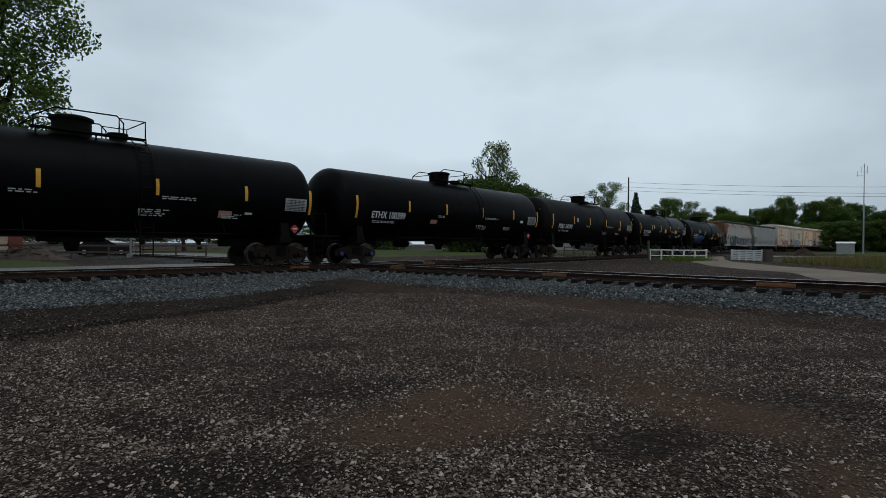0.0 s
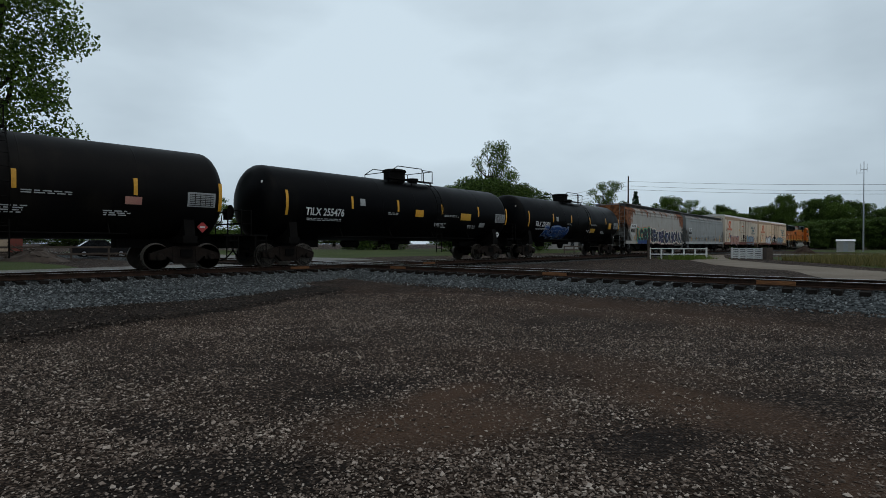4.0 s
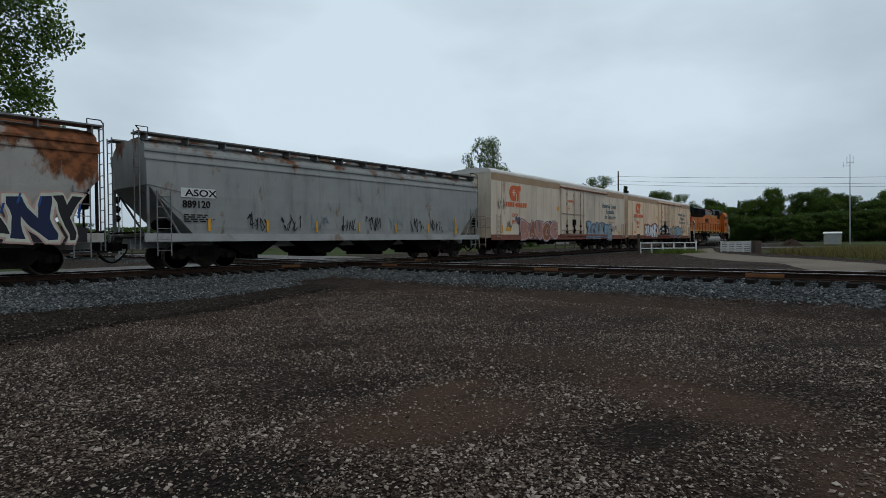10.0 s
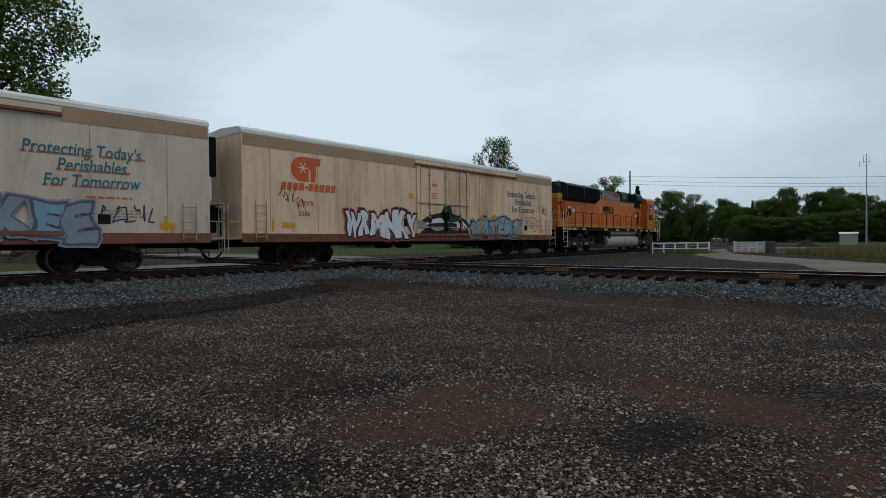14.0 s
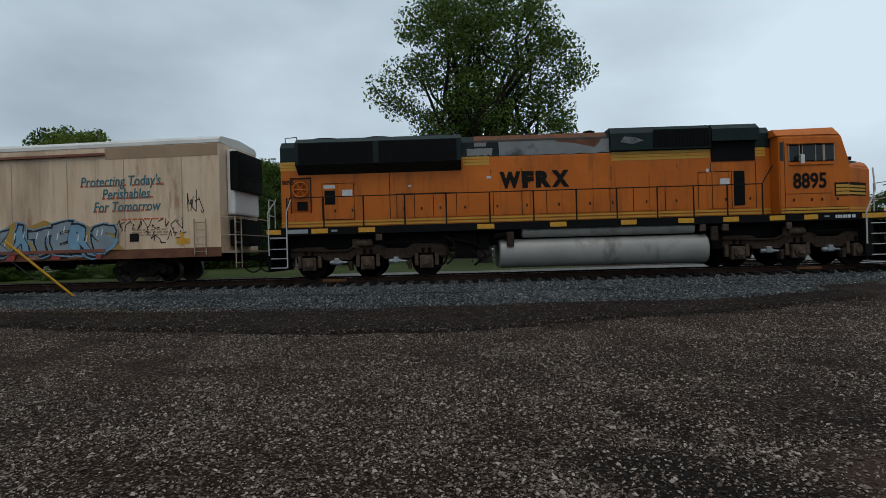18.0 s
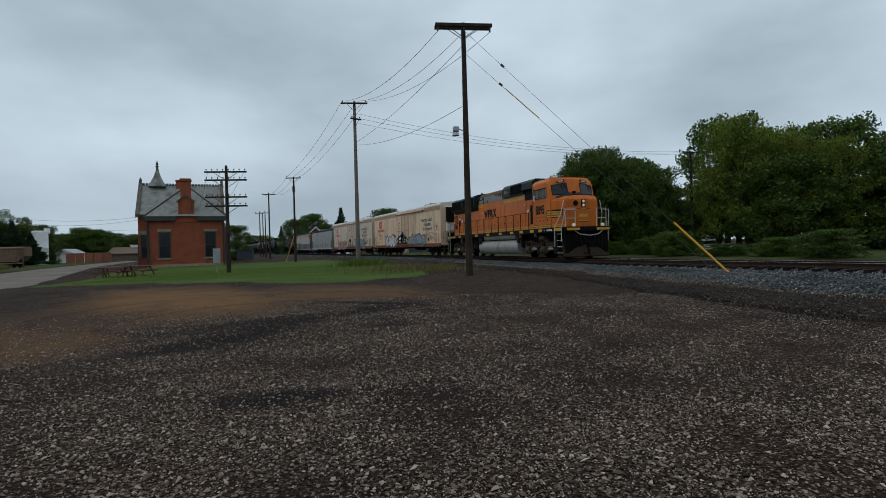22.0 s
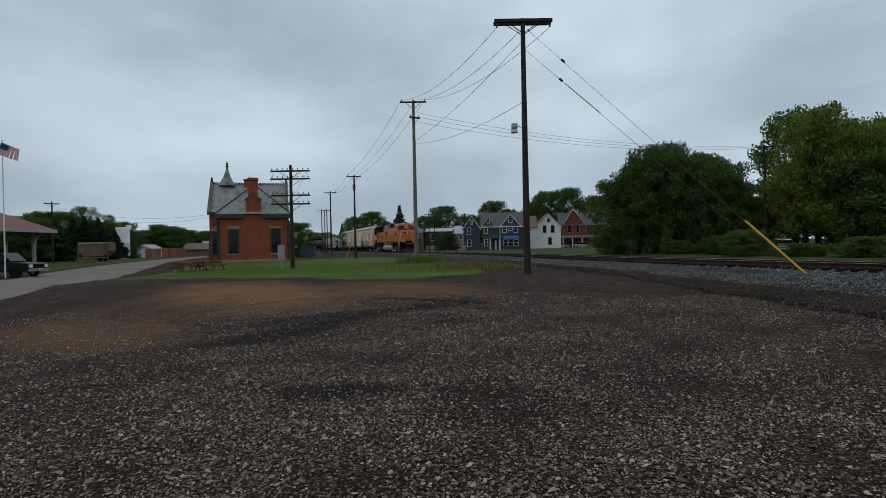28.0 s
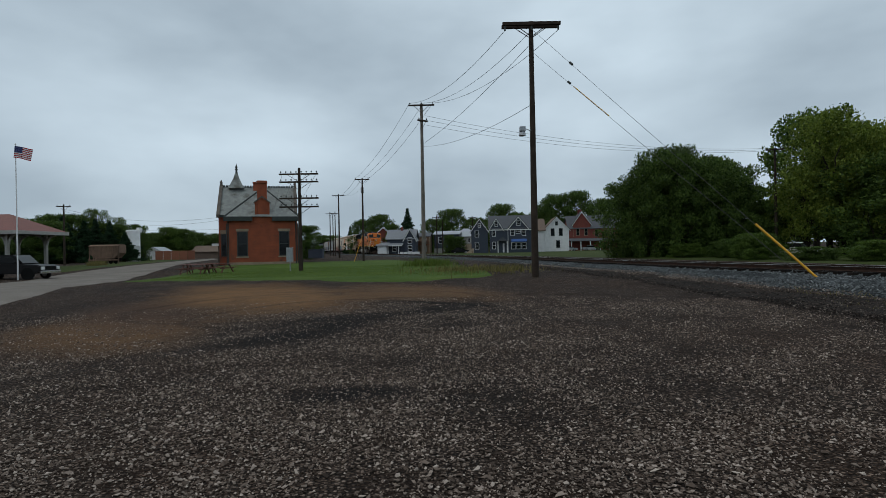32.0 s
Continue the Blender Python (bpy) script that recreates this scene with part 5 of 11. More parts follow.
def wrap(ob):
    """Lays a sprayed letter round the tank's side."""
    bm = bmesh.new()
    bm.from_mesh(ob.data)
    bm.transform(ob.matrix_basis)
    lift = -1.60 - sum(v.co.y for v in bm.verts) / max(1, len(bm.verts))
    for k in range(9):
        bmesh.ops.bisect_plane(bm, geom=bm.verts[:] + bm.edges[:] + bm.faces[:], plane_co=(0, 0, 1.5 + 0.13 * k), plane_no=(0, 0, 1))
    for v in bm.verts:
        v.co.y = on_shell(v.co.z) - 0.010 - lift * 1.5
    bm.to_mesh(ob.data)
    bm.free()
    ob.matrix_basis = Matrix()


def scrawl(parent, x, z, w, h, y, material, seed, strokes=7, r=0.014):
    """A thin tag: loops of a marker pen."""
    rr = random.Random(seed)
    bm = bmesh.new()
    for k in range(strokes):
        c = x + w * (k + 0.2) / strokes
        pts = [(c + rr.uniform(0, w / strokes * 1.5), y, z + rr.uniform(0, h)) for _ in range(4)]
        for a, b in zip(pts, pts[1:]):
            d = Vector((b[0] - a[0], 0, b[2] - a[2]))
            if d.length < 1e-3:
                continue
            q = Vector((-d.z, 0, d.x)).normalized() * r
            va = [bm.verts.new(Vector(a) + q), bm.verts.new(Vector(b) + q), bm.verts.new(Vector(b) - q), bm.verts.new(Vector(a) - q)]
            bm.faces.new(va)
    return part("scrawl", bm, material, parent)


M_SEAM = surf("panel_seam_grime", (0.42, 0.35, 0.27), (0.3, 0.24, 0.18), 1.5, 0.7)
P_WHITE = surf("spray_white", (0.66, 0.68, 0.70), (0.55, 0.57, 0.6), 2, 0.7)
P_BLACK = surf("spray_black", (0.014, 0.012, 0.02), (0.01, 0.01, 0.012), 3, 0.7)
P_BLUEDEEP = surf("spray_deep_blue", (0.014, 0.048, 0.18), (0.010, 0.030, 0.11), 2.5, 0.7)
P_ROYAL = surf("spray_royal", (0.018, 0.085, 0.30), (0.012, 0.055, 0.20), 1.5, 0.7)
P_PALEBLUE = surf("spray_pale_blue", (0.36, 0.44, 0.56), (0.26, 0.33, 0.46), 2, 0.7)
P_MINT = surf("spray_mint", (0.10, 0.42, 0.27), (0.06, 0.30, 0.19), 1.5, 0.7)
P_SKY = surf("spray_sky", (0.20, 0.36, 0.47), (0.14, 0.25, 0.36), 1.2, 0.7)
P_NAVY = surf("spray_navy", (0.012, 0.020, 0.070), (0.008, 0.013, 0.045), 1.5, 0.7)
P_PURPLE = surf("spray_purple", (0.030, 0.024, 0.085), (0.02, 0.016, 0.055), 1.5, 0.7)
P_PINK = surf("spray_pink", (0.46, 0.235, 0.18), (0.36, 0.15, 0.12), 1.0, 0.7)
P_ORANGE = surf("spray_orange", (0.56, 0.18, 0.05), (0.45, 0.13, 0.04), 1.2, 0.7)
P_GREY = surf("spray_grey", (0.26, 0.31, 0.34), (0.17, 0.21, 0.24), 1.2, 0.7)
P_GOLD = surf("spray_gold", (0.42, 0.26, 0.06), (0.33, 0.19, 0.05), 1.2, 0.7)
P_DARKGREEN = surf("spray_dark_green", (0.016, 0.055, 0.04), (0.012, 0.035, 0.028), 2, 0.7)
P_RED = surf("spray_red", (0.36, 0.06, 0.05), (0.28, 0.045, 0.04), 1.2, 0.7)


HOP_LEN = 18.4


def hopper_car(mark, number, label, body, rusty, seed):
    car = thing("hopper_car", Matrix(), label, "hopper car", "covered hopper cars of the train")
    rr = random.Random(seed)
    h = HOP_LEN / 2
    yh = 1.52
    # side sheets bulge a little; the ends slope in below
    sec = [(-1.50, 1.15), (-1.54, 1.5), (-1.57, 2.6), (-1.54, 3.8), (-1.40, 4.25), (-0.9, 4.52), (0.9, 4.52), (1.40, 4.25), (1.54, 3.8), (1.57, 2.6), (1.54, 1.5), (1.50, 1.15)]
    bm = bmesh.new()
    xs = [-h + 0.1, -h + 0.1, -h + 1.9, h - 1.9, h - 0.1, h - 0.1]
    ringz = []
    for x, low in ((-h + 0.1, 2.9), (-h + 1.75, 1.15), (h - 1.75, 1.15), (h - 0.1, 2.9)):
        ringz.append([bm.verts.new((x, y, max(z, low) if z < low else z)) for y, z in sec])
    for p, q in zip(ringz, ringz[1:]):
        for i in range(len(sec)):
            j = (i + 1) % len(sec)
            try:
                bm.faces.new((p[i], p[j], q[j], q[i]))
            except ValueError:
                pass
    bm.faces.new(ringz[0])
    bm.faces.new(ringz[-1][::-1])
    bmesh.ops.remove_doubles(bm, verts=bm.verts, dist=0.001)
    bmesh.ops.recalc_face_normals(bm, faces=bm.faces)
    part("body", bm, body, car)
    # welded side panels, proud seams
    for k in range(10):
        x = -h + 0.5 + k * (HOP_LEN - 1.0) / 9
        bm = bmesh.new()
        for a, b in zip(sec[1:4], sec[2:5]):
            if k in (0, 9) and b[1] < 3.0:
                continue
            p = [bm.verts.new((x + dx, y - 0.010, z)) for (y, z), dx in ((a, -0.012), (a, 0.012), (b, 0.012), (b, -0.012))]
            bm.faces.new(p)
        part("panel_seam", bm, body, car)
    # sills and top edge
    bm = bmesh.new()
    for y in (-1.56, 1.56):
        box(bm, -h, h, y - 0.05, y + 0.05, 0.98, 1.26)
    box(bm, -h, h, -0.3, 0.3, 0.75, 1.1)
    part("side_sill", bm, body if rusty else M_SILLGREY, car)
    for y in (-1.50, 1.50):
        bm = bmesh.new()
        box(bm, -h + 0.05, h - 0.05, y - 0.06, y + 0.06, 4.02, 4.10)
        part("top_rail", bm, body, car)
        bm = bmesh.new()
        box(bm, -h + 0.05, h - 0.05, y - 0.075, y + 0.03, 3.74, 3.79)
        part("top_rail", bm, body, car)
        bm = bmesh.new()
        prism(bm, [(y * 1.033, 3.79), (y * 1.005, 4.02), (y * 0.98, 4.02), (y, 3.79)], -h + 0.05, h - 0.05, "yz")
        part("top_panel", bm, body, car)
    # roof: running board, hatches
    bm = bmesh.new()
    for y in (-1.12, 1.12):
        box(bm, -h - 0.1, h + 0.1, y - 0.3, y + 0.3, 4.62, 4.67)
        for k in range(14):
            x = -h + 0.2 + k * (HOP_LEN - 0.4) / 13
            box(bm, x - 0.025, x + 0.025, y - 0.26, y + 0.26, 4.40, 4.62)
    box(bm, -h + 0.3, h - 0.3, -0.35, 0.35, 4.52, 4.64)
    part("running_board", bm, M_ENDGREY, car, "grey roof walkway with rusty brackets")
    for k in range(4):
        bm = bmesh.new()
        x = -6.6 + k * 4.4
        bevel_box(bm, x - 1.8, x + 1.8, -0.32, 0.32, 4.64, 4.72, 0.02)
        part("hatch", bm, body, car)
    # hopper bottoms
    for k in range(4):
        x = -5.1 + k * 3.4
        bm = bmesh.new()
        prism(bm, [(x - 1.35, 1.1), (x + 1.35, 1.1), (x + 0.35, 0.45), (x - 0.35, 0.45)], -1.2, 1.2)
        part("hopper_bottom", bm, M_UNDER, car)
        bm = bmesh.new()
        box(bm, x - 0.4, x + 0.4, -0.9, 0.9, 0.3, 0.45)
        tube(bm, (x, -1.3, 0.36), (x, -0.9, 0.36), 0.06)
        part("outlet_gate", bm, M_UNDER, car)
    for d in (-1, 1):
        bm = bmesh.new()
        # slope sheet, end posts and platform
        p = [(d * (h - 0.1), y, 2.9) for y in (-1.5, 1.5)] + [(d * (h - 2.3), y, 1.2) for y in (1.5, -1.5)]
        bm.faces.new([bm.verts.new(v) for v in p])
        for y in (-1.5, 1.5):
            tube(bm, (d * (h - 0.15), y, 1.2), (d * (h - 0.15), y, 2.95), 0.05)
            tube(bm, (d * (h - 1.2), y, 1.2), (d * (h - 0.2), y, 2.9), 0.04)
        box(bm, min(d * (h - 1.9), d * h), max(d * (h - 1.9), d * h), -1.5, 1.5, 1.16, 1.22)
        # on the rusty car the sheet's dark brown stands in for the shade under it
        part("end_slope", bm, M_TRUCKDARK if rusty else M_ENDGREY, car)
        ladder(car, -1.6, d * (h - 0.6) - 0.2, d * (h - 0.6) + 0.25, 0.5, 2.7, 6, "x", material=M_ENDGREY, name="side_ladder")
        ladder(car, d * (h + 0.08), -1.45, -1.0, 0.7, 4.75, 11, "y", material=M_ENDGREY, name="end_ladder")
        ladder(car, d * (h + 0.08), 1.0, 1.45, 0.7, 4.75, 11, "y", material=M_ENDGREY, name="end_ladder")
        bm = bmesh.new()
        rod(bm, [(d * (h + 0.08), -1.45, 4.7), (d * (h + 0.08), -1.2, 4.86), (d * (h - 0.3), -1.2, 4.86), (d * (h - 0.3), -1.2, 4.66)], 0.02)
        rod(bm, [(d * (h + 0.05), -1.4, 1.3), (d * (h + 0.05), 1.4, 1.3)], 0.03)
        part("roof_grab", bm, M_UNDER, car)
        coupler(car, d * h, d)
        freight_truck(car, d * 6.95)
    hand_brake(car, h + 0.08, 0.5, 2.4, 1)
    bm = bmesh.new()
    lathe(bm, [(-0.6, 0.1), (-0.5, 0.2), (0.5, 0.2), (0.6, 0.1)], "y", 14, 0, (-h + 1.2, 0, 1.6))
    part("air_reservoir", bm, M_UNDER, car)
    bg = M_GREYPANEL if rusty else body
    plates(car, "mark_panel", [(-7.95, -6.45, 2.45, 2.80)] if rusty else [(-8.0, -6.75, 2.53, 2.86)], -1.578, M_WHITE)
    lettering("reporting_mark", mark, 0.34, M_LETTER, car, -7.85, -1.59, 2.5 if rusty else 2.58, "", bold=0.006, squeeze=1.25)
    lettering("car_number", number, 0.35, M_LETTER, car, -7.95, -1.575, 2.08 if rusty else 2.18, "", bold=0.008, squeeze=0.95)
    fine_print(car, -7.9, 1.9, 1.1, 4, -1.565, rr, 0.04, M_LETTER if not rusty else M_WHITE)
    plates(car, "reflector_strip", [(-7.05 + k * 2.35, -6.95 + k * 2.35, 1.35, 1.8) for k in range(7)], -1.58, M_YELLOW)
    if not rusty:
        plates(car, "reflector_strip", [(h - 2.25, h - 2.12, 1.3, 2.15)], -1.575, M_YELLOW)
    return car


REEF_LEN = 22.8


def reefer_car(label, body, seed, roof, unit_end):
    car = thing("reefer_car", Matrix(), label, "refrigerator car", "refrigerator cars of the train")
    rr = random.Random(seed)
    h, top, w = REEF_LEN / 2, 5.22, 1.55
    bm = bmesh.new()
    prism(bm, [(-w, 1.1), (-w, top - 0.28), (-w + 0.02, top - 0.05), (-w + 0.18, top + 0.06), (0, top + 0.16), (w - 0.18, top + 0.06), (w - 0.02, top - 0.05), (w, top - 0.28), (w, 1.1)], -h + 0.02, h - 0.02, "yz")
    part("body", bm, body, car)
    bm = bmesh.new()
    prism(bm, [(-w - 0.012, top - 0.16), (-w + 0.01, top - 0.03), (-w + 0.17, top + 0.085), (0, top + 0.185), (w - 0.17, top + 0.085), (w - 0.01, top - 0.03), (w + 0.012, top - 0.16)], -h, h, "yz")
    part("roof", bm, roof, car)
    for k in range(14):
        bm = bmesh.new()
        x = -h + 0.8 + k * (REEF_LEN - 1.6) / 13
        prism(bm, [(-w + 0.2, top + 0.08), (-w + 0.2, top + 0.115), (0, top + 0.21), (w - 0.2, top + 0.115), (w - 0.2, top + 0.08)], x - 0.02, x + 0.02, "yz")
        part("roof_rib", bm, roof, car)
    # tan letter board over the side
    plates(car, "letter_board", [(-h + 0.06, -2.05, top - 0.62, top - 0.2), (7.0, h - 0.06, top - 0.62, top - 0.2)], -w, M_TAN, "tan weathered band under the roof", 0.01)
    # panel seams
    for k in range(19):
        x = -h + 1.2 + k * 1.12
        if -2.1 < x < 2.4:
            continue
        bm = bmesh.new()
        box(bm, x - 0.014, x + 0.014, -w - 0.009, -w, 1.35, top - 0.64)
        part("panel_seam", bm, M_SEAM if k % 2 == 0 else body, car)
    # side sill, rust-stained
    plates(car, "side_sill", [(-h, h, 0.93, 1.27)], -w - 0.008, M_RUST if seed == 2 else M_PINK, "rust-stained side sill", 0.02)
    bm = bmesh.new()
    box(bm, -h, h, -0.35, 0.35, 0.75, 1.1)
    for x in np.arange(-h + 1, h, 1.9):
        box(bm, x - 0.08, x + 0.08, -1.5, 1.5, 0.92, 1.1)
    part("centre_sill", bm, M_UNDER, car)
    # sliding plug door with its track, rods and levers
    dr = new("plug_door")
    dr.parent = car
    dr["label"] = "white plug door with locking rods"
    y = -w - 0.05
    bm = bmesh.new()
    bevel_box(bm, -1.75, 1.9, y - 0.04, -w + 0.01, 1.42, top - 0.62, 0.02)
    part("door_panel", bm, body, dr)
    for x in (-1.92, 2.05):
        bm = bmesh.new()
        box(bm, x - 0.1, x + 0.1, y - 0.05, -w, 1.3, top - 0.5)
        part("door_post", bm, body, dr)
    for z0, z1 in ((top - 0.47, top - 0.38), (1.20, 1.32)):
        bm = bmesh.new()
        box(bm, -2.1, 7.0, y - 0.07, -w, z0, z1)
        part("door_track", bm, M_PINK, dr, "rusty red door track")
    bm = bmesh.new()
    for x in (-1.15, 0.1, 1.3):
        tube(bm, (x, y - 0.09, 1.3), (x, y - 0.09, top - 0.5), 0.024)
        for z in (2.15, 2.85, 3.6, 4.3):
            box(bm, x - 0.05, x + 0.05, y - 0.12, y - 0.04, z - 0.06, z + 0.06)
    for z in (1.62, 2.85):
        tube(bm, (-2.0, y - 0.07, z), (2.1, y - 0.07, z), 0.028)
    part("lock_rod", bm, M_DIRTYCREAM, dr, "dirty cream locking rods")
    for x in (-1.15, 0.1, 1.3):
        bm = bmesh.new()
        tube(bm, (x, y - 0.09, 1.34), (x, y - 0.09, 2.4), 0.03)
        for z in (1.5, 1.95):
            bevel_box(bm, x - 0.13, x + 0.13, y - 0.125, y - 0.045, z - 0.07, z + 0.07, 0.015)
        part("lock_foot", bm, M_RAILRUST, dr, "rusty lower end of a locking rod")
    bm = bmesh.new()
    bevel_box(bm, -0.12, 0.32, y - 0.16, y - 0.03, 2.02, 2.45, 0.02)
    tube(bm, (0.1, y - 0.14, 1.45), (0.1, y - 0.14, 2.1), 0.035)
    lathe(bm, [(y - 0.18, 0.1), (y - 0.08, 0.16)], "y", 12, 0, (0.1, 0, 1.62))
    part("door_gear", bm, M_UNDER, dr)
    for x0, x1, z0, z1 in ((-1.6, -0.2, 2.18, 2.24), (-1.6, -0.2, 2.4, 2.44), (0.4, 1.75, 2.18, 2.24), (0.4, 1.75, 2.4, 2.44)):
        bm = bmesh.new()
        box(bm, x0, x1, y - 0.055, y - 0.04, z0, z1)
        part("door_rib", bm, body, dr)
    # name on the door and small print, as bars
    bm = bmesh.new()
    c = -0.9
    for wd in (([0.1] * 9) if seed == 1 else ([0.12] * 3)):
        box(bm, c, c + wd * 0.8, y - 0.046, y - 0.04, 3.72, 3.90)
        c += wd * 1.15
    part("painted_bar", bm, M_LOGO, dr)
    fine_print(car, -0.95, 3.35, 0.45, 3, y - 0.041, rr, 0.06, M_LOGO)
    # emblem: a round-ended block with a pale T-shaped cut and star, and bars for its words
    bm = bmesh.new()
    ex, ez = -8.7, 3.92
    outline = [(ex + 0.9, ez + 0.5), (ex + 0.85, ez + 0.18), (ex + 0.66, ez + 0.18), (ex + 0.6, ez - 0.5)]
    outline += [(ex - 0.05 + 0.52 * math.cos(a) * 1.0, ez + 0.5 * math.sin(a)) for a in np.linspace(-math.pi / 2, -3 * math.pi / 2, 16)]
    prism(bm, outline, -w - 0.012, -w - 0.009)
    em = part("emblem", bm, M_LOGO, car, "orange round-ended emblem")
    bm = bmesh.new()
    for k in range(3):
        a = math.pi * k / 3
        cx, cz = ex + 0.0, ez + 0.05
        d, q = Vector((math.cos(a), 0, math.sin(a))) * 0.24, Vector((-math.sin(a), 0, math.cos(a))) * 0.025
        o = Vector((cx, -w - 0.016, cz))
        bm.faces.new([bm.verts.new(o + s1 * d + s2 * q) for s1, s2 in ((-1, -1), (1, -1), (1, 1), (-1, 1))])
    box(bm, ex + 0.28, ex + 0.36, -w - 0.016, -w - 0.0125, ez - 0.5, ez - 0.02)
    part("emblem_star", bm, body, em)
    bm = bmesh.new()
    c = -9.75
    for k, wd in enumerate((0.24, 0.24, 0.24, 0.26, 0.14, 0.24, 0.24, 0.26, 0.26, 0.24)):
        wd *= 1.15
        z0 = 3.04 if k != 4 else 3.14
        prism(bm, [(c, z0), (c + wd * 0.8, z0), (c + wd * 0.8 + 0.06, z0 + (0.3 if k != 4 else 0.1)), (c + 0.06, z0 + (0.3 if k != 4 else 0.1))], -w - 0.012, -w - 0.009)
        c += wd
    part("emblem_bar", bm, M_LOGO, car)
    lettering("reporting_mark", "CRYX", 0.30, M_LOGO, car, -8.95, -w - 0.012, 2.42, "", bold=0.004)
    lettering("car_number", "5592" if seed == 1 else "5586", 0.30, M_LOGO, car, -8.95, -w - 0.012, 2.0, "", bold=0.004)
    # slogan in two-coloured script
    for k, (line, x) in enumerate((("Protecting Today's", 6.0), ("Perishables", 6.85), ("For Tomorrow", 6.5))):
        lettering("slogan", line, 0.52, M_TEAL, car, x, -w - 0.012, 3.62 - k * 0.47, "slogan in teal and orange script", bold=0.006, shear=0.18, squeeze=0.80)
        bm = bmesh.new()
        for q in range(len(line)):
            if line[q] != " ":
                box(bm, x + q * 0.185, x + q * 0.185 + 0.13, -w - 0.014, -w - 0.0085, 3.62 - k * 0.47 - 0.015, 3.62 - k * 0.47 + 0.05)
        part("slogan_shade", bm, M_LOGO, car)
    fine_print(car, 7.6, 2.35, 1.8, 1, -w - 0.008, rr, 0.05, M_LOGO)
    fine_print(car, 8.0, 1.95, 1.6, 3, -w - 0.008, rr, 0.05, M_TAN)
    plates(car, "sign_plate", [(-2.55, -2.25, 3.05, 3.32), (-9.7, -9.1, 1.50, 1.72), (9.7, 10.2, 1.42, 1.62)], -w - 0.002, M_YELLOW, "small yellow plate", 0.012)
    plates(car, "sign_plate", [(-2.9, -2.5, 1.65, 2.05), (7.9, 8.25, 1.55, 1.85)], -w - 0.002, M_LETTER, "small black plate", 0.012)
    plates(car, "reflector_strip", [(x - 0.05, x + 0.05, 1.35, 1.85) for x in (-10.1, -5.4, -1.55, 1.75, 4.4, 7.0, 9.9)], -w - 0.01, M_YELLOW)
    for d in (-1, 1):
        ladder(car, -w - 0.09, d * (h - 0.75) - 0.22, d * (h - 0.75) + 0.22, 1.0, 2.5 if d < 0 else 2.3, 5, "x", material=M_DIRTYCREAM, name="side_ladder")
        bm = bmesh.new()
        box(bm, min(d * h, d * (h + 0.55)), max(d * h, d * (h + 0.55)), -1.5, 1.5, 1.05, 1.12)
        rod(bm, [(d * (h + 0.5), -1.5, 1.1), (d * (h + 0.5), -1.5, 2.35), (d * (h + 0.02), -1.5, 2.35)], 0.022)
        rod(bm, [(d * (h + 0.5), -1.5, 1.7), (d * (h + 0.02), -1.5, 1.7)], 0.018)
        rod(bm, [(d * (h + 0.5), -1.5, 2.35), (d * (h + 0.5), 1.5, 2.35)], 0.022)
        rod(bm, [(d * (h + 0.5), -1.5, 1.7), (d * (h + 0.5), 1.5, 1.7)], 0.018)
        part("end_rail", bm, M_DIRTYCREAM, car)
        ladder(car, d * (h + 0.52), -1.5, -1.05, 0.5, 2.35, 5, "y", material=M_DIRTYCREAM, name="end_ladder")
        coupler(car, d * (h + 0.0), d)
        freight_truck(car, d * 8.05)
    # cooling unit at one end
    bm = bmesh.new()
    e = h * unit_end
    s = unit_end
    bevel_box(bm, min(e, e + s * 0.30), max(e, e + s * 0.30), -1.05, 1.05, 2.45, 4.9, 0.10)
    cu = part("cooling_unit", bm, M_WHITEPAINT, car, "white cooling unit with a black grille")
    bm = bmesh.new()
    bevel_box(bm, min(e + s * 0.14, e + s * 0.46), max(e + s * 0.14, e + s * 0.46), -1.08, 1.08, 3.35, 4.82, 0.06)
    for k in range(6):
        box(bm, min(e + s * 0.46, e + s * 0.48), max(e + s * 0.46, e + s * 0.48), -0.95, 0.95, 3.85 + k * 0.14, 3.92 + k * 0.14)
    part("grille", bm, M_DARK, cu)
    bm = bmesh.new()
    bevel_box(bm, min(e, e + s * 0.5), max(e, e + s * 0.5), -0.9, 0.9, 1.3, 2.3, 0.05)
    part("equipment_box", bm, M_DARK, car)
    hand_brake(car, -unit_end * (h + 0.45), -0.6, 2.0, -unit_end)
    for x in (-3.6, -2.2, 3.2, 4.6):
        bm = bmesh.new()
        lathe(bm, [(-0.5, 0.12), (-0.42, 0.2), (0.42, 0.2), (0.5, 0.12)], "x", 14, 0, (x, -0.8, 0.78))
        part("air_reservoir", bm, M_UNDER, car)
    return car


ENGINE_WHEEL = part("wheel", wheel_mesh(), [M_WHEEL, M_WHEEL], None, smooth=True)
ENGINE_WHEEL, _spare = ENGINE_WHEEL.data, bpy.data.objects.remove(ENGINE_WHEEL)


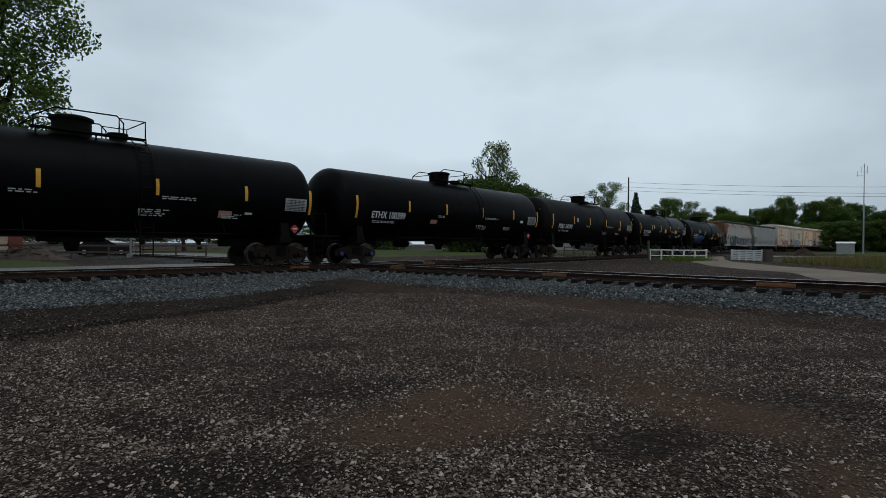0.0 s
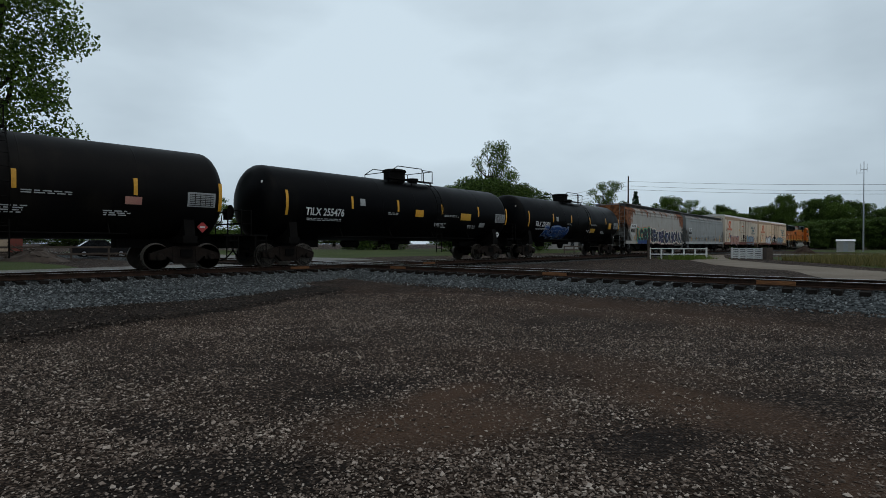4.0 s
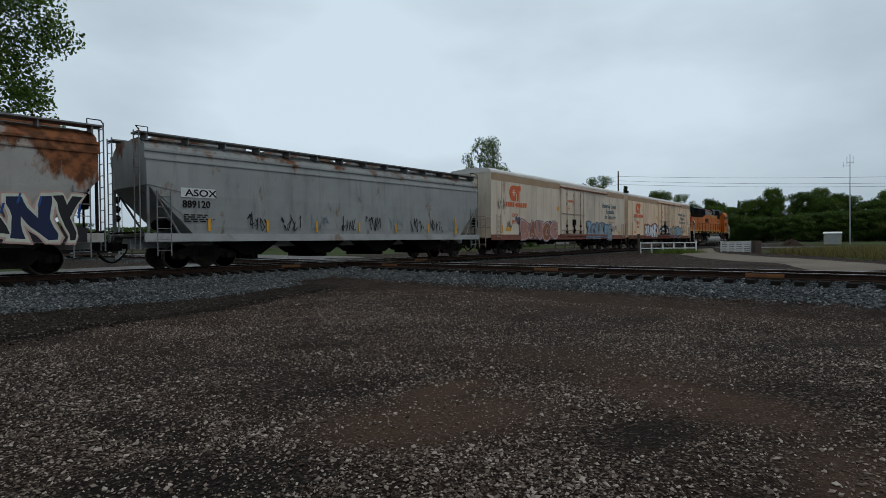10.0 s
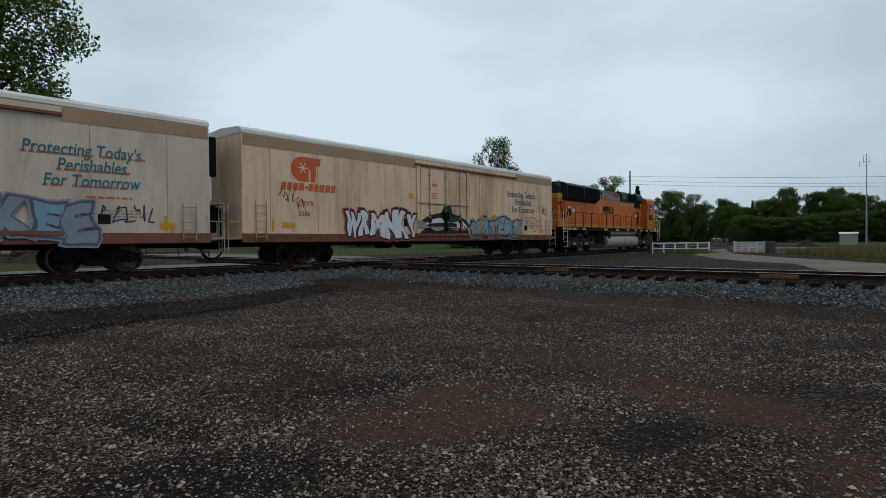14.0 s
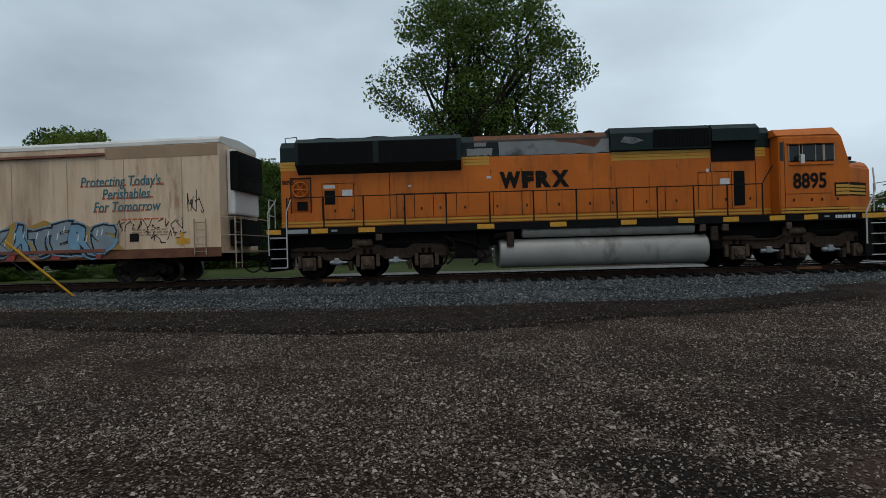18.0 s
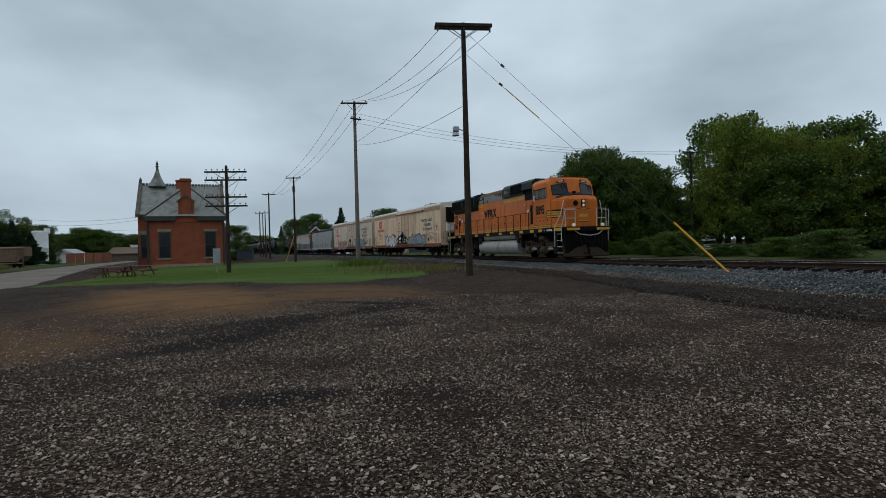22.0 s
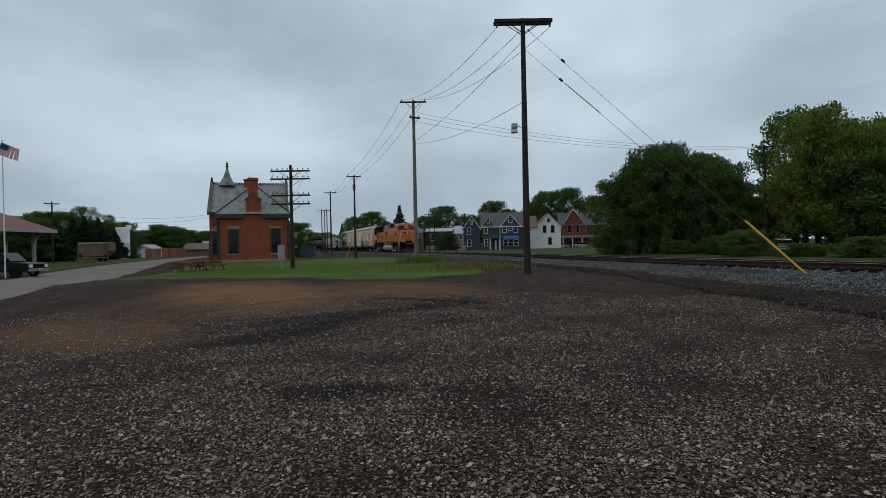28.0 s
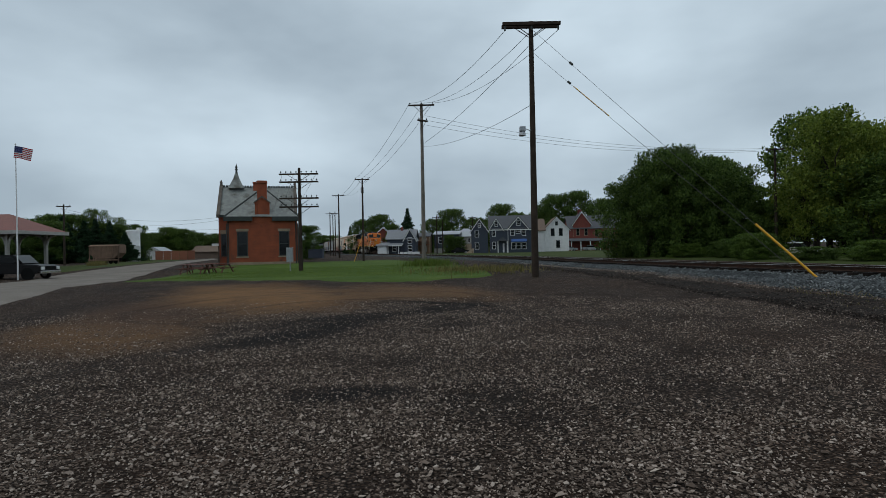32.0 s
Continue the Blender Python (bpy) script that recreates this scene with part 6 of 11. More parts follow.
def engine_truck(parent, x):
    """Three-axle truck: a cast beam stepped over the axle boxes, pedestals, pale brake cylinders, pipes."""
    tr = new("truck")
    tr.parent = parent
    tr.matrix_basis = pose(x, 0, 0)
    for y in (-1.08, 1.08):
        s = 1 if y > 0 else -1
        bm = bmesh.new()
        top = [(-2.95, 0.80), (-2.92, 1.10), (-2.45, 1.16), (-1.65, 1.16), (-1.45, 1.05), (-0.72, 1.05), (-0.5, 1.20), (0.5, 1.20), (0.72, 1.05), (1.45, 1.05), (1.65, 1.22), (2.6, 1.22), (2.95, 1.05), (2.98, 0.72)]
        low = [(2.62, 0.72), (2.55, 0.84), (1.72, 0.84), (1.6, 0.66), (0.62, 0.66), (0.45, 0.84), (-0.45, 0.84), (-0.62, 0.66), (-1.6, 0.66), (-1.72, 0.84), (-2.55, 0.84), (-2.62, 0.74)]
        prism(bm, top + low, y - 0.09, y + 0.09)
        bmesh.ops.bevel(bm, geom=bm.edges[:], offset=0.018, segments=1, affect="EDGES")
        part("side_frame", bm, M_TRUCK, tr, "rusty brown cast side frame")
        for ax in (-2.15, 0.0, 2.15):
            bm = bmesh.new()
            yo = y + s * 0.05
            bevel_box(bm, ax - 0.25, ax + 0.25, min(yo - 0.13, yo + 0.13), max(yo - 0.13, yo + 0.13), 0.30, 0.78, 0.05)
            for q in (-1, 1):
                bevel_box(bm, ax + q * 0.37 - 0.07, ax + q * 0.37 + 0.07, y - 0.08, y + 0.08, 0.40, 0.86, 0.02)
            lathe(bm, [(y + s * 0.32, 0.0), (y + s * 0.32, 0.09), (y + s * 0.30, 0.115), (y + s * 0.27, 0.12), (y + s * 0.26, 0.18), (y + s * 0.16, 0.19)], "y", 16, 0, (ax, 0, 0.54))
            for q in range(4):
                a = math.pi / 4 + math.pi / 2 * q
                tube(bm, (ax + 0.155 * math.cos(a), y + s * 0.25, 0.54 + 0.155 * math.sin(a)), (ax + 0.155 * math.cos(a), y + s * 0.29, 0.54 + 0.155 * math.sin(a)), 0.022, 0.022, 6)
            part("journal_box", bm, M_TRUCKLIT, tr, "brown axle box with a bolted cap, in a lit tone")
            bm = bmesh.new()
            for q in (-1, 1):
                lathe(bm, [(0.80, 0.06), (0.84, 0.075), (0.88, 0.06), (0.92, 0.075), (0.96, 0.06), (1.0, 0.075), (1.04, 0.06)], "z", 10, 0, (ax + q * 0.12, y + s * 0.06, 0))
            part("spring_group", bm, M_UNDER, tr)
        for ax in (-1.08, 1.08):
            bm = bmesh.new()
            lathe(bm, [(ax - 0.30, 0.05), (ax - 0.26, 0.085), (ax + 0.12, 0.085), (ax + 0.16, 0.05), (ax + 0.34, 0.03)], "x", 12, 0, (0, y + s * 0.16, 0.58))
            bevel_box(bm, ax - 0.12, ax + 0.06, y + s * 0.16 - 0.1, y + s * 0.16 + 0.1, 0.52, 0.74, 0.02)
            part("brake_cylinder", bm, M_GALV, tr, "pale brake cylinder")
            bm = bmesh.new()
            rod(bm, [(ax + 0.3, y + s * 0.14, 0.60), (ax + 0.42, y + s * 0.12, 0.36), (ax + 0.50, y + s * 0.02, 0.3)], 0.03)
            bevel_box(bm, ax + 0.40, ax + 0.52, y - 0.2, y + 0.1, 0.28, 0.62, 0.02)
            part("brake_hanger", bm, M_TRUCK, tr)
        for pts, r in (([(-2.8, y + s * 0.14, 1.02), (-1.5, y + s * 0.14, 0.98), (-0.7, y + s * 0.14, 0.97), (-0.5, y + s * 0.14, 1.12)], 0.02), ([(0.5, y + s * 0.14, 1.24), (1.6, y + s * 0.14, 1.26), (2.9, y + s * 0.14, 1.24)], 0.022), ([(2.75, y + s * 0.2, 1.42), (2.95, y + s * 0.2, 1.0), (2.8, y + s * 0.2, 0.45), (2.5, y + s * 0.16, 0.28)], 0.028)):
            bm = bmesh.new()
            rod(bm, pts, r)
            part("brake_pipe", bm, M_TRUCKDARK, tr)
        bm = bmesh.new()
        lathe(bm, [(-0.36, 0.09), (-0.3, 0.14), (0.2, 0.14), (0.26, 0.09)], "x", 12, 0, (0.1 - 0.15, y + s * 0.12, 1.27))
        bevel_box(bm, -0.55, -0.28, y - 0.05, y + s * 0.2 + 0.05, 1.1, 1.42, 0.03)
        part("damper", bm, M_TRUCKLIT, tr)
    bm = bmesh.new()
    box(bm, -2.7, 2.7, -0.9, 0.9, 0.6, 1.1)
    part("truck_frame", bm, M_UNDER, tr)
    for ax in (-2.15, 0.0, 2.15):
        for y in (-0.755, 0.755):
            w = new("wheel", ENGINE_WHEEL)
            w.parent = tr
            w.matrix_basis = pose(ax, y, 0.53, 0, 0, 0 if y < 0 else 180) @ Matrix.Diagonal((1.15, 1, 1.15, 1))
        bm = bmesh.new()
        tube(bm, (ax, -0.85, 0.53), (ax, 0.85, 0.53), 0.11)
        part("axle", bm, M_UNDER, tr)


def hull(points, bevel=0.0):
    """The solid spanned by a few corner points, its edges rounded off."""
    bm = bmesh.new()
    vs = [bm.verts.new(p) for p in points]
    got = bmesh.ops.convex_hull(bm, input=vs)
    bmesh.ops.delete(bm, geom=[g for g in got["geom_interior"] if isinstance(g, bmesh.types.BMVert)], context="VERTS")
    bmesh.ops.dissolve_limit(bm, angle_limit=radians(3), verts=bm.verts[:], edges=bm.edges[:])
    if bevel:
        bmesh.ops.bevel(bm, geom=bm.edges[:], offset=bevel, segments=2, affect="EDGES")
    bmesh.ops.recalc_face_normals(bm, faces=bm.faces)
    return bm


def both(points):
    """Points and their mirror images across the engine's middle."""
    return [(x, s * y, z) for x, y, z in points for s in (-1, 1)]


def inset(corners, u0, u1, v0, v1, lift, t=0.012):
    """A thin plate on a flat or nearly flat four-cornered face: corners bottom left, bottom right, top right, top left."""
    a, b, c, d = (Vector(p) for p in corners)
    nrm = (b - a).cross(d - a).normalized()
    def at(u, v):
        return a.lerp(b, u).lerp(d.lerp(c, u), v)
    bm = bmesh.new()
    base = [at(u, v) + nrm * lift for u, v in ((u0, v0), (u1, v0), (u1, v1), (u0, v1))]
    low, high = [bm.verts.new(p) for p in base], [bm.verts.new(p + nrm * t) for p in base]
    bm.faces.new(high)
    bm.faces.new(low[::-1])
    for i in range(4):
        j = (i + 1) % 4
        bm.faces.new((low[i], low[j], high[j], high[i]))
    return bm


def engine_front(lo):
    """The wide-nosed cab, its windscreens, the front steps, rails and the snow plough."""
    cab = part("cab", hull(both([(7.52, 1.5, 1.87), (7.52, 1.5, 4.60), (7.52, 1.22, 4.88), (9.95, 1.5, 1.87), (9.95, 1.5, 3.70), (9.70, 1.5, 4.58), (9.62, 1.22, 4.90), (10.26, 0.36, 3.70), (9.92, 0.36, 4.84)]), 0.035), M_ORANGE, lo, "orange driver's cab")
    part("cab_roof", hull(both([(7.45, 1.50, 4.63), (7.45, 1.24, 4.90), (9.66, 1.50, 4.63), (9.60, 1.24, 4.93), (7.45, 0.3, 4.95), (9.6, 0.3, 4.96)]), 0.02), M_ORANGE, cab)
    nose = part("nose", hull(both([(9.9, 1.47, 1.87), (9.9, 1.47, 3.52), (10.98, 1.06, 1.87), (10.98, 1.06, 3.46), (10.82, 0.98, 3.70), (11.12, 0.42, 1.87), (11.12, 0.42, 3.46), (10.94, 0.42, 3.74), (10.0, 0.9, 3.66)]), 0.05), M_ORANGE, lo, "orange wide nose")
    part("nose_top", hull(both([(9.98, 1.28, 3.50), (10.2, 0.4, 3.98), (10.68, 0.42, 3.84), (10.72, 0.86, 3.72), (10.05, 1.15, 3.74)]), 0.02), M_GREEN, nose, "dark green anti-glare top of the nose")
    for s in (-1, 1):
        # the two panes of the windscreen stand in a shallow V
        pane = [(9.95, s * 1.5, 3.70), (10.26, s * 0.36, 3.70), (9.92, s * 0.36, 4.84), (9.70, s * 1.5, 4.58)]
        if s > 0:
            pane = [pane[1], pane[0], pane[3], pane[2]]
        u0, u1 = (0.10, 0.95) if s < 0 else (0.05, 0.90)
        gasket = part("windscreen", inset(pane, u0, u1, 0.12, 0.80, 0.0, 0.012), M_DARK, cab, "windscreen pane in a black gasket")
        part("pane", inset(pane, u0 + 0.04, u1 - 0.04, 0.17, 0.76, 0.012, 0.004), M_GLASS, gasket)
        part("number_board", inset(pane, 0.44, 0.86, 0.86, 0.985, 0.0, 0.03) if s < 0 else inset(pane, 0.14, 0.56, 0.86, 0.985, 0.0, 0.03), M_DARK, cab, "dark number board with pale figures")
        for k in range(4):
            f = (0.50 if s < 0 else 0.20) + 0.08 * k
            part("board_figure", inset(pane, f, f + 0.05, 0.885, 0.955, 0.03, 0.004), M_WHITE, cab)
        bm = bmesh.new()
        a, b, c, d = (Vector(p) for p in pane)
        out = (b - a).cross(d - a).normalized() * 0.045
        for u in (0.56, 0.74):
            top, tip = a.lerp(b, u).lerp(d.lerp(c, u), 0.82) + out, a.lerp(b, u + 0.12).lerp(d.lerp(c, u + 0.12), 0.55) + out
            tube(bm, top, tip, 0.014)
            tube(bm, tip.lerp(top, 0.1) + (d - a) * 0.12, tip - (d - a) * 0.16, 0.010)
        part("wiper", bm, M_DARK, cab)
        # nose side with its outlined stripe panel
        side = [(9.9, s * 1.47, 1.87), (10.98, s * 1.06, 1.87), (10.98, s * 1.06, 3.46), (9.9, s * 1.47, 3.52)]
        if s > 0:
            side = [side[1], side[0], side[3], side[2]]
        v = [(z - 1.87) / 1.62 for z in (2.50, 2.56, 2.63, 2.69, 2.75, 2.81, 2.88)]
        e0, e1 = (0.0, 0.80) if s < 0 else (0.20, 1.0)
        part("nose_stripe", inset(side, e0, e1, v[0] - 0.03, v[6] + 0.03, 0.002, 0.004), M_LETTER, nose)
        for k in (0, 2, 4):
            part("nose_stripe", inset(side, e0, e1 - 0.03, v[k], v[k + 1] + 0.01, 0.006, 0.004), M_STRIPE, nose, "yellow nose stripe outlined in black")
        for z0, z1 in ((0.01, 0.045), (0.075, 0.11)):
            part("nose_stripe", inset(side, 0.02, 0.98, z0, z1, 0.002, 0.006), M_STRIPE, nose)
        part("nose_seam", inset(side, 0.015, 0.035, 0.0, 0.98, 0.002, 0.008) if s < 0 else inset(side, 0.965, 0.985, 0.0, 0.98, 0.002, 0.008), M_LETTER, nose)
        y0, y1 = (-1.51, -1.50) if s < 0 else (1.50, 1.51)
        for x0, x1, z0, z1, mt in ((9.42, 9.9, 2.455, 2.925, M_LETTER), (7.55, 9.9, 1.895, 1.955, M_STRIPE), (7.55, 9.9, 2.0, 2.06, M_STRIPE), (7.52, 9.9, 2.07, 2.085, M_LETTER), (7.52, 9.9, 1.965, 1.985, M_LETTER), (7.72, 9.3, 2.56, 2.575, M_TRUCK), (7.70, 7.712, 1.9, 4.5, M_TRUCK)):
            bm = bmesh.new()
            box(bm, x0, x1, y0, y1, z0, z1)
            part("cab_stripe", bm, mt, cab)
        for z0, z1 in ((2.50, 2.57), (2.63, 2.70), (2.76, 2.83)):
            bm = bmesh.new()
            box(bm, 9.47, 9.9, s * 1.5055 - 0.0085, s * 1.5055 + 0.0085, z0, z1 + 0.03)
            part("cab_stripe", bm, M_STRIPE, cab)
        # side windows under a brow, in aluminium frames
        bm = bmesh.new()
        bevel_box(bm, 7.84, 9.44, min(s * 1.495, s * 1.515), max(s * 1.495, s * 1.515), 3.70, 4.30, 0.008)
        wn_ = part("side_window", bm, M_DARK, cab, "row of side windows in a dark frame")
        for x0, x1 in ((7.88, 8.20), (8.34, 8.76), (8.80, 9.02), (9.12, 9.40)):
            bm = bmesh.new()
            box(bm, x0, x1, min(s * 1.515, s * 1.52), max(s * 1.515, s * 1.52), 3.74, 4.26)
            part("pane", bm, M_GLASS, wn_)
        for x0, x1 in ((7.84, 7.87), (8.21, 8.24), (8.31, 8.34), (8.77, 8.80), (9.03, 9.11), (9.41, 9.45)):
            bm = bmesh.new()
            box(bm, x0, x1, min(s * 1.515, s * 1.53), max(s * 1.515, s * 1.53), 3.71, 4.29)
            part("window_bar", bm, M_DIRTYCREAM, wn_)
        bm = bmesh.new()
        box(bm, 7.80, 9.46, min(s * 1.5, s * 1.58), max(s * 1.5, s * 1.58), 4.32, 4.36)
        part("brow", bm, M_ORANGE, wn_)
        bm = bmesh.new()
        box(bm, 7.86, 9.44, min(s * 1.5, s * 1.54), max(s * 1.5, s * 1.54), 3.58, 3.62)
        part("arm_rest", bm, M_ORANGE, wn_)
        bm = bmesh.new()
        bevel_box(bm, 8.14, 8.28, min(s * 1.70, s * 1.74), max(s * 1.70, s * 1.74), 3.60, 3.92, 0.02)
        tube(bm, (8.21, s * 1.72, 3.9), (8.21, s * 1.5, 3.95), 0.015)
        part("mirror", bm, M_WHITE, cab, "white wind deflector mirror")
        bm = bmesh.new()
        box(bm, 7.56, 7.68, min(s * 1.5, s * 1.508), max(s * 1.5, s * 1.508), 3.75, 4.4)
        part("rear_window", bm, M_GLASS, cab)
        for x in (8.0, 8.62, 8.98, 9.52):
            bm = bmesh.new()
            box(bm, x - 0.035, x + 0.035, min(s * 1.5, s * 1.508), max(s * 1.5, s * 1.508), 2.30, 2.40)
            part("lift_hole", bm, M_TRUCK, cab)
    lettering("road_number", "8895", 0.74, M_LETTER, lo, 7.98, -1.512, 2.77, "dark road number", bold=0.022, squeeze=0.80)
    for ch, x0, x1 in (("W", -2.30, -1.53), ("F", -1.47, -1.05), ("R", -0.98, -0.42), ("X", -0.40, 0.24)):
        boxed_letter("reporting_mark", ch, x0, x1, 3.12, 3.74, -1.001, M_LETTER, lo, 0.055)
    # dark gaps round the hood doors, a grime line under them
    for x in (-8.86, -7.68, -6.1, -5.45, -4.75, -3.9, -2.55, -1.5, -0.6, 0.5, 1.7, 2.55, 3.7, 4.9, 5.4, 6.1):
        plates(lo, "door_gap", [(x - 0.011, x + 0.011, 2.16, 3.5 if x < -7 or x > 4.8 else 3.05)], -0.996, M_TRUCKDARK, "", 0.003)
    plates(lo, "door_gap", [(-8.86, -7.68, 3.49, 3.51), (-8.86, -7.68, 2.16, 2.18), (-6.1, -3.9, 3.04, 3.056), (4.9, 6.1, 3.49, 3.51)], -0.996, M_TRUCKDARK, "", 0.003)
    # dark gear that hangs between the rear truck and the tank, and behind the tank
    for x0, x1, z0, z1 in ((-4.0, -3.2, 0.62, 1.5), (-3.15, -2.75, 0.9, 1.5), (5.2, 5.6, 0.7, 1.5)):
        bm = bmesh.new()
        bevel_box(bm, x0, x1, -1.25, 1.25, z0, z1, 0.04)
        part("equipment_box", bm, M_UNDER, lo)
    for pts in ([(-4.4, -1.4, 1.5), (-4.05, -1.42, 1.2), (-3.95, -1.42, 0.75), (-4.3, -1.38, 0.42)], [(-3.4, -1.35, 0.9), (-3.0, -1.4, 0.5), (-2.7, -1.4, 0.75)]):
        bm = bmesh.new()
        rod(bm, pts, 0.035)
        part("hose", bm, M_RUBBER, lo)
    # front face: door with a round window, headlamps, curved stripes
    bm = bmesh.new()
    bevel_box(bm, 11.10, 11.135, -0.74, -0.28, 2.1, 3.5, 0.01)
    door = part("nose_door", bm, M_ORANGE, nose, "orange nose door with a dark round window")
    bm = bmesh.new()
    lathe(bm, [(11.13, 0.15), (11.16, 0.16), (11.165, 0.12), (11.15, 0.0)], "x", 18, 0, (0, -0.52, 3.25))
    part("pane", bm, M_DARK, door)
    bm = bmesh.new()
    bevel_box(bm, 11.11, 11.15, -0.14, 0.14, 3.02, 3.48, 0.03)
    lamp = part("lamp_housing", bm, M_DARK, nose)
    for z in (3.13, 3.36):
        bm = bmesh.new()
        lathe(bm, [(11.15, 0.085), (11.175, 0.08), (11.18, 0.0)], "x", 14, 0, (0, 0, z))
        part("head_lamp", bm, M_LAMP, lamp, "round headlamp")
    for z0, z1, mt in ((2.84, 2.875, M_LETTER), (2.80, 2.84, M_STRIPE), (2.28, 2.32, M_STRIPE), (2.245, 2.28, M_LETTER)):
        bm = bmesh.new()
        n = 12
        for i in range(n):
            a, b = -0.42 + 0.84 * i / n, -0.42 + 0.84 * (i + 1) / n
            q = [0.10 * math.cos(math.pi * c / 1.2) * (1 if z0 > 2.5 else -1) for c in (a, b)]
            prism(bm, [(a, z0 + q[0]), (b, z0 + q[1]), (b, z1 + q[1]), (a, z1 + q[0])], 11.137, 11.142, "yz")
        part("nose_stripe", bm, mt, nose)
    bm = bmesh.new()
    box(bm, 11.142, 11.146, -0.28, 0.28, 2.45, 2.62)
    part("nose_stripe", bm, M_STRIPE, nose)
    # end platform, ditch lamps, anticlimber and plough
    bm = bmesh.new()
    bevel_box(bm, 10.9, 11.62, -1.45, 1.45, 1.62, 1.84, 0.02)
    part("end_sill", bm, M_DARK, lo)
    for y0, y1 in ((-1.40, -0.55), (0.55, 1.40)):
        bm = bmesh.new()
        box(bm, 11.62, 11.63, y0, y1, 1.66, 1.80)
        part("sill_reflector", bm, M_YELLOW, lo)
    for y in (-0.95, 0.95):
        bm = bmesh.new()
        lathe(bm, [(11.60, 0.10), (11.68, 0.09), (11.685, 0.0)], "x", 14, 0, (0, y, 1.96))
        part("ditch_lamp", bm, M_LAMP, lo, "round ditch lamp")
    for s in (-1, 1):
        part("plough", hull([(11.15, s * 0.05, 1.15), (11.35, s * 0.05, 1.1), (11.75, s * 0.05, 0.16), (11.62, s * 0.05, 0.12), (11.1, s * 1.42, 1.1), (11.2, s * 1.42, 1.0), (11.45, s * 1.5, 0.16), (11.35, s * 1.5, 0.12)]), M_TRUCK, lo, "rusty snow plough blade")
        # step well, solid towards the truck
        bm = bmesh.new()
        box(bm, 10.42, 10.46, min(s * 1.0, s * 1.52), max(s * 1.0, s * 1.52), 0.36, 1.86)
        box(bm, 10.46, 10.72, min(s * 1.47, s * 1.51), max(s * 1.47, s * 1.51), 0.30, 1.86)
        box(bm, 10.46, 11.25, min(s * 0.98, s * 1.02), max(s * 0.98, s * 1.02), 0.36, 1.86)
        part("step_well", bm, M_DARK, lo)
        for k in range(4):
            bm = bmesh.new()
            z = 0.34 + k * 0.37
            box(bm, 10.62, 11.28, min(s * 1.08, s * 1.5), max(s * 1.08, s * 1.5), z, z + 0.035)
            part("step", bm, M_DARK, lo)
            bm = bmesh.new()
            box(bm, 10.64, 11.28, min(s * 1.5, s * 1.515), max(s * 1.5, s * 1.515), z + 0.004, z + 0.034)
            part("step_edge", bm, M_RAILWHITE, lo)
        for pts in ([(10.46, s * 1.55, 0.75), (10.46, s * 1.55, 1.85), (10.92, s * 1.38, 2.65), (10.98, s * 1.20, 3.45)], [(11.26, s * 1.55, 1.0), (11.26, s * 1.55, 1.85), (11.5, s * 1.45, 2.65), (11.55, s * 1.42, 2.85), (11.58, s * 0.9, 2.85)]):
            bm = bmesh.new()
            rod(bm, pts, 0.026, 8)
            part("step_rail", bm, M_RAILWHITE, lo, "pale bent step handrail")
        for y in (0.35, 0.6, 0.85):
            bm = bmesh.new()
            rod(bm, [(11.6, s * y, 1.45), (11.75, s * y, 1.25), (11.8, s * (y - 0.08), 0.95), (11.74, s * (y - 0.12), 0.75)], 0.03)
            part("air_hose", bm, M_RUBBER, lo)
    bm = bmesh.new()
    rod(bm, [(11.64, -0.9, 1.62), (11.72, -0.6, 1.42), (11.76, 0.0, 1.34), (11.72, 0.6, 1.42), (11.64, 0.9, 1.62)], 0.03)
    part("jumper_cable", bm, M_GALV, lo)
    # roof fittings of the cab
    bm = bmesh.new()
    rod(bm, [(9.3, -0.5, 4.92), (9.3, -0.5, 5.04), (9.75, -0.5, 5.04), (9.75, -0.5, 4.9)], 0.018)
    part("roof_grab", bm, M_GALV, cab)
    bm = bmesh.new()
    lathe(bm, [(4.90, 0.2), (5.02, 0.18), (5.06, 0.05)], "z", 14, 0, (8.4, 0, 0))
    part("antenna_dome", bm, M_WHITE, cab)
    bm = bmesh.new()
    lathe(bm, [(3.86, 0.10), (3.98, 0.12), (4.0, 0.02)], "z", 12, 0, (10.72, -0.35, 0))
    part("bell", bm, M_DARK, nose)


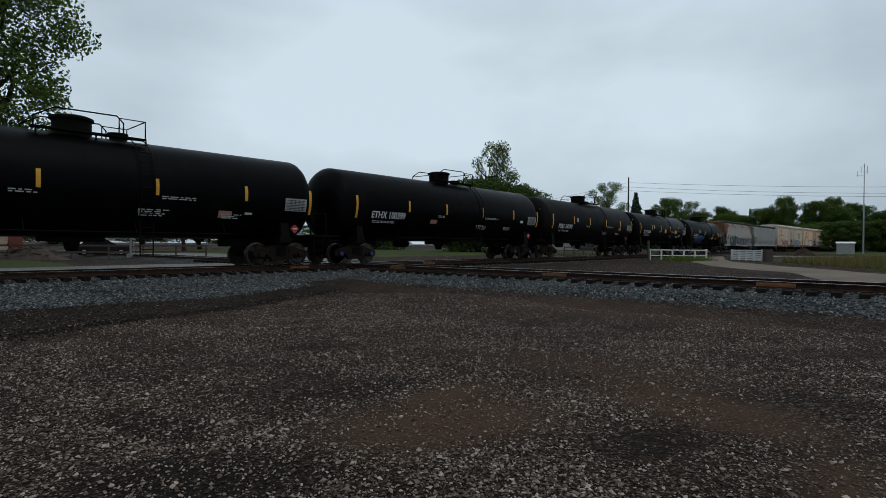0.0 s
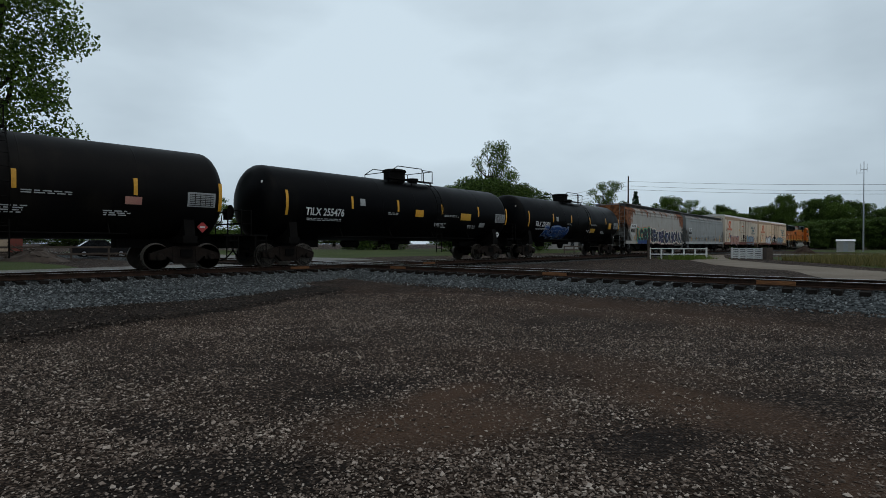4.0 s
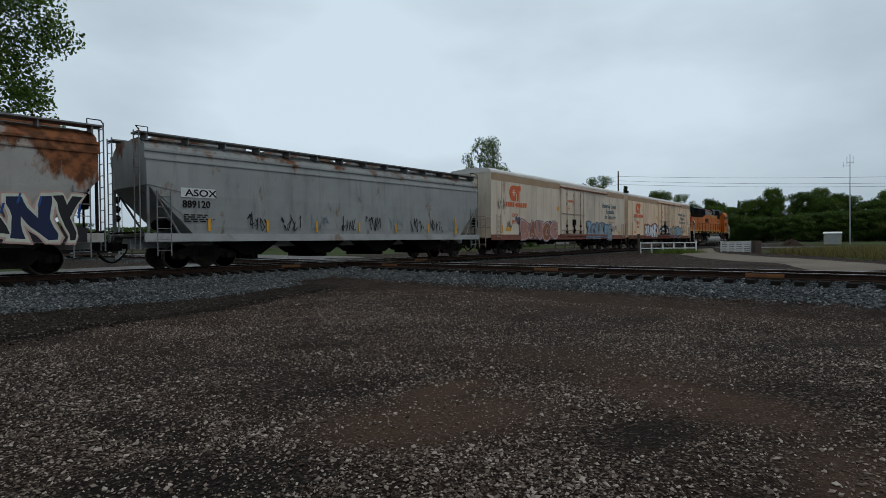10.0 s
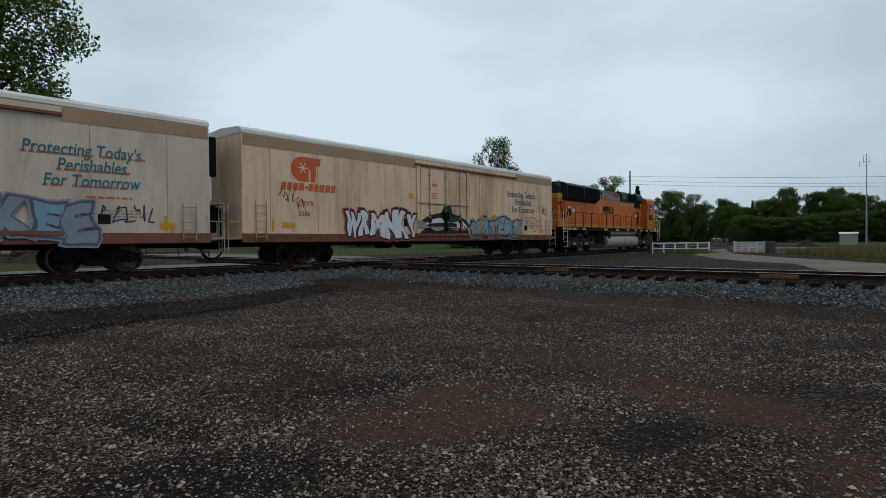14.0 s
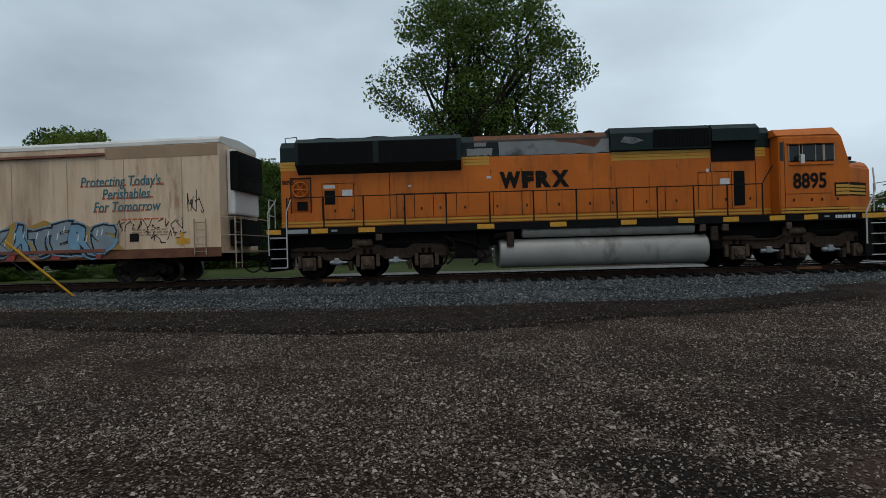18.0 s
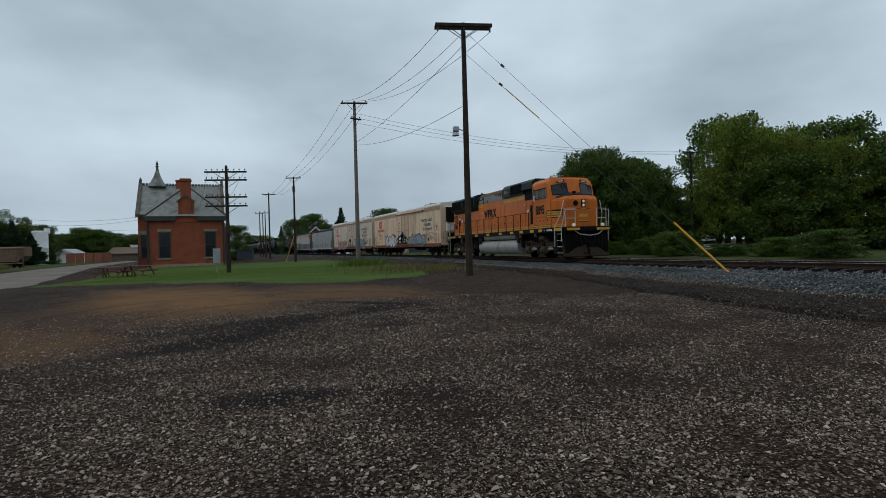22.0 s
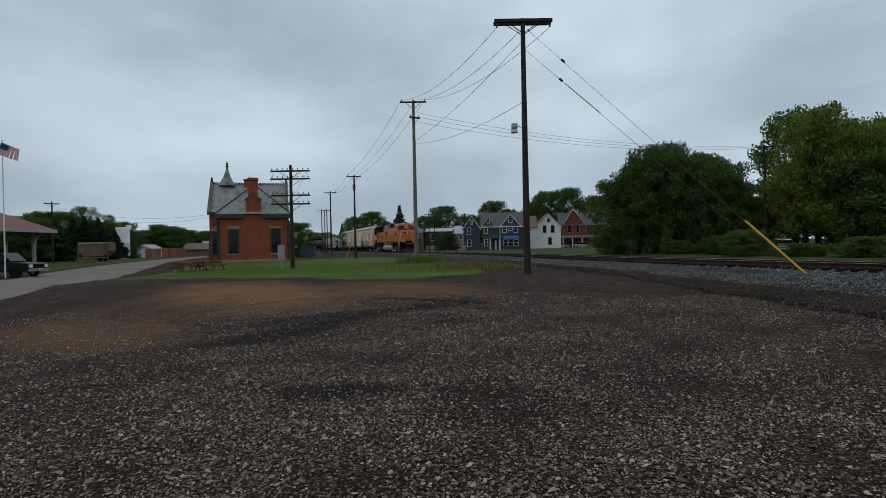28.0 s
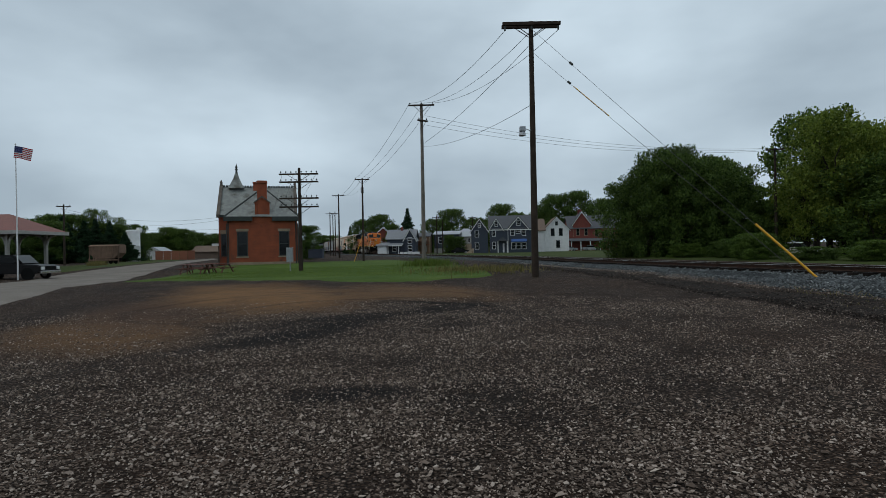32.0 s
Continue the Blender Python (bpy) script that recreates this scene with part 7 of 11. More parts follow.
def locomotive():
    lo = thing("locomotive", Matrix(), "orange and dark green diesel locomotive with peeling paint", "locomotive")
    # frame and walkway
    bm = bmesh.new()
    box(bm, -10.75, 10.75, -1.52, 1.52, 1.52, 1.74)
    box(bm, -10.2, 10.2, -0.9, 0.9, 1.05, 1.52)
    part("frame", bm, M_DARK, lo)
    plates(lo, "sill_stripe", [(-10.35, 6.95, 1.80, 1.86), (-10.35, 6.95, 1.91, 1.97)], -0.985, M_STRIPE, "thin yellow stripes", 0.006)
    plates(lo, "sill_reflector", [(x - 0.28, x + 0.28, 1.56, 1.70) for x in (-10.5, -8.9, -7.3, -3.3, -0.9, 1.55, 3.6, 5.2, 6.85, 8.2, 10.3)], -1.515, M_YELLOW, "yellow reflector on the sill", 0.015)
    plates(lo, "sill_plate", [(-10.0, -9.3, 1.57, 1.69), (-8.5, -8.3, 1.6, 1.66), (8.75, 8.95, 1.61, 1.66)], -1.515, M_GALV, "", 0.01)
    for k in range(7):
        plates(lo, "model_mark", [(9.2 + k * 0.1, 9.275 + k * 0.1, 1.58, 1.67)], -1.516, M_WHITE, "", 0.008)
    # long hood
    hy = 0.97
    bm = bmesh.new()
    bevel_box(bm, -10.35, 6.97, -hy, hy, 1.74, 3.86, 0.03)
    hood = part("hood", bm, M_ORANGE, lo, "orange engine hood")
    bm = bmesh.new()
    prism(bm, [(-hy, 3.86), (-hy, 4.32), (-hy + 0.22, 4.52), (hy - 0.22, 4.52), (hy, 4.32), (hy, 3.86)], -10.35, 6.97, "yz")
    part("hood_top", bm, M_GREEN, lo, "dark green hood top")
    # peeled stretch of the hood top
    bm = bmesh.new()
    for x0, x1, z0, z1 in ((-3.85, -3.0, 3.90, 4.12), (-2.75, 1.08, 3.87, 4.31), (-3.6, -3.2, 4.18, 4.3)):
        n = 14
        lo_pts = [(x0 + (x1 - x0) * i / n, z0 + 0.05 * noise.noise((x0 + i * 0.7, 1, 2))) for i in range(n + 1)]
        hi_pts = [(x0 + (x1 - x0) * i / n + 0.12 * noise.noise((i * 0.9, 5, x1)), z1 - 0.04 * abs(noise.noise((x0 + i * 0.8, 4, 2)))) for i in range(n + 1)]
        prism(bm, lo_pts + hi_pts[::-1], -hy - 0.006, -hy - 0.001)
    part("peeled_paint", bm, M_PATCH, lo, "grey primer where the green paint has peeled")
    bm = bmesh.new()
    prism(bm, [(-0.75, 4.25), (-0.2, 4.2), (0.55, 4.05), (0.72, 4.18), (0.8, 4.31), (-0.9, 4.31)], -hy - 0.0105, -hy - 0.0065)
    part("rust_patch", bm, M_RUST, lo, "rust-brown patch")
    bm = bmesh.new()
    prism(bm, [(-hy - 0.01, 4.30), (-hy + 0.21, 4.535), (hy - 0.21, 4.535), (hy - 0.2, 4.52), (-hy + 0.2, 4.51)], -3.6, 1.0, "yz")
    part("peeled_paint", bm, M_RUST, lo)
    # hood doors: raised leaves with latches
    xs = [-8.95, -8.35, -7.75, -6.55, -5.95, -5.35, -4.7, -3.85, -2.75, -1.75, -0.65, 0.45, 1.25, 2.5, 3.6, 4.6, 5.4, 6.3]
    for k, (a, b) in enumerate(zip(xs, xs[1:])):
        if k in (2, 14):
            continue
        bm = bmesh.new()
        tall = (3.3, 3.45, 3.1)[k % 3] if k > 2 else 3.3
        bevel_box(bm, a + 0.02, b - 0.02, -hy - 0.022, -hy, 2.02, tall, 0.006)
        dr = part("hood_door", bm, M_ORANGE, lo)
        bm = bmesh.new()
        box(bm, b - 0.14, b - 0.08, -hy - 0.035, -hy - 0.022, 2.28, 2.38)
        part("latch", bm, M_TRUCK, dr)
    plates(lo, "door_window", [(-8.82, -8.45, 2.55, 3.05), (5.6, 6.0, 2.1, 3.3)], -hy - 0.024, M_DARK, "dark screen in a hood door", 0.006)
    plates(lo, "notice", [(-8.85, -8.45, 3.12, 3.24), (-8.2, -7.85, 2.82, 3.06), (5.1, 5.45, 2.85, 3.05), (-3.2, -3.05, 3.3, 3.38), (-5.9, -5.8, 3.1, 3.16), (4.6, 4.7, 3.28, 3.4)], -hy - 0.024, M_WHITE, "small white notice", 0.005)
    # hand brake in its recess: flat plates, the recess's shade painted as darker orange and edges
    plates(lo, "brake_recess", [(-10.0, -9.3, 2.3, 3.5)], -hy, M_ORANGESHADE, "", 0.004)
    plates(lo, "recess_edge", [(-10.02, -9.98, 2.28, 3.52), (-9.32, -9.28, 2.28, 3.52), (-10.02, -9.28, 3.48, 3.53)], -hy - 0.004, M_TRUCK, "", 0.012)
    bm = bmesh.new()
    n = 22
    for i in range(n):
        a, b = 2 * math.pi * i / n, 2 * math.pi * (i + 1) / n
        tube(bm, (-9.65 + 0.26 * math.cos(a), -hy - 0.06, 3.1 + 0.26 * math.sin(a)), (-9.65 + 0.26 * math.cos(b), -hy - 0.06, 3.1 + 0.26 * math.sin(b)), 0.03)
    for i in range(6):
        a = math.pi * i / 3
        tube(bm, (-9.65, -hy - 0.06, 3.1), (-9.65 + 0.26 * math.cos(a), -hy - 0.06, 3.1 + 0.26 * math.sin(a)), 0.02)
    part("hand_brake", bm, M_ORANGE, lo, "orange hand-brake wheel")
    plates(lo, "brake_box", [(-9.78, -9.42, 2.38, 2.68)], -hy - 0.006, M_DARK, "", 0.03)
    # yellow bands
    bands = []
    for x0, x1 in ((-10.36, -9.72), (-4.0, -3.1), (1.15, 4.75), (6.4, 6.78)):
        bands += [(x0, x1, 3.60, 3.68), (x0, x1, 3.70, 3.77), (x0, x1, 3.79, 3.87)]
    plates(lo, "hood_stripe", bands, -hy - 0.001, M_STRIPE, "three yellow bands", 0.008)
    for z0, z1 in ((3.60, 3.68), (3.70, 3.77), (3.79, 3.87)):
        bm = bmesh.new()
        box(bm, -10.362, -10.35, -0.95, 0.95, z0, z1)
        part("end_stripe", bm, M_STRIPE, lo)
    # radiators, flared, with fans above
    bm = bmesh.new()
    prism(bm, [(-hy, 3.45), (-1.38, 3.72), (-1.38, 4.40), (-1.15, 4.55), (1.15, 4.55), (1.38, 4.40), (1.38, 3.72), (hy, 3.45)], -9.72, -4.05, "yz")
    part("radiator_housing", bm, M_GREEN, lo, "flared dark green radiator housing")
    for x0, x1 in ((-9.6, -7.05), (-6.85, -4.2)):
        bm = bmesh.new()
        box(bm, x0, x1, -1.395, -1.378, 3.74, 4.38)
        for k in range(24):
            x = x0 + 0.05 + k * (x1 - x0 - 0.1) / 23
            box(bm, x - 0.012, x + 0.012, -1.412, -1.395, 3.76, 4.36)
        part("radiator_grille", bm, M_DARK, lo, "black radiator grille")
    for x in (-8.9, -7.0, -5.1):
        bm = bmesh.new()
        lathe(bm, [(4.5, 0.68), (4.66, 0.68), (4.70, 0.6), (4.68, 0.2), (4.69, 0.05)], "z", 24, 0, (x, 0, 0))
        part("fan", bm, M_UNDER, lo, "round roof fan", smooth=True)
    # dynamic brake hump and intake
    bm = bmesh.new()
    prism(bm, [(-1.12, 3.90), (-1.12, 4.42), (-0.9, 4.64), (0.9, 4.64), (1.12, 4.42), (1.12, 3.90)], 1.1, 4.75, "yz")
    part("brake_housing", bm, M_GREEN, lo, "green dynamic brake housing")
    bm = bmesh.new()
    box(bm, 2.65, 4.7, -1.14, -1.122, 3.95, 4.5)
    for k in range(20):
        x = 2.7 + k * 0.102
        box(bm, x - 0.015, x + 0.015, -1.16, -1.14, 3.97, 4.48)
    part("brake_grille", bm, M_DARK, lo)
    bm = bmesh.new()
    prism(bm, [(1.45, 4.15), (1.6, 4.32), (2.0, 4.28), (2.3, 4.18), (1.9, 4.08)], -1.132, -1.124)
    part("peeled_paint", bm, M_PATCH, lo)
    bm = bmesh.new()
    prism(bm, [(-1.22, 4.08), (-1.22, 4.45), (-1.0, 4.62), (1.0, 4.62), (1.22, 4.45), (1.22, 4.08)], 4.76, 6.45, "yz")
    part("intake_housing", bm, M_GREEN, lo)
    bm = bmesh.new()
    box(bm, 4.8, 6.4, -1.0, -hy - 0.001, 3.48, 4.07)
    part("air_intake", bm, M_DARK, lo, "black air intake")
    for x in (-4.6, -3.4, -2.2, -1.0, 0.2):
        bm = bmesh.new()
        tube(bm, (x, 0.0, 4.5), (x, 0.0, 4.64), 0.09)
        part("roof_fitting", bm, M_UNDER, lo)
    bm = bmesh.new()
    lathe(bm, [(4.5, 0.22), (4.72, 0.22), (4.74, 0.16)], "z", 14, 0, (0.6, 0, 0))
    part("roof_fitting", bm, M_UNDER, lo)
    for y in (-0.8, 0.8):
        bm = bmesh.new()
        rod(bm, [(-10.2, y, 4.5), (-10.2, y, 4.68), (-9.8, y, 4.7), (-9.75, y, 4.5)], 0.02)
        part("roof_fitting", bm, M_UNDER, lo)
    # rear end lights
    bm = bmesh.new()
    lathe(bm, [(-10.40, 0.09), (-10.35, 0.1)], "x", 12, 0, (0, -0.14, 4.1))
    lathe(bm, [(-10.40, 0.09), (-10.35, 0.1)], "x", 12, 0, (0, 0.14, 4.1))
    part("rear_lamp", bm, M_REDLAMP, lo, "lit amber rear lamps")
    plates(lo, "hood_seam", [(x - 0.012, x + 0.012, 2.0, 3.62) for x in (-6.55, -3.05, -2.0, 1.12, 3.55, 4.78, 6.42)], -hy - 0.001, M_TRUCK, "", 0.006)
    lettering("road_number", "8895", 0.22, M_LETTER, lo, -10.30, -hy - 0.004, 3.30, "", bold=0.006)
    # steps at both ends and handrails
    for d in (-1, 1):
        for y in (-1, 1) if d < 0 else ():
            for k in range(4):
                bm = bmesh.new()
                z = 0.42 + k * 0.34
                box(bm, min(d * 10.05, d * 10.65), max(d * 10.05, d * 10.65), min(y * 1.1, y * 1.5), max(y * 1.1, y * 1.5), z, z + 0.04)
                part("step", bm, M_GREYPANEL, lo)
            for x in (10.03, 10.67):
                bm = bmesh.new()
                box(bm, d * x - 0.02, d * x + 0.02, min(y * 1.05, y * 1.5), max(y * 1.05, y * 1.5), 0.38, 1.74)
                part("step_side", bm, M_DARK, lo)
            bm = bmesh.new()
            rod(bm, [(d * 10.02, y * 1.53, 0.45), (d * 10.02, y * 1.53, 2.3), (d * 9.85, y * 1.53, 2.72)], 0.024)
            part("step_rail", bm, M_RAILWHITE, lo, "pale step handrail")
            bm = bmesh.new()
            rod(bm, [(d * 10.7, y * 1.53, 0.9), (d * 10.72, y * 1.53, 2.3), (d * 10.4, y * 1.4, 2.75)], 0.024)
            part("step_rail", bm, M_RAILWHITE, lo, "pale step handrail")
        bm = bmesh.new()
        prism(bm, [(d * 10.75, 1.5), (d * 10.8, 1.0), (d * 10.8, 0.35), (d * 10.7, 0.3), (d * 10.6, 0.9), (d * 10.6, 1.5)], -1.4, 1.4)
        part("pilot", bm, M_UNDER, lo, "flat steel pilot under the end sill")
        for y0, y1 in ((-1.35, -0.7), (0.7, 1.35)):
            bm = bmesh.new()
            rod(bm, [(d * 10.73, y0, 1.74), (d * 10.73, y0, 2.75), (d * 10.73, y1, 2.75), (d * 10.73, y1, 1.74)], 0.022)
            tube(bm, (d * 10.73, y0, 2.2), (d * 10.73, y1, 2.2), 0.02)
            part("end_rail", bm, M_RAILWHITE, lo)
        coupler(lo, d * 10.6, d)
        for y in (-0.9, -0.7, -0.5, 0.5, 0.7, 0.9):
            bm = bmesh.new()
            pts = [(d * (10.85 + 0.05 * math.sin(q)), y + 0.02 * q, 1.3 - 0.12 * q) for q in range(6)]
            rod(bm, pts, 0.03)
            part("air_hose", bm, M_RUBBER, lo)
        engine_truck(lo, -7.2 if d < 0 else 8.3)
    posts = [-10.0, -8.75, -7.4, -6.0, -4.6, -3.15, -1.7, -0.25, 1.15, 2.6, 3.9, 5.1, 6.35]
    for x in posts:
        for y in (-1.5, 1.5):
            bm = bmesh.new()
            tube(bm, (x, y, 1.70), (x, y, 2.78), 0.026)
            part("rail_post", bm, M_HANDRAIL, lo)
    for y in (-1.5, 1.5):
        bm = bmesh.new()
        rod(bm, [(-10.02, y, 2.3), (-9.9, y, 2.78), (6.35, y, 2.78), (6.6, y * 0.93, 3.1), (6.8, y * 0.93, 3.4)], 0.022)
        part("handrail", bm, M_HANDRAIL, lo)
    # fuel tank and reservoirs
    bm = bmesh.new()
    near = [(-1.0 - 0.5 * math.cos(a) ** 0.7, 0.74 + 0.52 * math.sin(a)) for a in np.linspace(1.5, -1.5, 16)]
    prism(bm, near + [(-y, z) for y, z in near[::-1]], -2.85, 4.45, "yz")
    bmesh.ops.bevel(bm, geom=[e for e in bm.edges if abs(e.verts[0].co.x - e.verts[1].co.x) < 0.01], offset=0.04, segments=1, affect="EDGES")
    ft = part("fuel_tank", bm, M_SILVER, lo, "grey dirty fuel tank with rounded sides", smooth=True)
    for f in ft.data.polygons:
        f.use_smooth = abs(f.normal.x) < 0.5
    bm = bmesh.new()
    lathe(bm, [(-2.1, 0.1), (-2.05, 0.15), (3.95, 0.15), (4.0, 0.1)], "x", 18, 0, (0, -1.25, 1.50 - 0.06))
    part("air_reservoir", bm, M_SILVER, lo, "long grey air reservoir", smooth=True)
    for x in (-2.5, 4.6):
        bm = bmesh.new()
        bevel_box(bm, x - 0.12, x + 0.12, -1.56, -1.4, 1.0, 1.45, 0.03)
        part("filler", bm, M_TRUCK, lo)
    for pts, r in (([(-3.0, -1.4, 1.35), (-2.4, -1.5, 1.42)], 0.06), ([(2.6, -1.35, 1.42), (5.2, -1.35, 1.40)], 0.03), ([(-4.6, -1.3, 1.35), (-3.6, -1.35, 1.1), (-3.3, -1.35, 0.7), (-3.7, -1.3, 0.35)], 0.04)):
        bm = bmesh.new()
        rod(bm, pts, r)
        part("pipe", bm, M_UNDER, lo)
    for x in (-6.9, 4.2, 5.0, 7.3):
        bm = bmesh.new()
        bevel_box(bm, x - 0.11, x + 0.11, -1.53, -1.4, 1.33, 1.5, 0.02)
        part("jacking_pad", bm, M_TRUCKLIT, lo)
    # final proportions along and up the engine: a tall hood, a short cab, a high walkway
    tall = ("hood", "hood_top", "hood_stripe", "end_stripe", "peeled_paint", "rust_patch", "radiator_housing", "radiator_grille", "fan", "brake_housing", "brake_grille", "intake_housing", "air_intake", "roof_fitting", "rear_lamp")

    def fit(x, z, high):
        fx = np.interp(x, (-10.75, -10.35, -4.2, -1.0, 1.1, 7.0, 9.72, 10.4, 10.75), (-10.75, -10.4, -3.85, -0.4, 1.75, 7.55, 9.85, 10.95, 11.4))
        fz = np.interp(z, (1.3, 1.5, 1.74, 3.5, 4.52, 5.0), (1.3, 1.58, 1.87, 3.9, 5.1, 5.6) if high else (1.3, 1.58, 1.87, 3.72, 4.75, 5.2))
        return fx + min(0.0, x + 10.75) + max(0.0, x - 10.75), fz + max(0.0, z - 5.0) + min(0.0, z - 1.3)

    stack = list(lo.children)
    while stack:
        ob = stack.pop()
        if ob.name.split(".")[0] in ("truck",):
            continue
        high = ob.name.split(".")[0] in tall and ob.name.split(".")[0] != "roof_fitting" or (ob.name.startswith("roof_fitting") and ob.parent == lo)
        if ob.matrix_basis == Matrix() and ob.data:
            for v in ob.data.vertices:
                v.co.x, v.co.z = fit(v.co.x, v.co.z, high)
            stack.extend(ob.children)
        else:
            at = ob.matrix_basis.copy()
            at.translation.x, at.translation.z = fit(at.translation.x, at.translation.z, high)
            ob.matrix_basis = at
    engine_front(lo)
    return lo


loco = locomotive()
reef_k = reefer_car("cream refrigerator car with graffiti behind the locomotive", M_REEF_B, 2, M_ROOFWHITE, 1)
reef_g = reefer_car("dirty white refrigerator car with pink and blue graffiti", M_REEF_A, 1, M_ROOFWHITE, 1)
hop_b = hopper_car("ASOX", "889120", "clean grey covered hopper car with scrawled tags", M_HOPPER_B, False, 3)
hop_a = hopper_car("ASOX", "889072", "rust-streaked pale grey covered hopper car with graffiti", M_HOPPER_A, True, 4)
yel, pnk, whi = M_YELLOW, P_PINK, M_WHITE
tank_e = tank_car("TILX 255400", "black tank car with blue and white graffiti", M_BLACK, 1, 5, [(2.3, 3.2, 1.85, 2.16, M_STRIPE), (5.75, 6.3, 2.2, 2.68, yel), (-3.62, -3.3, 2.54, 2.86, M_GREYPANEL)])
tank_d = tank_car("TILX 255476", "glossy black tank car with yellow signs", M_BLACK, 1, 6, [(0.0, 0.6, 2.3, 2.65, yel), (3.6, 4.5, 2.25, 2.62, M_STRIPE), (-3.6, -3.3, 2.66, 2.98, M_GREYPANEL), (5.4, 5.9, 1.9, 2.15, M_GREYPANEL)])
tank_c = tank_car("FURX 160090", "charcoal black tank car with white lettering", M_DKBROWN, 0, 7, [(4.9, 5.4, 2.2, 2.45, P_PINK), (-3.6, -3.3, 2.66, 2.95, M_GREYPANEL)], 1.63, 2.70)
tank_b = tank_car("ETHX 100399", "black tank car with white lettering", M_BLACK, 0, 8, [(-2.4, -1.9, 2.0, 2.2, P_PINK), (6.0, 6.3, 2.3, 2.45, whi)], 1.67, 2.74, True)
tank_a = tank_car("ETHX 100412", "black tank car with white data panels", M_BLACK, 0, 9, [(4.2, 4.7, 1.85, 2.1, P_PINK), (5.2, 5.5, 2.0, 2.08, whi)], 1.67, 2.74)

# sprayed pieces
def sprayed(parent, outline, y, material, label=""):
    bm = bmesh.new()
    prism(bm, outline, y - 0.0015, y)
    return part("sprayed_shape", bm, material, parent, label)


def arc(cx, cz, rx, rz, a0, a1, n=14, back=0.0):
    """A crescent between two angles; back: how much its inner edge is drawn in."""
    out = [(cx + rx * math.cos(a), cz + rz * math.sin(a)) for a in np.linspace(radians(a0), radians(a1), n)]
    if not back:
        return out
    return out + [(cx + rx * (1 - back * math.sin(math.pi * i / (n - 1))) * math.cos(a), cz + rz * (1 - back * math.sin(math.pi * i / (n - 1))) * math.sin(a)) for i, a in reversed(list(enumerate(np.linspace(radians(a0), radians(a1), n))))][1:-1]


P_ROSE = surf("spray_rose", (0.40, 0.20, 0.165), (0.30, 0.135, 0.105), 2.0, 0.6, stain=(0.25, 0.11, 0.06), stain_amount=0.3, stain_scale=1.5, streak=3)
P_BROWN = surf("spray_brown", (0.28, 0.115, 0.06), (0.20, 0.075, 0.035), 2.0, 0.6, stain=(0.36, 0.18, 0.14), stain_amount=0.3, stain_scale=1.5, streak=2)
P_CREAM = surf("spray_cream", (0.60, 0.60, 0.50), (0.46, 0.46, 0.38), 2.5, 0.6)
P_SLATE = surf("spray_slate", (0.105, 0.105, 0.165), (0.075, 0.072, 0.11), 2.5, 0.6)
P_PALE = surf("spray_pale_rose", (0.50, 0.33, 0.29), (0.40, 0.25, 0.22), 3.0, 0.6)
plates(reef_g, "sprayed_panel", [(-8.0, -6.5, 1.02, 2.05), (-6.5, -3.4, 1.02, 1.5), (-3.9, -2.9, 1.3, 2.0)], -1.575, P_ROSE, "dusty pink sprayed panel behind the letters", 0.004)
graffiti(hop_a, "LOBS", -6.45, 1.15, 3.75, 1.32, -1.62, [P_BLACK], P_MINT, P_ORANGE, 3, "black letters in green outline sprayed over blue", 0.16)
graffiti(hop_a, "BEKSENDRHORNY", -2.6, 1.12, 11.3, 1.22, -1.62, [P_BLACK, P_NAVY, P_BLACK, P_NAVY, P_PURPLE], P_CREAM, P_PALE, 5, "black and navy letters in cream outline with orange splashes", 0.18, P_ROYAL)


def ragged(x0, x1, z0, z1, seed, n=26):
    """The outline of a sprayed band whose upper edge rolls like a cloud."""
    return [(x0, z0)] + [(x0 + (x1 - x0) * k / n, z1 + 0.11 * noise.noise((k * 0.55, seed, 0.3)) + 0.05 * abs(math.sin(k * 1.3 + seed))) for k in range(n + 1)] + [(x1, z0)]


sprayed(hop_a, ragged(-6.5, -2.75, 0.99, 1.52, 1.0), -1.6125, P_BLUEDEEP, "deep blue sprayed cloud under the letters")
sprayed(hop_a, ragged(-2.8, 8.75, 0.99, 1.36, 4.0, 60), -1.6125, P_BLACK, "black sprayed band under the letters")
sprayed(hop_a, ragged(-6.3, -3.1, 0.99, 1.30, 7.0), -1.6345, P_BLUEDEEP, "blue sprayed cloud across the feet of the letters")
for k in range(9):
    scrawl(hop_b, -5.6 + k * 1.5, 1.35, 0.9, 0.75, -1.582, (P_BLACK, P_BLACK, P_GREY)[k % 3], 20 + k, 6, 0.018)
piece = graffiti(tank_e, "RCEITM", -5.0, 1.42, 3.5, 0.72, -1.60, [P_ROYAL], P_PALEBLUE, P_ROYAL, 6, "blue letters in pale outline sprayed on the shell", 0.26)
R_TANK, Z_TANK = 1.56, 2.64
for ob in piece.children:
    wrap(ob)
graffiti(reef_g, "BAUOC", -7.9, 1.05, 5.2, 1.12, -1.60, [P_ROSE, P_BROWN], P_PALE, P_SLATE, 7, "pink sprayed letters in purple outline")
graffiti(reef_g, "ZOLKEE", 2.55, 1.05, 5.2, 1.2, -1.64, [P_SKY, P_GREY], P_SLATE, P_GREY, 8, "pale blue sprayed letters")
graffiti(reef_k, "KATERS", 2.35, 1.22, 5.0, 1.02, -1.64, [P_GREY, P_SKY, P_GREY], P_BLACK, P_SKY, 9, "steel-blue sprayed letters in black and pale blue outline over gold", 0.24, P_WHITE)
graffiti(reef_k, "WRMNKY", -6.6, 1.12, 4.6, 1.2, -1.60, [P_WHITE], P_BLACK, P_RED, 10, "white sprayed letters in black outline")
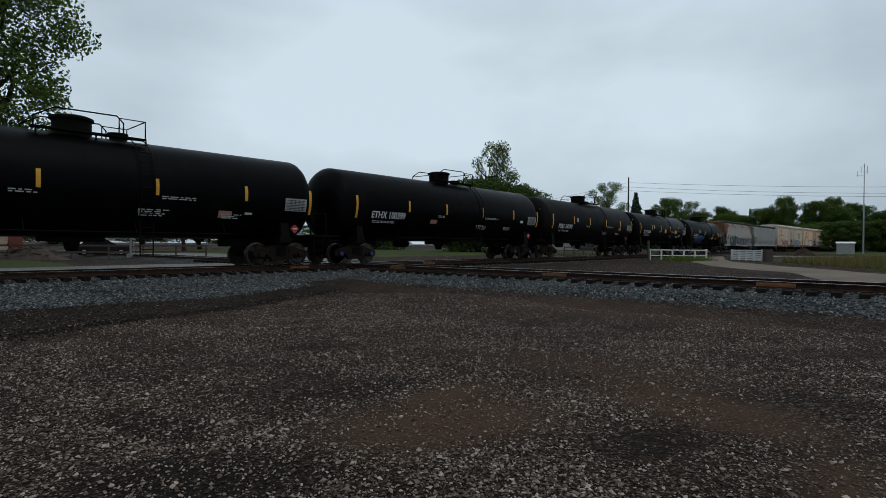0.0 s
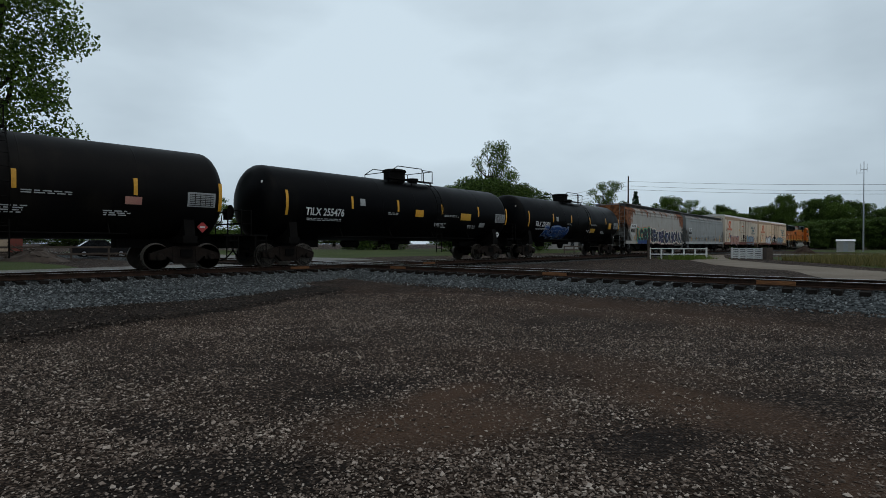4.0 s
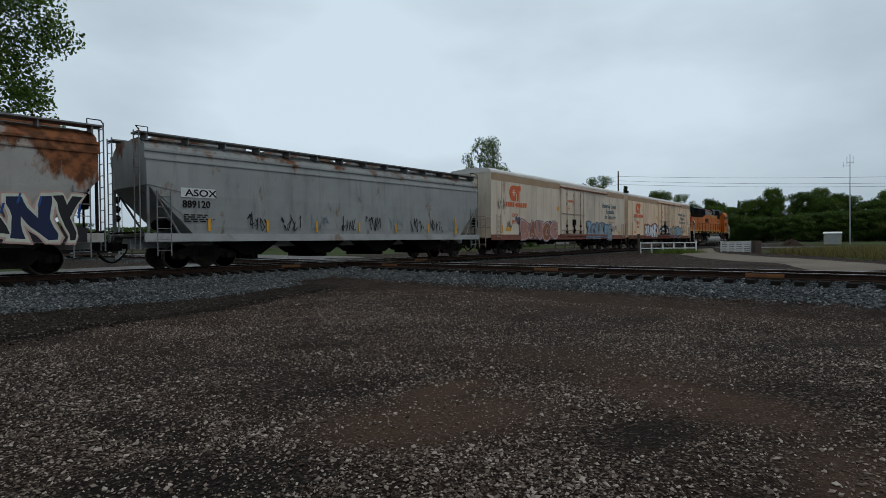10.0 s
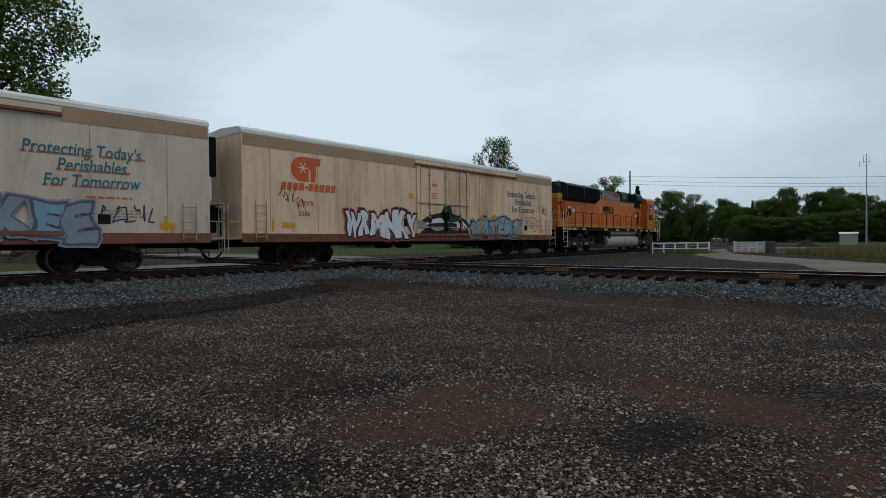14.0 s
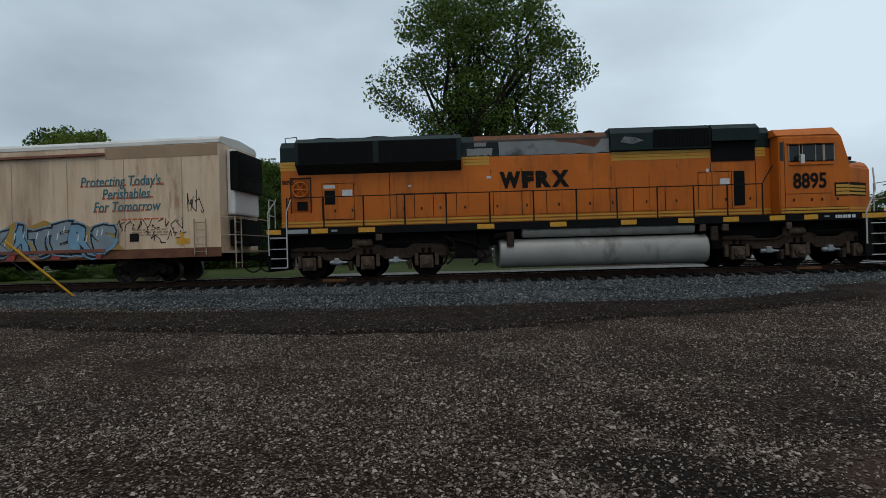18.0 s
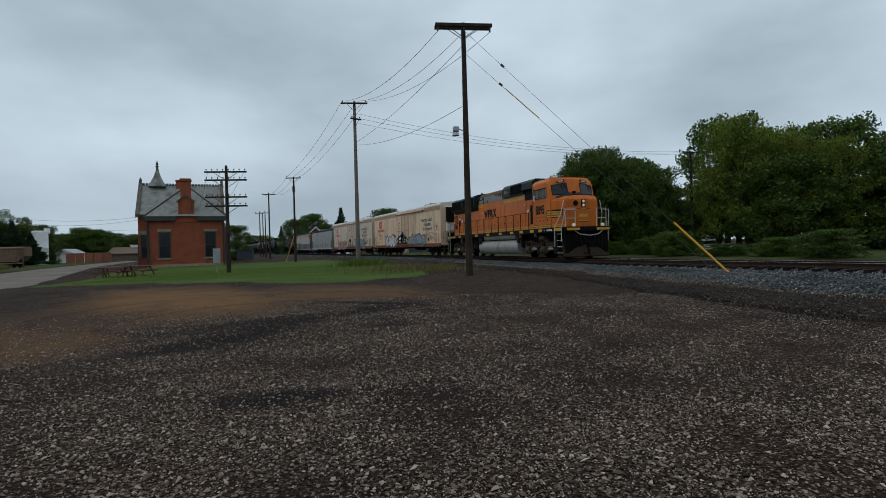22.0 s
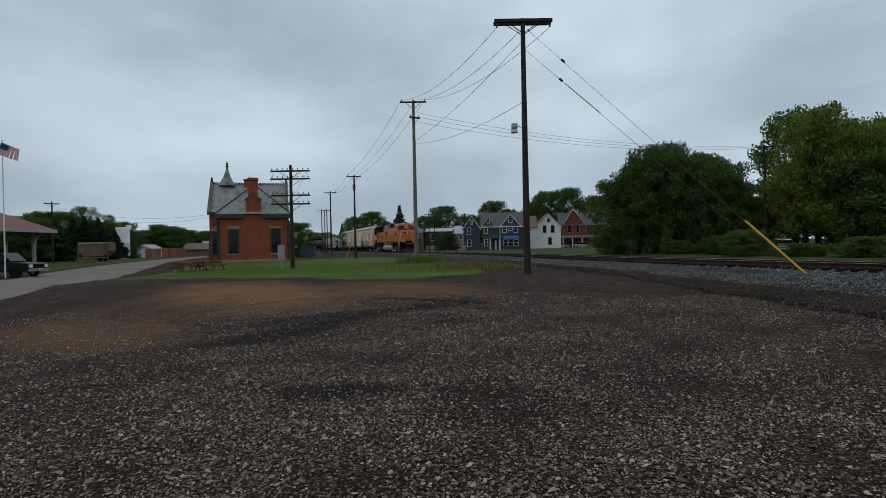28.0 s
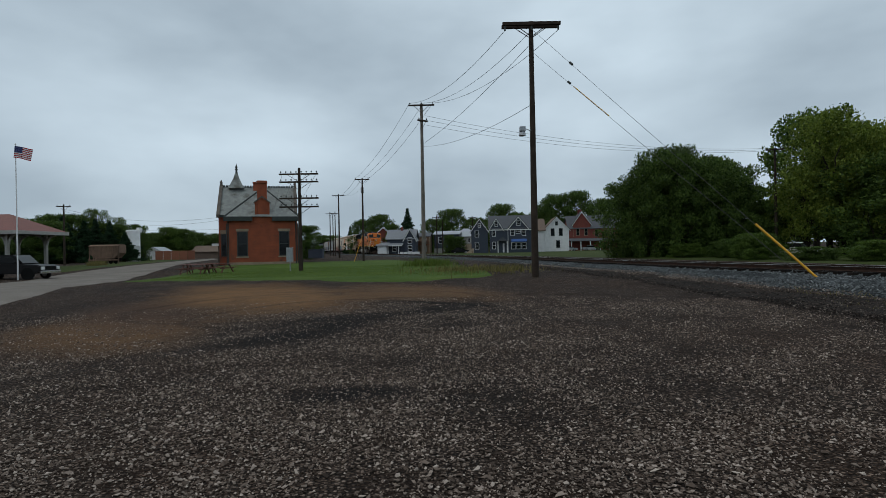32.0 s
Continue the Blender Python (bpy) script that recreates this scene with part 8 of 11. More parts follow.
sprayed(reef_k, [(2.0, 1.3), (2.1, 1.75), (2.45, 2.25), (2.75, 2.05), (3.4, 2.42), (3.9, 2.2), (4.6, 2.45), (5.2, 2.2), (5.9, 2.38), (6.4, 2.15), (7.1, 2.3), (7.45, 1.9), (7.3, 1.6), (7.75, 1.28), (5.0, 1.28)], -1.6315, P_GOLD, "gold sprayed cloud behind the letters")
for k, (x0, dx) in enumerate(((2.3, 0.5), (3.1, 0.35), (4.0, 0.6), (4.9, 0.4), (5.6, 0.55), (6.5, 0.4))):
    sprayed(reef_k, [(x0, 1.28), (x0 + dx, 1.28), (x0 + dx - 0.12, 1.0 - 0.05 * (k % 2)), (x0 - 0.1, 0.98)], -1.632, P_RED if k % 2 else P_BROWN, "rust-red sprayed drip on the sill")
sprayed(reef_k, arc(0.1, 1.55, 2.1, 0.85, 8, 172, 22, 0.0), -1.664, P_BLACK, "black sprayed fish across the door")
sprayed(reef_k, arc(0.15, 1.50, 1.85, 0.66, 12, 168, 20, 0.42), -1.667, P_WHITE, "white belly of the sprayed fish")
sprayed(reef_k, arc(0.3, 1.62, 1.5, 0.60, 35, 120, 14, 0.55), -1.670, P_DARKGREEN)
sprayed(reef_k, arc(1.35, 1.78, 0.34, 0.24, 0, 350, 18, 0.0), -1.670, P_WHITE)
sprayed(reef_k, arc(1.42, 1.76, 0.16, 0.15, 0, 350, 14, 0.0), -1.673, P_RED, "red eye of the sprayed fish")
sprayed(reef_k, [(-0.35, 2.3), (0.0, 2.75), (0.55, 2.78), (0.7, 2.32)], -1.664, P_BLACK)
sprayed(reef_k, [(-1.9, 1.55), (-2.15, 2.0), (-1.5, 1.9), (-1.25, 1.6)], -1.667, P_GREY)
sprayed(reef_k, [(-1.95, 1.3), (-1.4, 1.62), (-0.6, 1.45), (0.4, 1.6), (1.2, 1.45), (2.0, 1.55), (2.1, 1.35), (0, 1.3)], -1.670, P_BLACK)
for k in range(8):
    boxed_letter("painted_bar", "I", -1.2 + k * 0.34, -1.0 + k * 0.34, 1.0, 1.28, -1.602, P_RED, reef_k, 0.03)
rr = random.Random(77)
for k in range(14):
    bm = bmesh.new()
    cx, cz, cr = -8.6 + 6.6 * rr.random(), 1.12 + (1.25 if k % 3 else 0.4) * rr.random(), rr.uniform(0.12, 0.26)
    prism(bm, [(cx + cr * math.cos(a), cz + cr * math.sin(a)) for a in np.linspace(0, 2 * math.pi, 15)[:-1]], -1.5665 - 0.0004 * k, -1.562)
    part("sprayed_spot", bm, P_ROSE if k % 4 == 1 else P_SLATE, reef_g, "grey-blue sprayed spot")
scrawl(reef_g, -10.75, 2.7, 0.9, 0.85, -1.562, P_BLACK, 31, 9, 0.01)
scrawl(reef_g, 7.9, 1.6, 1.6, 0.6, -1.562, P_PURPLE, 32, 7, 0.02)
scrawl(reef_g, -9.7, 1.45, 0.7, 0.7, -1.562, P_PURPLE, 33, 5)
scrawl(reef_k, 7.2, 1.9, 2.6, 0.5, -1.562, P_BLACK, 34, 12)
scrawl(reef_k, 8.4, 1.45, 1.6, 0.5, -1.562, P_BLACK, 35, 8)
scrawl(reef_k, -9.9, 2.2, 1.2, 0.9, -1.562, P_BLACK, 36, 8)
scrawl(reef_k, 10.0, 2.5, 0.7, 0.9, -1.562, P_BLACK, 37, 5)

# cars ahead of these, seen only as the train draws away
CARS = [(loco, -10.95), (reef_k, -34.8), (reef_g, -58.8), (hop_b, -80.6), (hop_a, -100.2), (tank_e, -119.3), (tank_d, -137.4), (tank_c, -155.6), (tank_b, -173.3), (tank_a, -191.2)]
for k in range(3):
    CARS.append((copy_thing((tank_c, tank_d, tank_a)[k], Matrix()), -210.1 - 18.2 * k))


def car_pose(s, half):
    """A car's pose when its middle is s metres along the line, carried by two trucks."""
    a, b = main_at(s - half), main_at(s + half)
    h = math.degrees(math.atan2(b[0] - a[0], b[1] - a[1]))
    return pose((a[0] + b[0]) / 2, (a[1] + b[1]) / 2, RAIL, 0, 0, 90 - h)

# ---- ground covers ----
sheet("lawn", [(-17.2, -27.5), (-18.0, -22), (-18.3, -19.3), (-18.8, -15.5), (-19.3, -12.2), (-21.5, -10.2), (-23.9, -9.6)],
      [(-33.3, -42.8), (-41, -46.5), (-49, -42), (-56, -36), (-46, -26), (-38, -18.5), (-29.0, -12.2)], M_LAWN, 0.05, "mown green lawn beside the depot", "lawn", 0.9, 70, 30, 2)
sheet("road", [(-5.2, -13.5), (-7.7, -17.8), (-12.8, -23.6), (-18.5, -29.5), (-26.4, -39.3), (-45.5, -59.4), (-75, -88)],
      [(-8, -28), (-12, -33.5), (-17.5, -40.3), (-25.4, -49.3), (-38.2, -59.3), (-59, -78.5), (-82, -98)], M_ROAD, 0.045, "pale worn road past the canopy", "road", 0.5, 60, 10, 3)
sheet("verge", [(-25.6, -50.5), (-38.4, -60.8), (-59, -80), (-70, -90)], [(-28, -62), (-42, -74), (-62, -96), (-80, -115)], M_MEADOW, 0.03, "rough grass verge beyond the road", "grass", 0.9, 30, 10, 4)
# land beyond the tracks
sheet("grass_field", [main_at(s, -9)[:2] for s in (-150, -60, -30, -10, 5)], [main_at(s, -70)[:2] for s in (-150, -60, -30, -10, 5)], M_MEADOW, 0.06, "grass beyond the main track", "grass", 1.0, 50, 16, 13)
sheet("grass_field", [main_at(s, -17)[:2] for s in (18, 40, 70, 110)], [main_at(s, -80)[:2] for s in (18, 40, 70, 110)], M_MEADOW, 0.06, "mown grass field behind the diamond", "grass", 1.0, 40, 16, 14)
sheet("side_road", [main_at(s, -5.4)[:2] for s in (-12, 0, 8)] + [cross_at(-18, -6)[:2], cross_at(-60, -7)[:2]], [main_at(s, -11)[:2] for s in (-14, 0, 12)] + [cross_at(-20, -13)[:2], cross_at(-60, -14)[:2]], M_FARROAD, 0.075, "grey gravel service road behind the train", "road", 0.4, 50, 8, 16)
sheet("gate_road", [(14.7, 19.7), (16.5, 27), (17.1, 34.7), (19.5, 43), (23.8, 50), (30, 62)], [(19.0, 21.0), (20.6, 27), (21.8, 36), (23.8, 45), (27.5, 53), (34, 66)], M_DIRTROAD, 0.06, "pale dirt road that runs up to the gates", "road", 0.5, 50, 10, 17)
sheet("dry_verge", [(22.5, 24), (25, 36), (27.5, 45), (32, 54)], [(42, 32), (46, 44), (50, 56), (52, 66)], M_MEADOW, 0.05, "weedy dry grass verge", "grass", 1.0, 30, 14, 18)
sheet("cross_road", [(34, 66), (60, 62), (110, 56)], [(37, 74), (62, 70), (112, 66)], M_FARROAD, 0.055, "grey road beyond the verge", "road", 0.4, 30, 6, 19)
sheet("far_field", [(60, 75), (110, 70), (170, 60)], [(70, 130), (130, 140), (220, 150)], M_MEADOW, 0.05, "grass in front of the far woods", "grass", 1.0, 30, 10, 20)


# ---- trees ----
def limb(bm, a, b, r0, r1, rr, n=5, sides=7, wander=0.12):
    pts = [Vector(a).lerp(Vector(b), i / n) for i in range(n + 1)]
    ln = (Vector(b) - Vector(a)).length
    for p in pts[1:-1]:
        p += Vector((rr.uniform(-1, 1), rr.uniform(-1, 1), rr.uniform(-0.5, 0.5))) * ln * wander * 0.5
    for i in range(n):
        ra, rb = r0 + (r1 - r0) * i / n, r0 + (r1 - r0) * (i + 1) / n
        tube(bm, pts[i], pts[i + 1], ra, rb, sides, False)
    return pts


def leaves_mesh(name, centres, count, size, rng_, material, droop=0.2, squash=0.75, tight=0.0):
    """Leaves, each a folded four-cornered blade, strewn through lobes of a crown (centre, radius)."""
    c = np.array([p for p, r in centres])
    rad = np.array([r for p, r in centres])
    wgt = rad ** 2
    pick = rng_.choice(len(c), count, p=wgt / wgt.sum())
    d = rng_.normal(size=(count, 3))
    d /= np.linalg.norm(d, axis=1)[:, None]
    rr_ = rad[pick] * (0.2 + (1.05 - 0.3 * tight) * rng_.random(count) ** 0.65)
    pos = c[pick] + d * rr_[:, None] * np.array([1, 1, squash])
    u = rng_.normal(size=(count, 3))
    u[:, 2] -= droop
    u /= np.linalg.norm(u, axis=1)[:, None]
    v = np.cross(u, rng_.normal(size=(count, 3)))
    v /= np.linalg.norm(v, axis=1)[:, None]
    s = size * rng_.uniform(0.6, 1.4, count)[:, None]
    w = np.cross(u, v) * s * 0.18
    q = np.stack([pos - u * s, pos + v * s * 0.55 + w, pos + u * s, pos - v * s * 0.55 + w], 1)
    me = bpy.data.meshes.new(name)
    me.vertices.add(count * 4)
    me.vertices.foreach_set("co", q.ravel())
    me.loops.add(count * 4)
    me.loops.foreach_set("vertex_index", np.arange(count * 4))
    me.polygons.add(count)
    me.polygons.foreach_set("loop_start", np.arange(count) * 4)
    me.update(calc_edges=True)
    me.materials.append(material)
    return me


def broad_tree(h, w, seed, leaf, count, size, base=0.3, lobes=26, label="leafy broad tree", airy=0.0, forks=7, lobe=(0.065, 0.135), tight=0.0):
    """A broadleaf tree of that height and crown width, its limbs reaching into lobes of leaves."""
    rr, rg = random.Random(seed), np.random.default_rng(seed)
    t = thing("tree", Matrix(), label, "tree", "trees")
    bm = bmesh.new()
    fork = Vector((rr.uniform(-0.2, 0.2), rr.uniform(-0.2, 0.2), h * max(0.12, base)))
    limb(bm, (0, 0, -0.3), fork, 0.028 * h, 0.02 * h, rr, 4, 10, 0.03)
    lob = []
    for k in range(lobes):
        a = 2 * math.pi * (k * 0.381966 + rr.uniform(-0.05, 0.05))
        z = h * (base + 0.06 + (0.92 - base) * ((k + 0.5) / lobes))
        f = (z / h - base) / (1 - base)
        reach = w / 2 * (1 - 0.18 * airy) * math.sqrt(max(0.05, 1 - (1.55 * f - 0.62) ** 2)) * (rr.uniform(0.55, 1.0) if k % 3 else rr.uniform(0.15, 0.5))
        r = w * rr.uniform(*lobe)
        lob.append((np.array((math.cos(a) * reach, math.sin(a) * reach, min(z, h - r * 0.7))), r))
    for k in range(forks):
        p, r = lob[(k * 5 + 2) % lobes]
        pts = limb(bm, fork + Vector((0, 0, rr.uniform(-0.08, 0.1) * h)), p, 0.013 * h, 0.003 * h, rr, 6, 6, 0.14)
        for q in range(3):
            e, _r = lob[rr.randrange(lobes)]
            s = pts[2 + q]
            tip = s.lerp(Vector(e), 0.6)
            limb(bm, s, tip, 0.005 * h, 0.0015 * h, rr, 4, 5, 0.18)
    limb(bm, fork, (0.3, 0.2, h * 0.86), 0.018 * h, 0.003 * h, rr, 6, 7, 0.06)
    part("trunk", bm, M_BARK, t, "grey-brown trunk and limbs")
    cr = new("crown", leaves_mesh("crown", lob, count, size, rg, leaf, 0.2, 0.75 - 0.2 * airy, tight))
    cr.parent = t
    return t


def conifer(h, w, seed, leaf, count, size, label):
    rr, rg = random.Random(seed), np.random.default_rng(seed)
    t = thing("tree", Matrix(), label, "tree", "trees")
    bm = bmesh.new()
    limb(bm, (0, 0, -0.3), (0, 0, h * 0.97), 0.02 * h, 0.003 * h, rr, 6, 8, 0.01)
    lob = []
    for k in range(110):
        f = (k / 110) ** 0.9
        a = k * 2.39996
        reach = w / 2 * (1 - f) * rr.uniform(0.35, 1.0)
        p = (math.cos(a) * reach, math.sin(a) * reach, h * (0.08 + 0.88 * f))
        lob.append((np.array(p), max(0.22, w * 0.15 * (1.05 - f))))
        if k % 3 == 0:
            tube(bm, (0, 0, p[2] + 0.2), p, 0.006 * h, 0.002 * h, 5, False)
    part("trunk", bm, M_BARK, t)
    cr = new("crown", leaves_mesh("crown", lob, count, size, rg, leaf, 0.5, 0.5))
    cr.parent = t
    return t


def plant(master, x, y, h, w=None, turn=0, label=""):
    """Sets a copy of a tree, which was grown 10 m high and 8 m wide, at its place."""
    k, q = h / 10.0, (w or h * 0.8) / 8.0
    m = pose(x, y, ground_z(x, y) - 0.05, 0, 0, turn) @ Matrix.Diagonal((q, q, k, 1))
    ob = copy_thing(master, m)
    if label:
        ob["label"] = label
    return ob


BIG = broad_tree(25.0, 18.5, 3, M_LEAF, 50000, 0.145, 0.27, 150, "large spreading green maple behind the main track", 0.2, 26, (0.055, 0.11), 0.3)
BIG.matrix_world = pose(-33.9, 34.9, 0.2, 0, 0, 60)
GREEN = broad_tree(10, 8, 11, M_LEAF, 15000, 0.135, 0.14, 75, "green broadleaf tree in full leaf", 0.0, 12)
DARKT = broad_tree(10, 8, 12, M_LEAFDARK, 15000, 0.15, 0.08, 75, "dark green broadleaf tree in full leaf", 0.0, 12)
YELLOWT = broad_tree(10, 8, 13, M_LEAFYELLOW, 13000, 0.115, 0.15, 70, "yellow-green broadleaf tree in full leaf", 0.0, 12)
AIRY = broad_tree(10, 8, 21, M_LEAF, 7500, 0.095, 0.36, 26, "tall thin tree with an airy crown", 0.8, 14, (0.075, 0.15), 0.25)
THICK = broad_tree(10, 9, 15, M_LEAFDARK, 20000, 0.138, -0.04, 100, "dense leafy tree down to the ground")
THICKG = broad_tree(10, 9, 18, M_LEAF, 20000, 0.145, -0.04, 100, "dense bright green tree down to the ground")
PINE = conifer(10, 6.4, 16, M_LEAFPINE, 14000, 0.17, "dark conifer with drooping boughs")
for master in (GREEN, DARKT, YELLOWT, AIRY, THICK, THICKG, PINE):
    master.matrix_world = pose(0, 0, -60)

# behind the diamond
plant(AIRY, 9.3, 96, 19.3, 9.6, 20, "tall airy tree that stands over a green thicket")
plant(THICK, 5.8, 91, 12.3, 13, 40)
plant(THICK, 13.2, 98, 12.0, 12, 130)
plant(DARKT, 1.5, 98, 11.5, 10, 200)
plant(GREEN, 20, 114, 10.2, 10, 10)
plant(AIRY, 34.0, 114.4, 14.6, 9, 80)
plant(PINE, 38.6, 109.4, 12.4, 8.6, 0)
plant(GREEN, 53.5, 129.1, 12.6, 8.5, 70)
plant(AIRY, 58.5, 129.1, 12.0, 7, 150)
plant(GREEN, 21.7, 150, 12, 11, 30)
plant(DARKT, 40, 165, 12.5, 14, 60)
plant(AIRY, -38.4, 80.7, 10.5, 9, 90)
plant(DARKT, -30, 92, 9.5, 11, 45)
plant(GREEN, -47, 105, 11, 14, 75)
plant(THICK, -15, 118, 10, 16, 12)
# far woods to the right of the gates
rr = random.Random(21)
for k in range(30):
    x = 66 + k * 4.1 + rr.uniform(-1.5, 1.5)
    y = 184 - k * 1.1 + rr.uniform(-6, 10)
    hh = 11.4 + (2.6 if 9 <= k <= 15 else 0) + (1.0 if 15 < k < 22 else 0) + rr.uniform(-1.4, 1.4) - (2.0 if k < 4 else 0)
    plant((THICK, THICKG, GREEN, DARKT)[k % 4], x, y, hh * rr.uniform(0.86, 1.14), rr.uniform(7.5, 11.5), rr.uniform(0, 360))
for k in range(12):
    plant((PINE, AIRY, DARKT)[k % 3], 78 + k * 8.5, 190 - k * 2, 13.6 + rr.uniform(-1.5, 2.0), rr.uniform(5, 8), rr.uniform(0, 360))
for k in range(12):
    plant((THICK, DARKT)[k % 2], 84 + k * 5.5, 150 - k * 2.0 + rr.uniform(-3, 3), rr.uniform(5.5, 8.5), rr.uniform(8, 12), rr.uniform(0, 360))
# behind the main track, from the maple to the thicket by the houses
plant(THICK, -58.6, -4.7, 10.9, 7.0, 10, "dense dark green tree beside the track")
plant(DARKT, -62.8, -2.2, 10.4, 7.6, 70)
for x, y, hh in ((-57.6, -8.6, 7.6), (-57.4, -6.4, 9.6), (-57.0, -3.6, 9.8), (-57.5, -0.8, 9.0), (-58.0, 1.2, 7.4), (-58.5, 2.6, 5.2), (-57.0, 6.6, 6.6), (-56.5, 9.0, 8.6), (-56.0, 12.2, 9.0), (-55.5, 15.5, 8.2)):
    plant(THICK if y < 5 else YELLOWT, x, y, hh if y < 5 else hh + 1.6, 5.6, x * 40 + y * 77, "leafy tree of the thicket beyond the main track")
plant(THICK, -63.5, 0.4, 9.4, 7.0, 160)
for k in range(7):
    x, y, _h2 = main_at(-50.5 + k * 4.6, -12.3 - 0.8 * (k % 3))
    plant((THICK, THICKG)[k % 2], x, y, 1.0 + 0.35 * (k % 4), 3.2, k * 67, "low leafy scrub beside the main track")
plant(YELLOWT, -57.0, 8.2, 12.6, 8.4, 35)
plant(YELLOWT, -59.0, 9.5, 11.5, 9.5, 35)
plant(THICK, -55.5, 11.5, 8.4, 8.5, 75)
plant(YELLOWT, -66.0, 15.0, 13.0, 8, 95)
plant(GREEN, -60.5, 17.2, 12.2, 9, 15)
plant(THICK, -57.0, 20.0, 9.0, 9, 215)
plant(DARKT, -58.5, 22.5, 10.2, 8, 300)
plant(GREEN, -64.0, 29.0, 12.8, 9, 120)
plant(THICK, -60.0, 26.5, 8.6, 9, 20)
plant(DARKT, -62.5, 33.0, 12.2, 8.5, 250)
plant(PINE, -55.4, 34.1, 9.8, 8.5, 0)
plant(GREEN, -70.6, 50.2, 13.3, 9.8, 60)
plant(DARKT, -55.6, 44.5, 9.6, 8, 180)
plant(GREEN, -84.0, 10.7, 18.0, 13, 30)
plant(GREEN, -73.5, 31.0, 14.5, 9, 200)
plant(DARKT, -75, -1.2, 12.0, 8.0, 110)
for x, y, hh, w, mst in ((-61.0, 37.5, 10.5, 7.5, PINE), (-57.5, 35.0, 8.6, 7, THICK), (-64.5, 41.5, 11.0, 7, DARKT), (-60.0, 30.0, 11.0, 7.5, DARKT), (-56.5, 40.0, 7.4, 6.5, THICK), (-68.0, 46.0, 10.0, 8, THICK)):
    plant(mst, x, y, hh, w, x * 31)
plant(THICK, -49.5, 30.5, 4.0, 6, 110, "leafy green bush by the stump heap")
plant(THICK, -66, 60, 8, 16, 20)
# among and behind the houses
plant(THICK, -125.3, -83.5, 10.9, 7.5, 10)
plant(THICK, -126.4, -89.8, 9.8, 8.0, 70)
plant(THICK, -124.0, -79.0, 8.0, 5.0, 70)
plant(PINE, -124.5, -74.4, 12.6, 10.0, 0, "dark pointed conifer among the houses")
plant(PINE, -136.1, -101.9, 9.0, 6.0, 0)
plant(THICK, -157.0, -77.4, 13.8, 10.5, 30)
plant(THICK, -150.5, -80.4, 10.6, 9, 130)
plant(THICK, -160.5, -70.0, 10.8, 11, 230)
plant(THICK, -155, -59.7, 14.4, 9.5, 60)
plant(DARKT, -158, -55.7, 12.0, 9, 160)
plant(THICK, -162.5, -45.5, 17.0, 11, 90)
plant(THICK, -166.5, -39.5, 18.0, 11, 10)
plant(DARKT, -170, -51, 14, 12, 200)
plant(THICK, -164.3, -30.6, 15.0, 13, 130)
plant(THICK, -119.7, -59.6, 4.6, 3.4, 10, "dark leafy bush beside the houses")
plant(THICK, -121.9, -58.3, 4.2, 3.6, 100, "dark leafy bush beside the houses")
# beyond the road and the depot
for x, y, hh, w, mst in ((-51.3, -99.6, 8.2, 6.5, THICK), (-50.5, -95.5, 8.0, 7, PINE), (-53.7, -98.3, 8.2, 7, THICK), (-52.2, -92.3, 7.2, 8, PINE), (-54.5, -93.2, 7.6, 8, PINE), (-55.8, -97.1, 9.4, 4.2, AIRY), (-57.4, -96.4, 9.3, 4.6, AIRY), (-55.2, -90.5, 7.2, 6.5, PINE), (-59.8, -96.7, 6.8, 7, THICK), (-56.6, -88.6, 5.2, 6.5, PINE), (-61.6, -97.9, 8.2, 4.5, AIRY), (-64.2, -97.6, 6.8, 5, THICK), (-48.6, -90.4, 6.6, 7, PINE), (-46.1, -91.7, 6.6, 7, THICK), (-43.0, -94.0, 7.0, 7.5, THICK), (-39.5, -95.0, 6.8, 7.5, PINE), (-36.0, -97.0, 7.0, 8, THICK), (-31.0, -98.0, 6.6, 8, DARKT), (-66.1, -99.5, 5.6, 4, PINE), (-86, -122.9, 6.4, 8, THICK), (-88.5, -121.1, 7.8, 7, THICKG), (-92, -121, 7.4, 8, THICK), (-122.7, -154.7, 8.0, 12, THICK), (-126, -148, 7.6, 12, THICK), (-112, -150, 5.4, 12, THICK), (-104, -150, 4.8, 9, DARKT), (-97, -144, 4.6, 9, THICK), (-64.5, -56.6, 5.2, 4.6, THICK)):
    plant(mst, x, y, hh, w, rr.uniform(0, 360))
# closing woods all round
for k in range(64):
    a = radians(k * 5.625 + rr.uniform(-1.5, 1.5))
    r = rr.uniform(270, 330)
    plant((THICK, DARKT, GREEN)[k % 3], -r * math.sin(a), r * math.cos(a), rr.uniform(8.5, 12), rr.uniform(26, 34), rr.uniform(0, 360), "far leafy trees of a wood")
for master in (GREEN, DARKT, YELLOWT, AIRY, THICK, THICKG, PINE):
    for o in (*master.children_recursive, master):
        bpy.data.objects.remove(o)


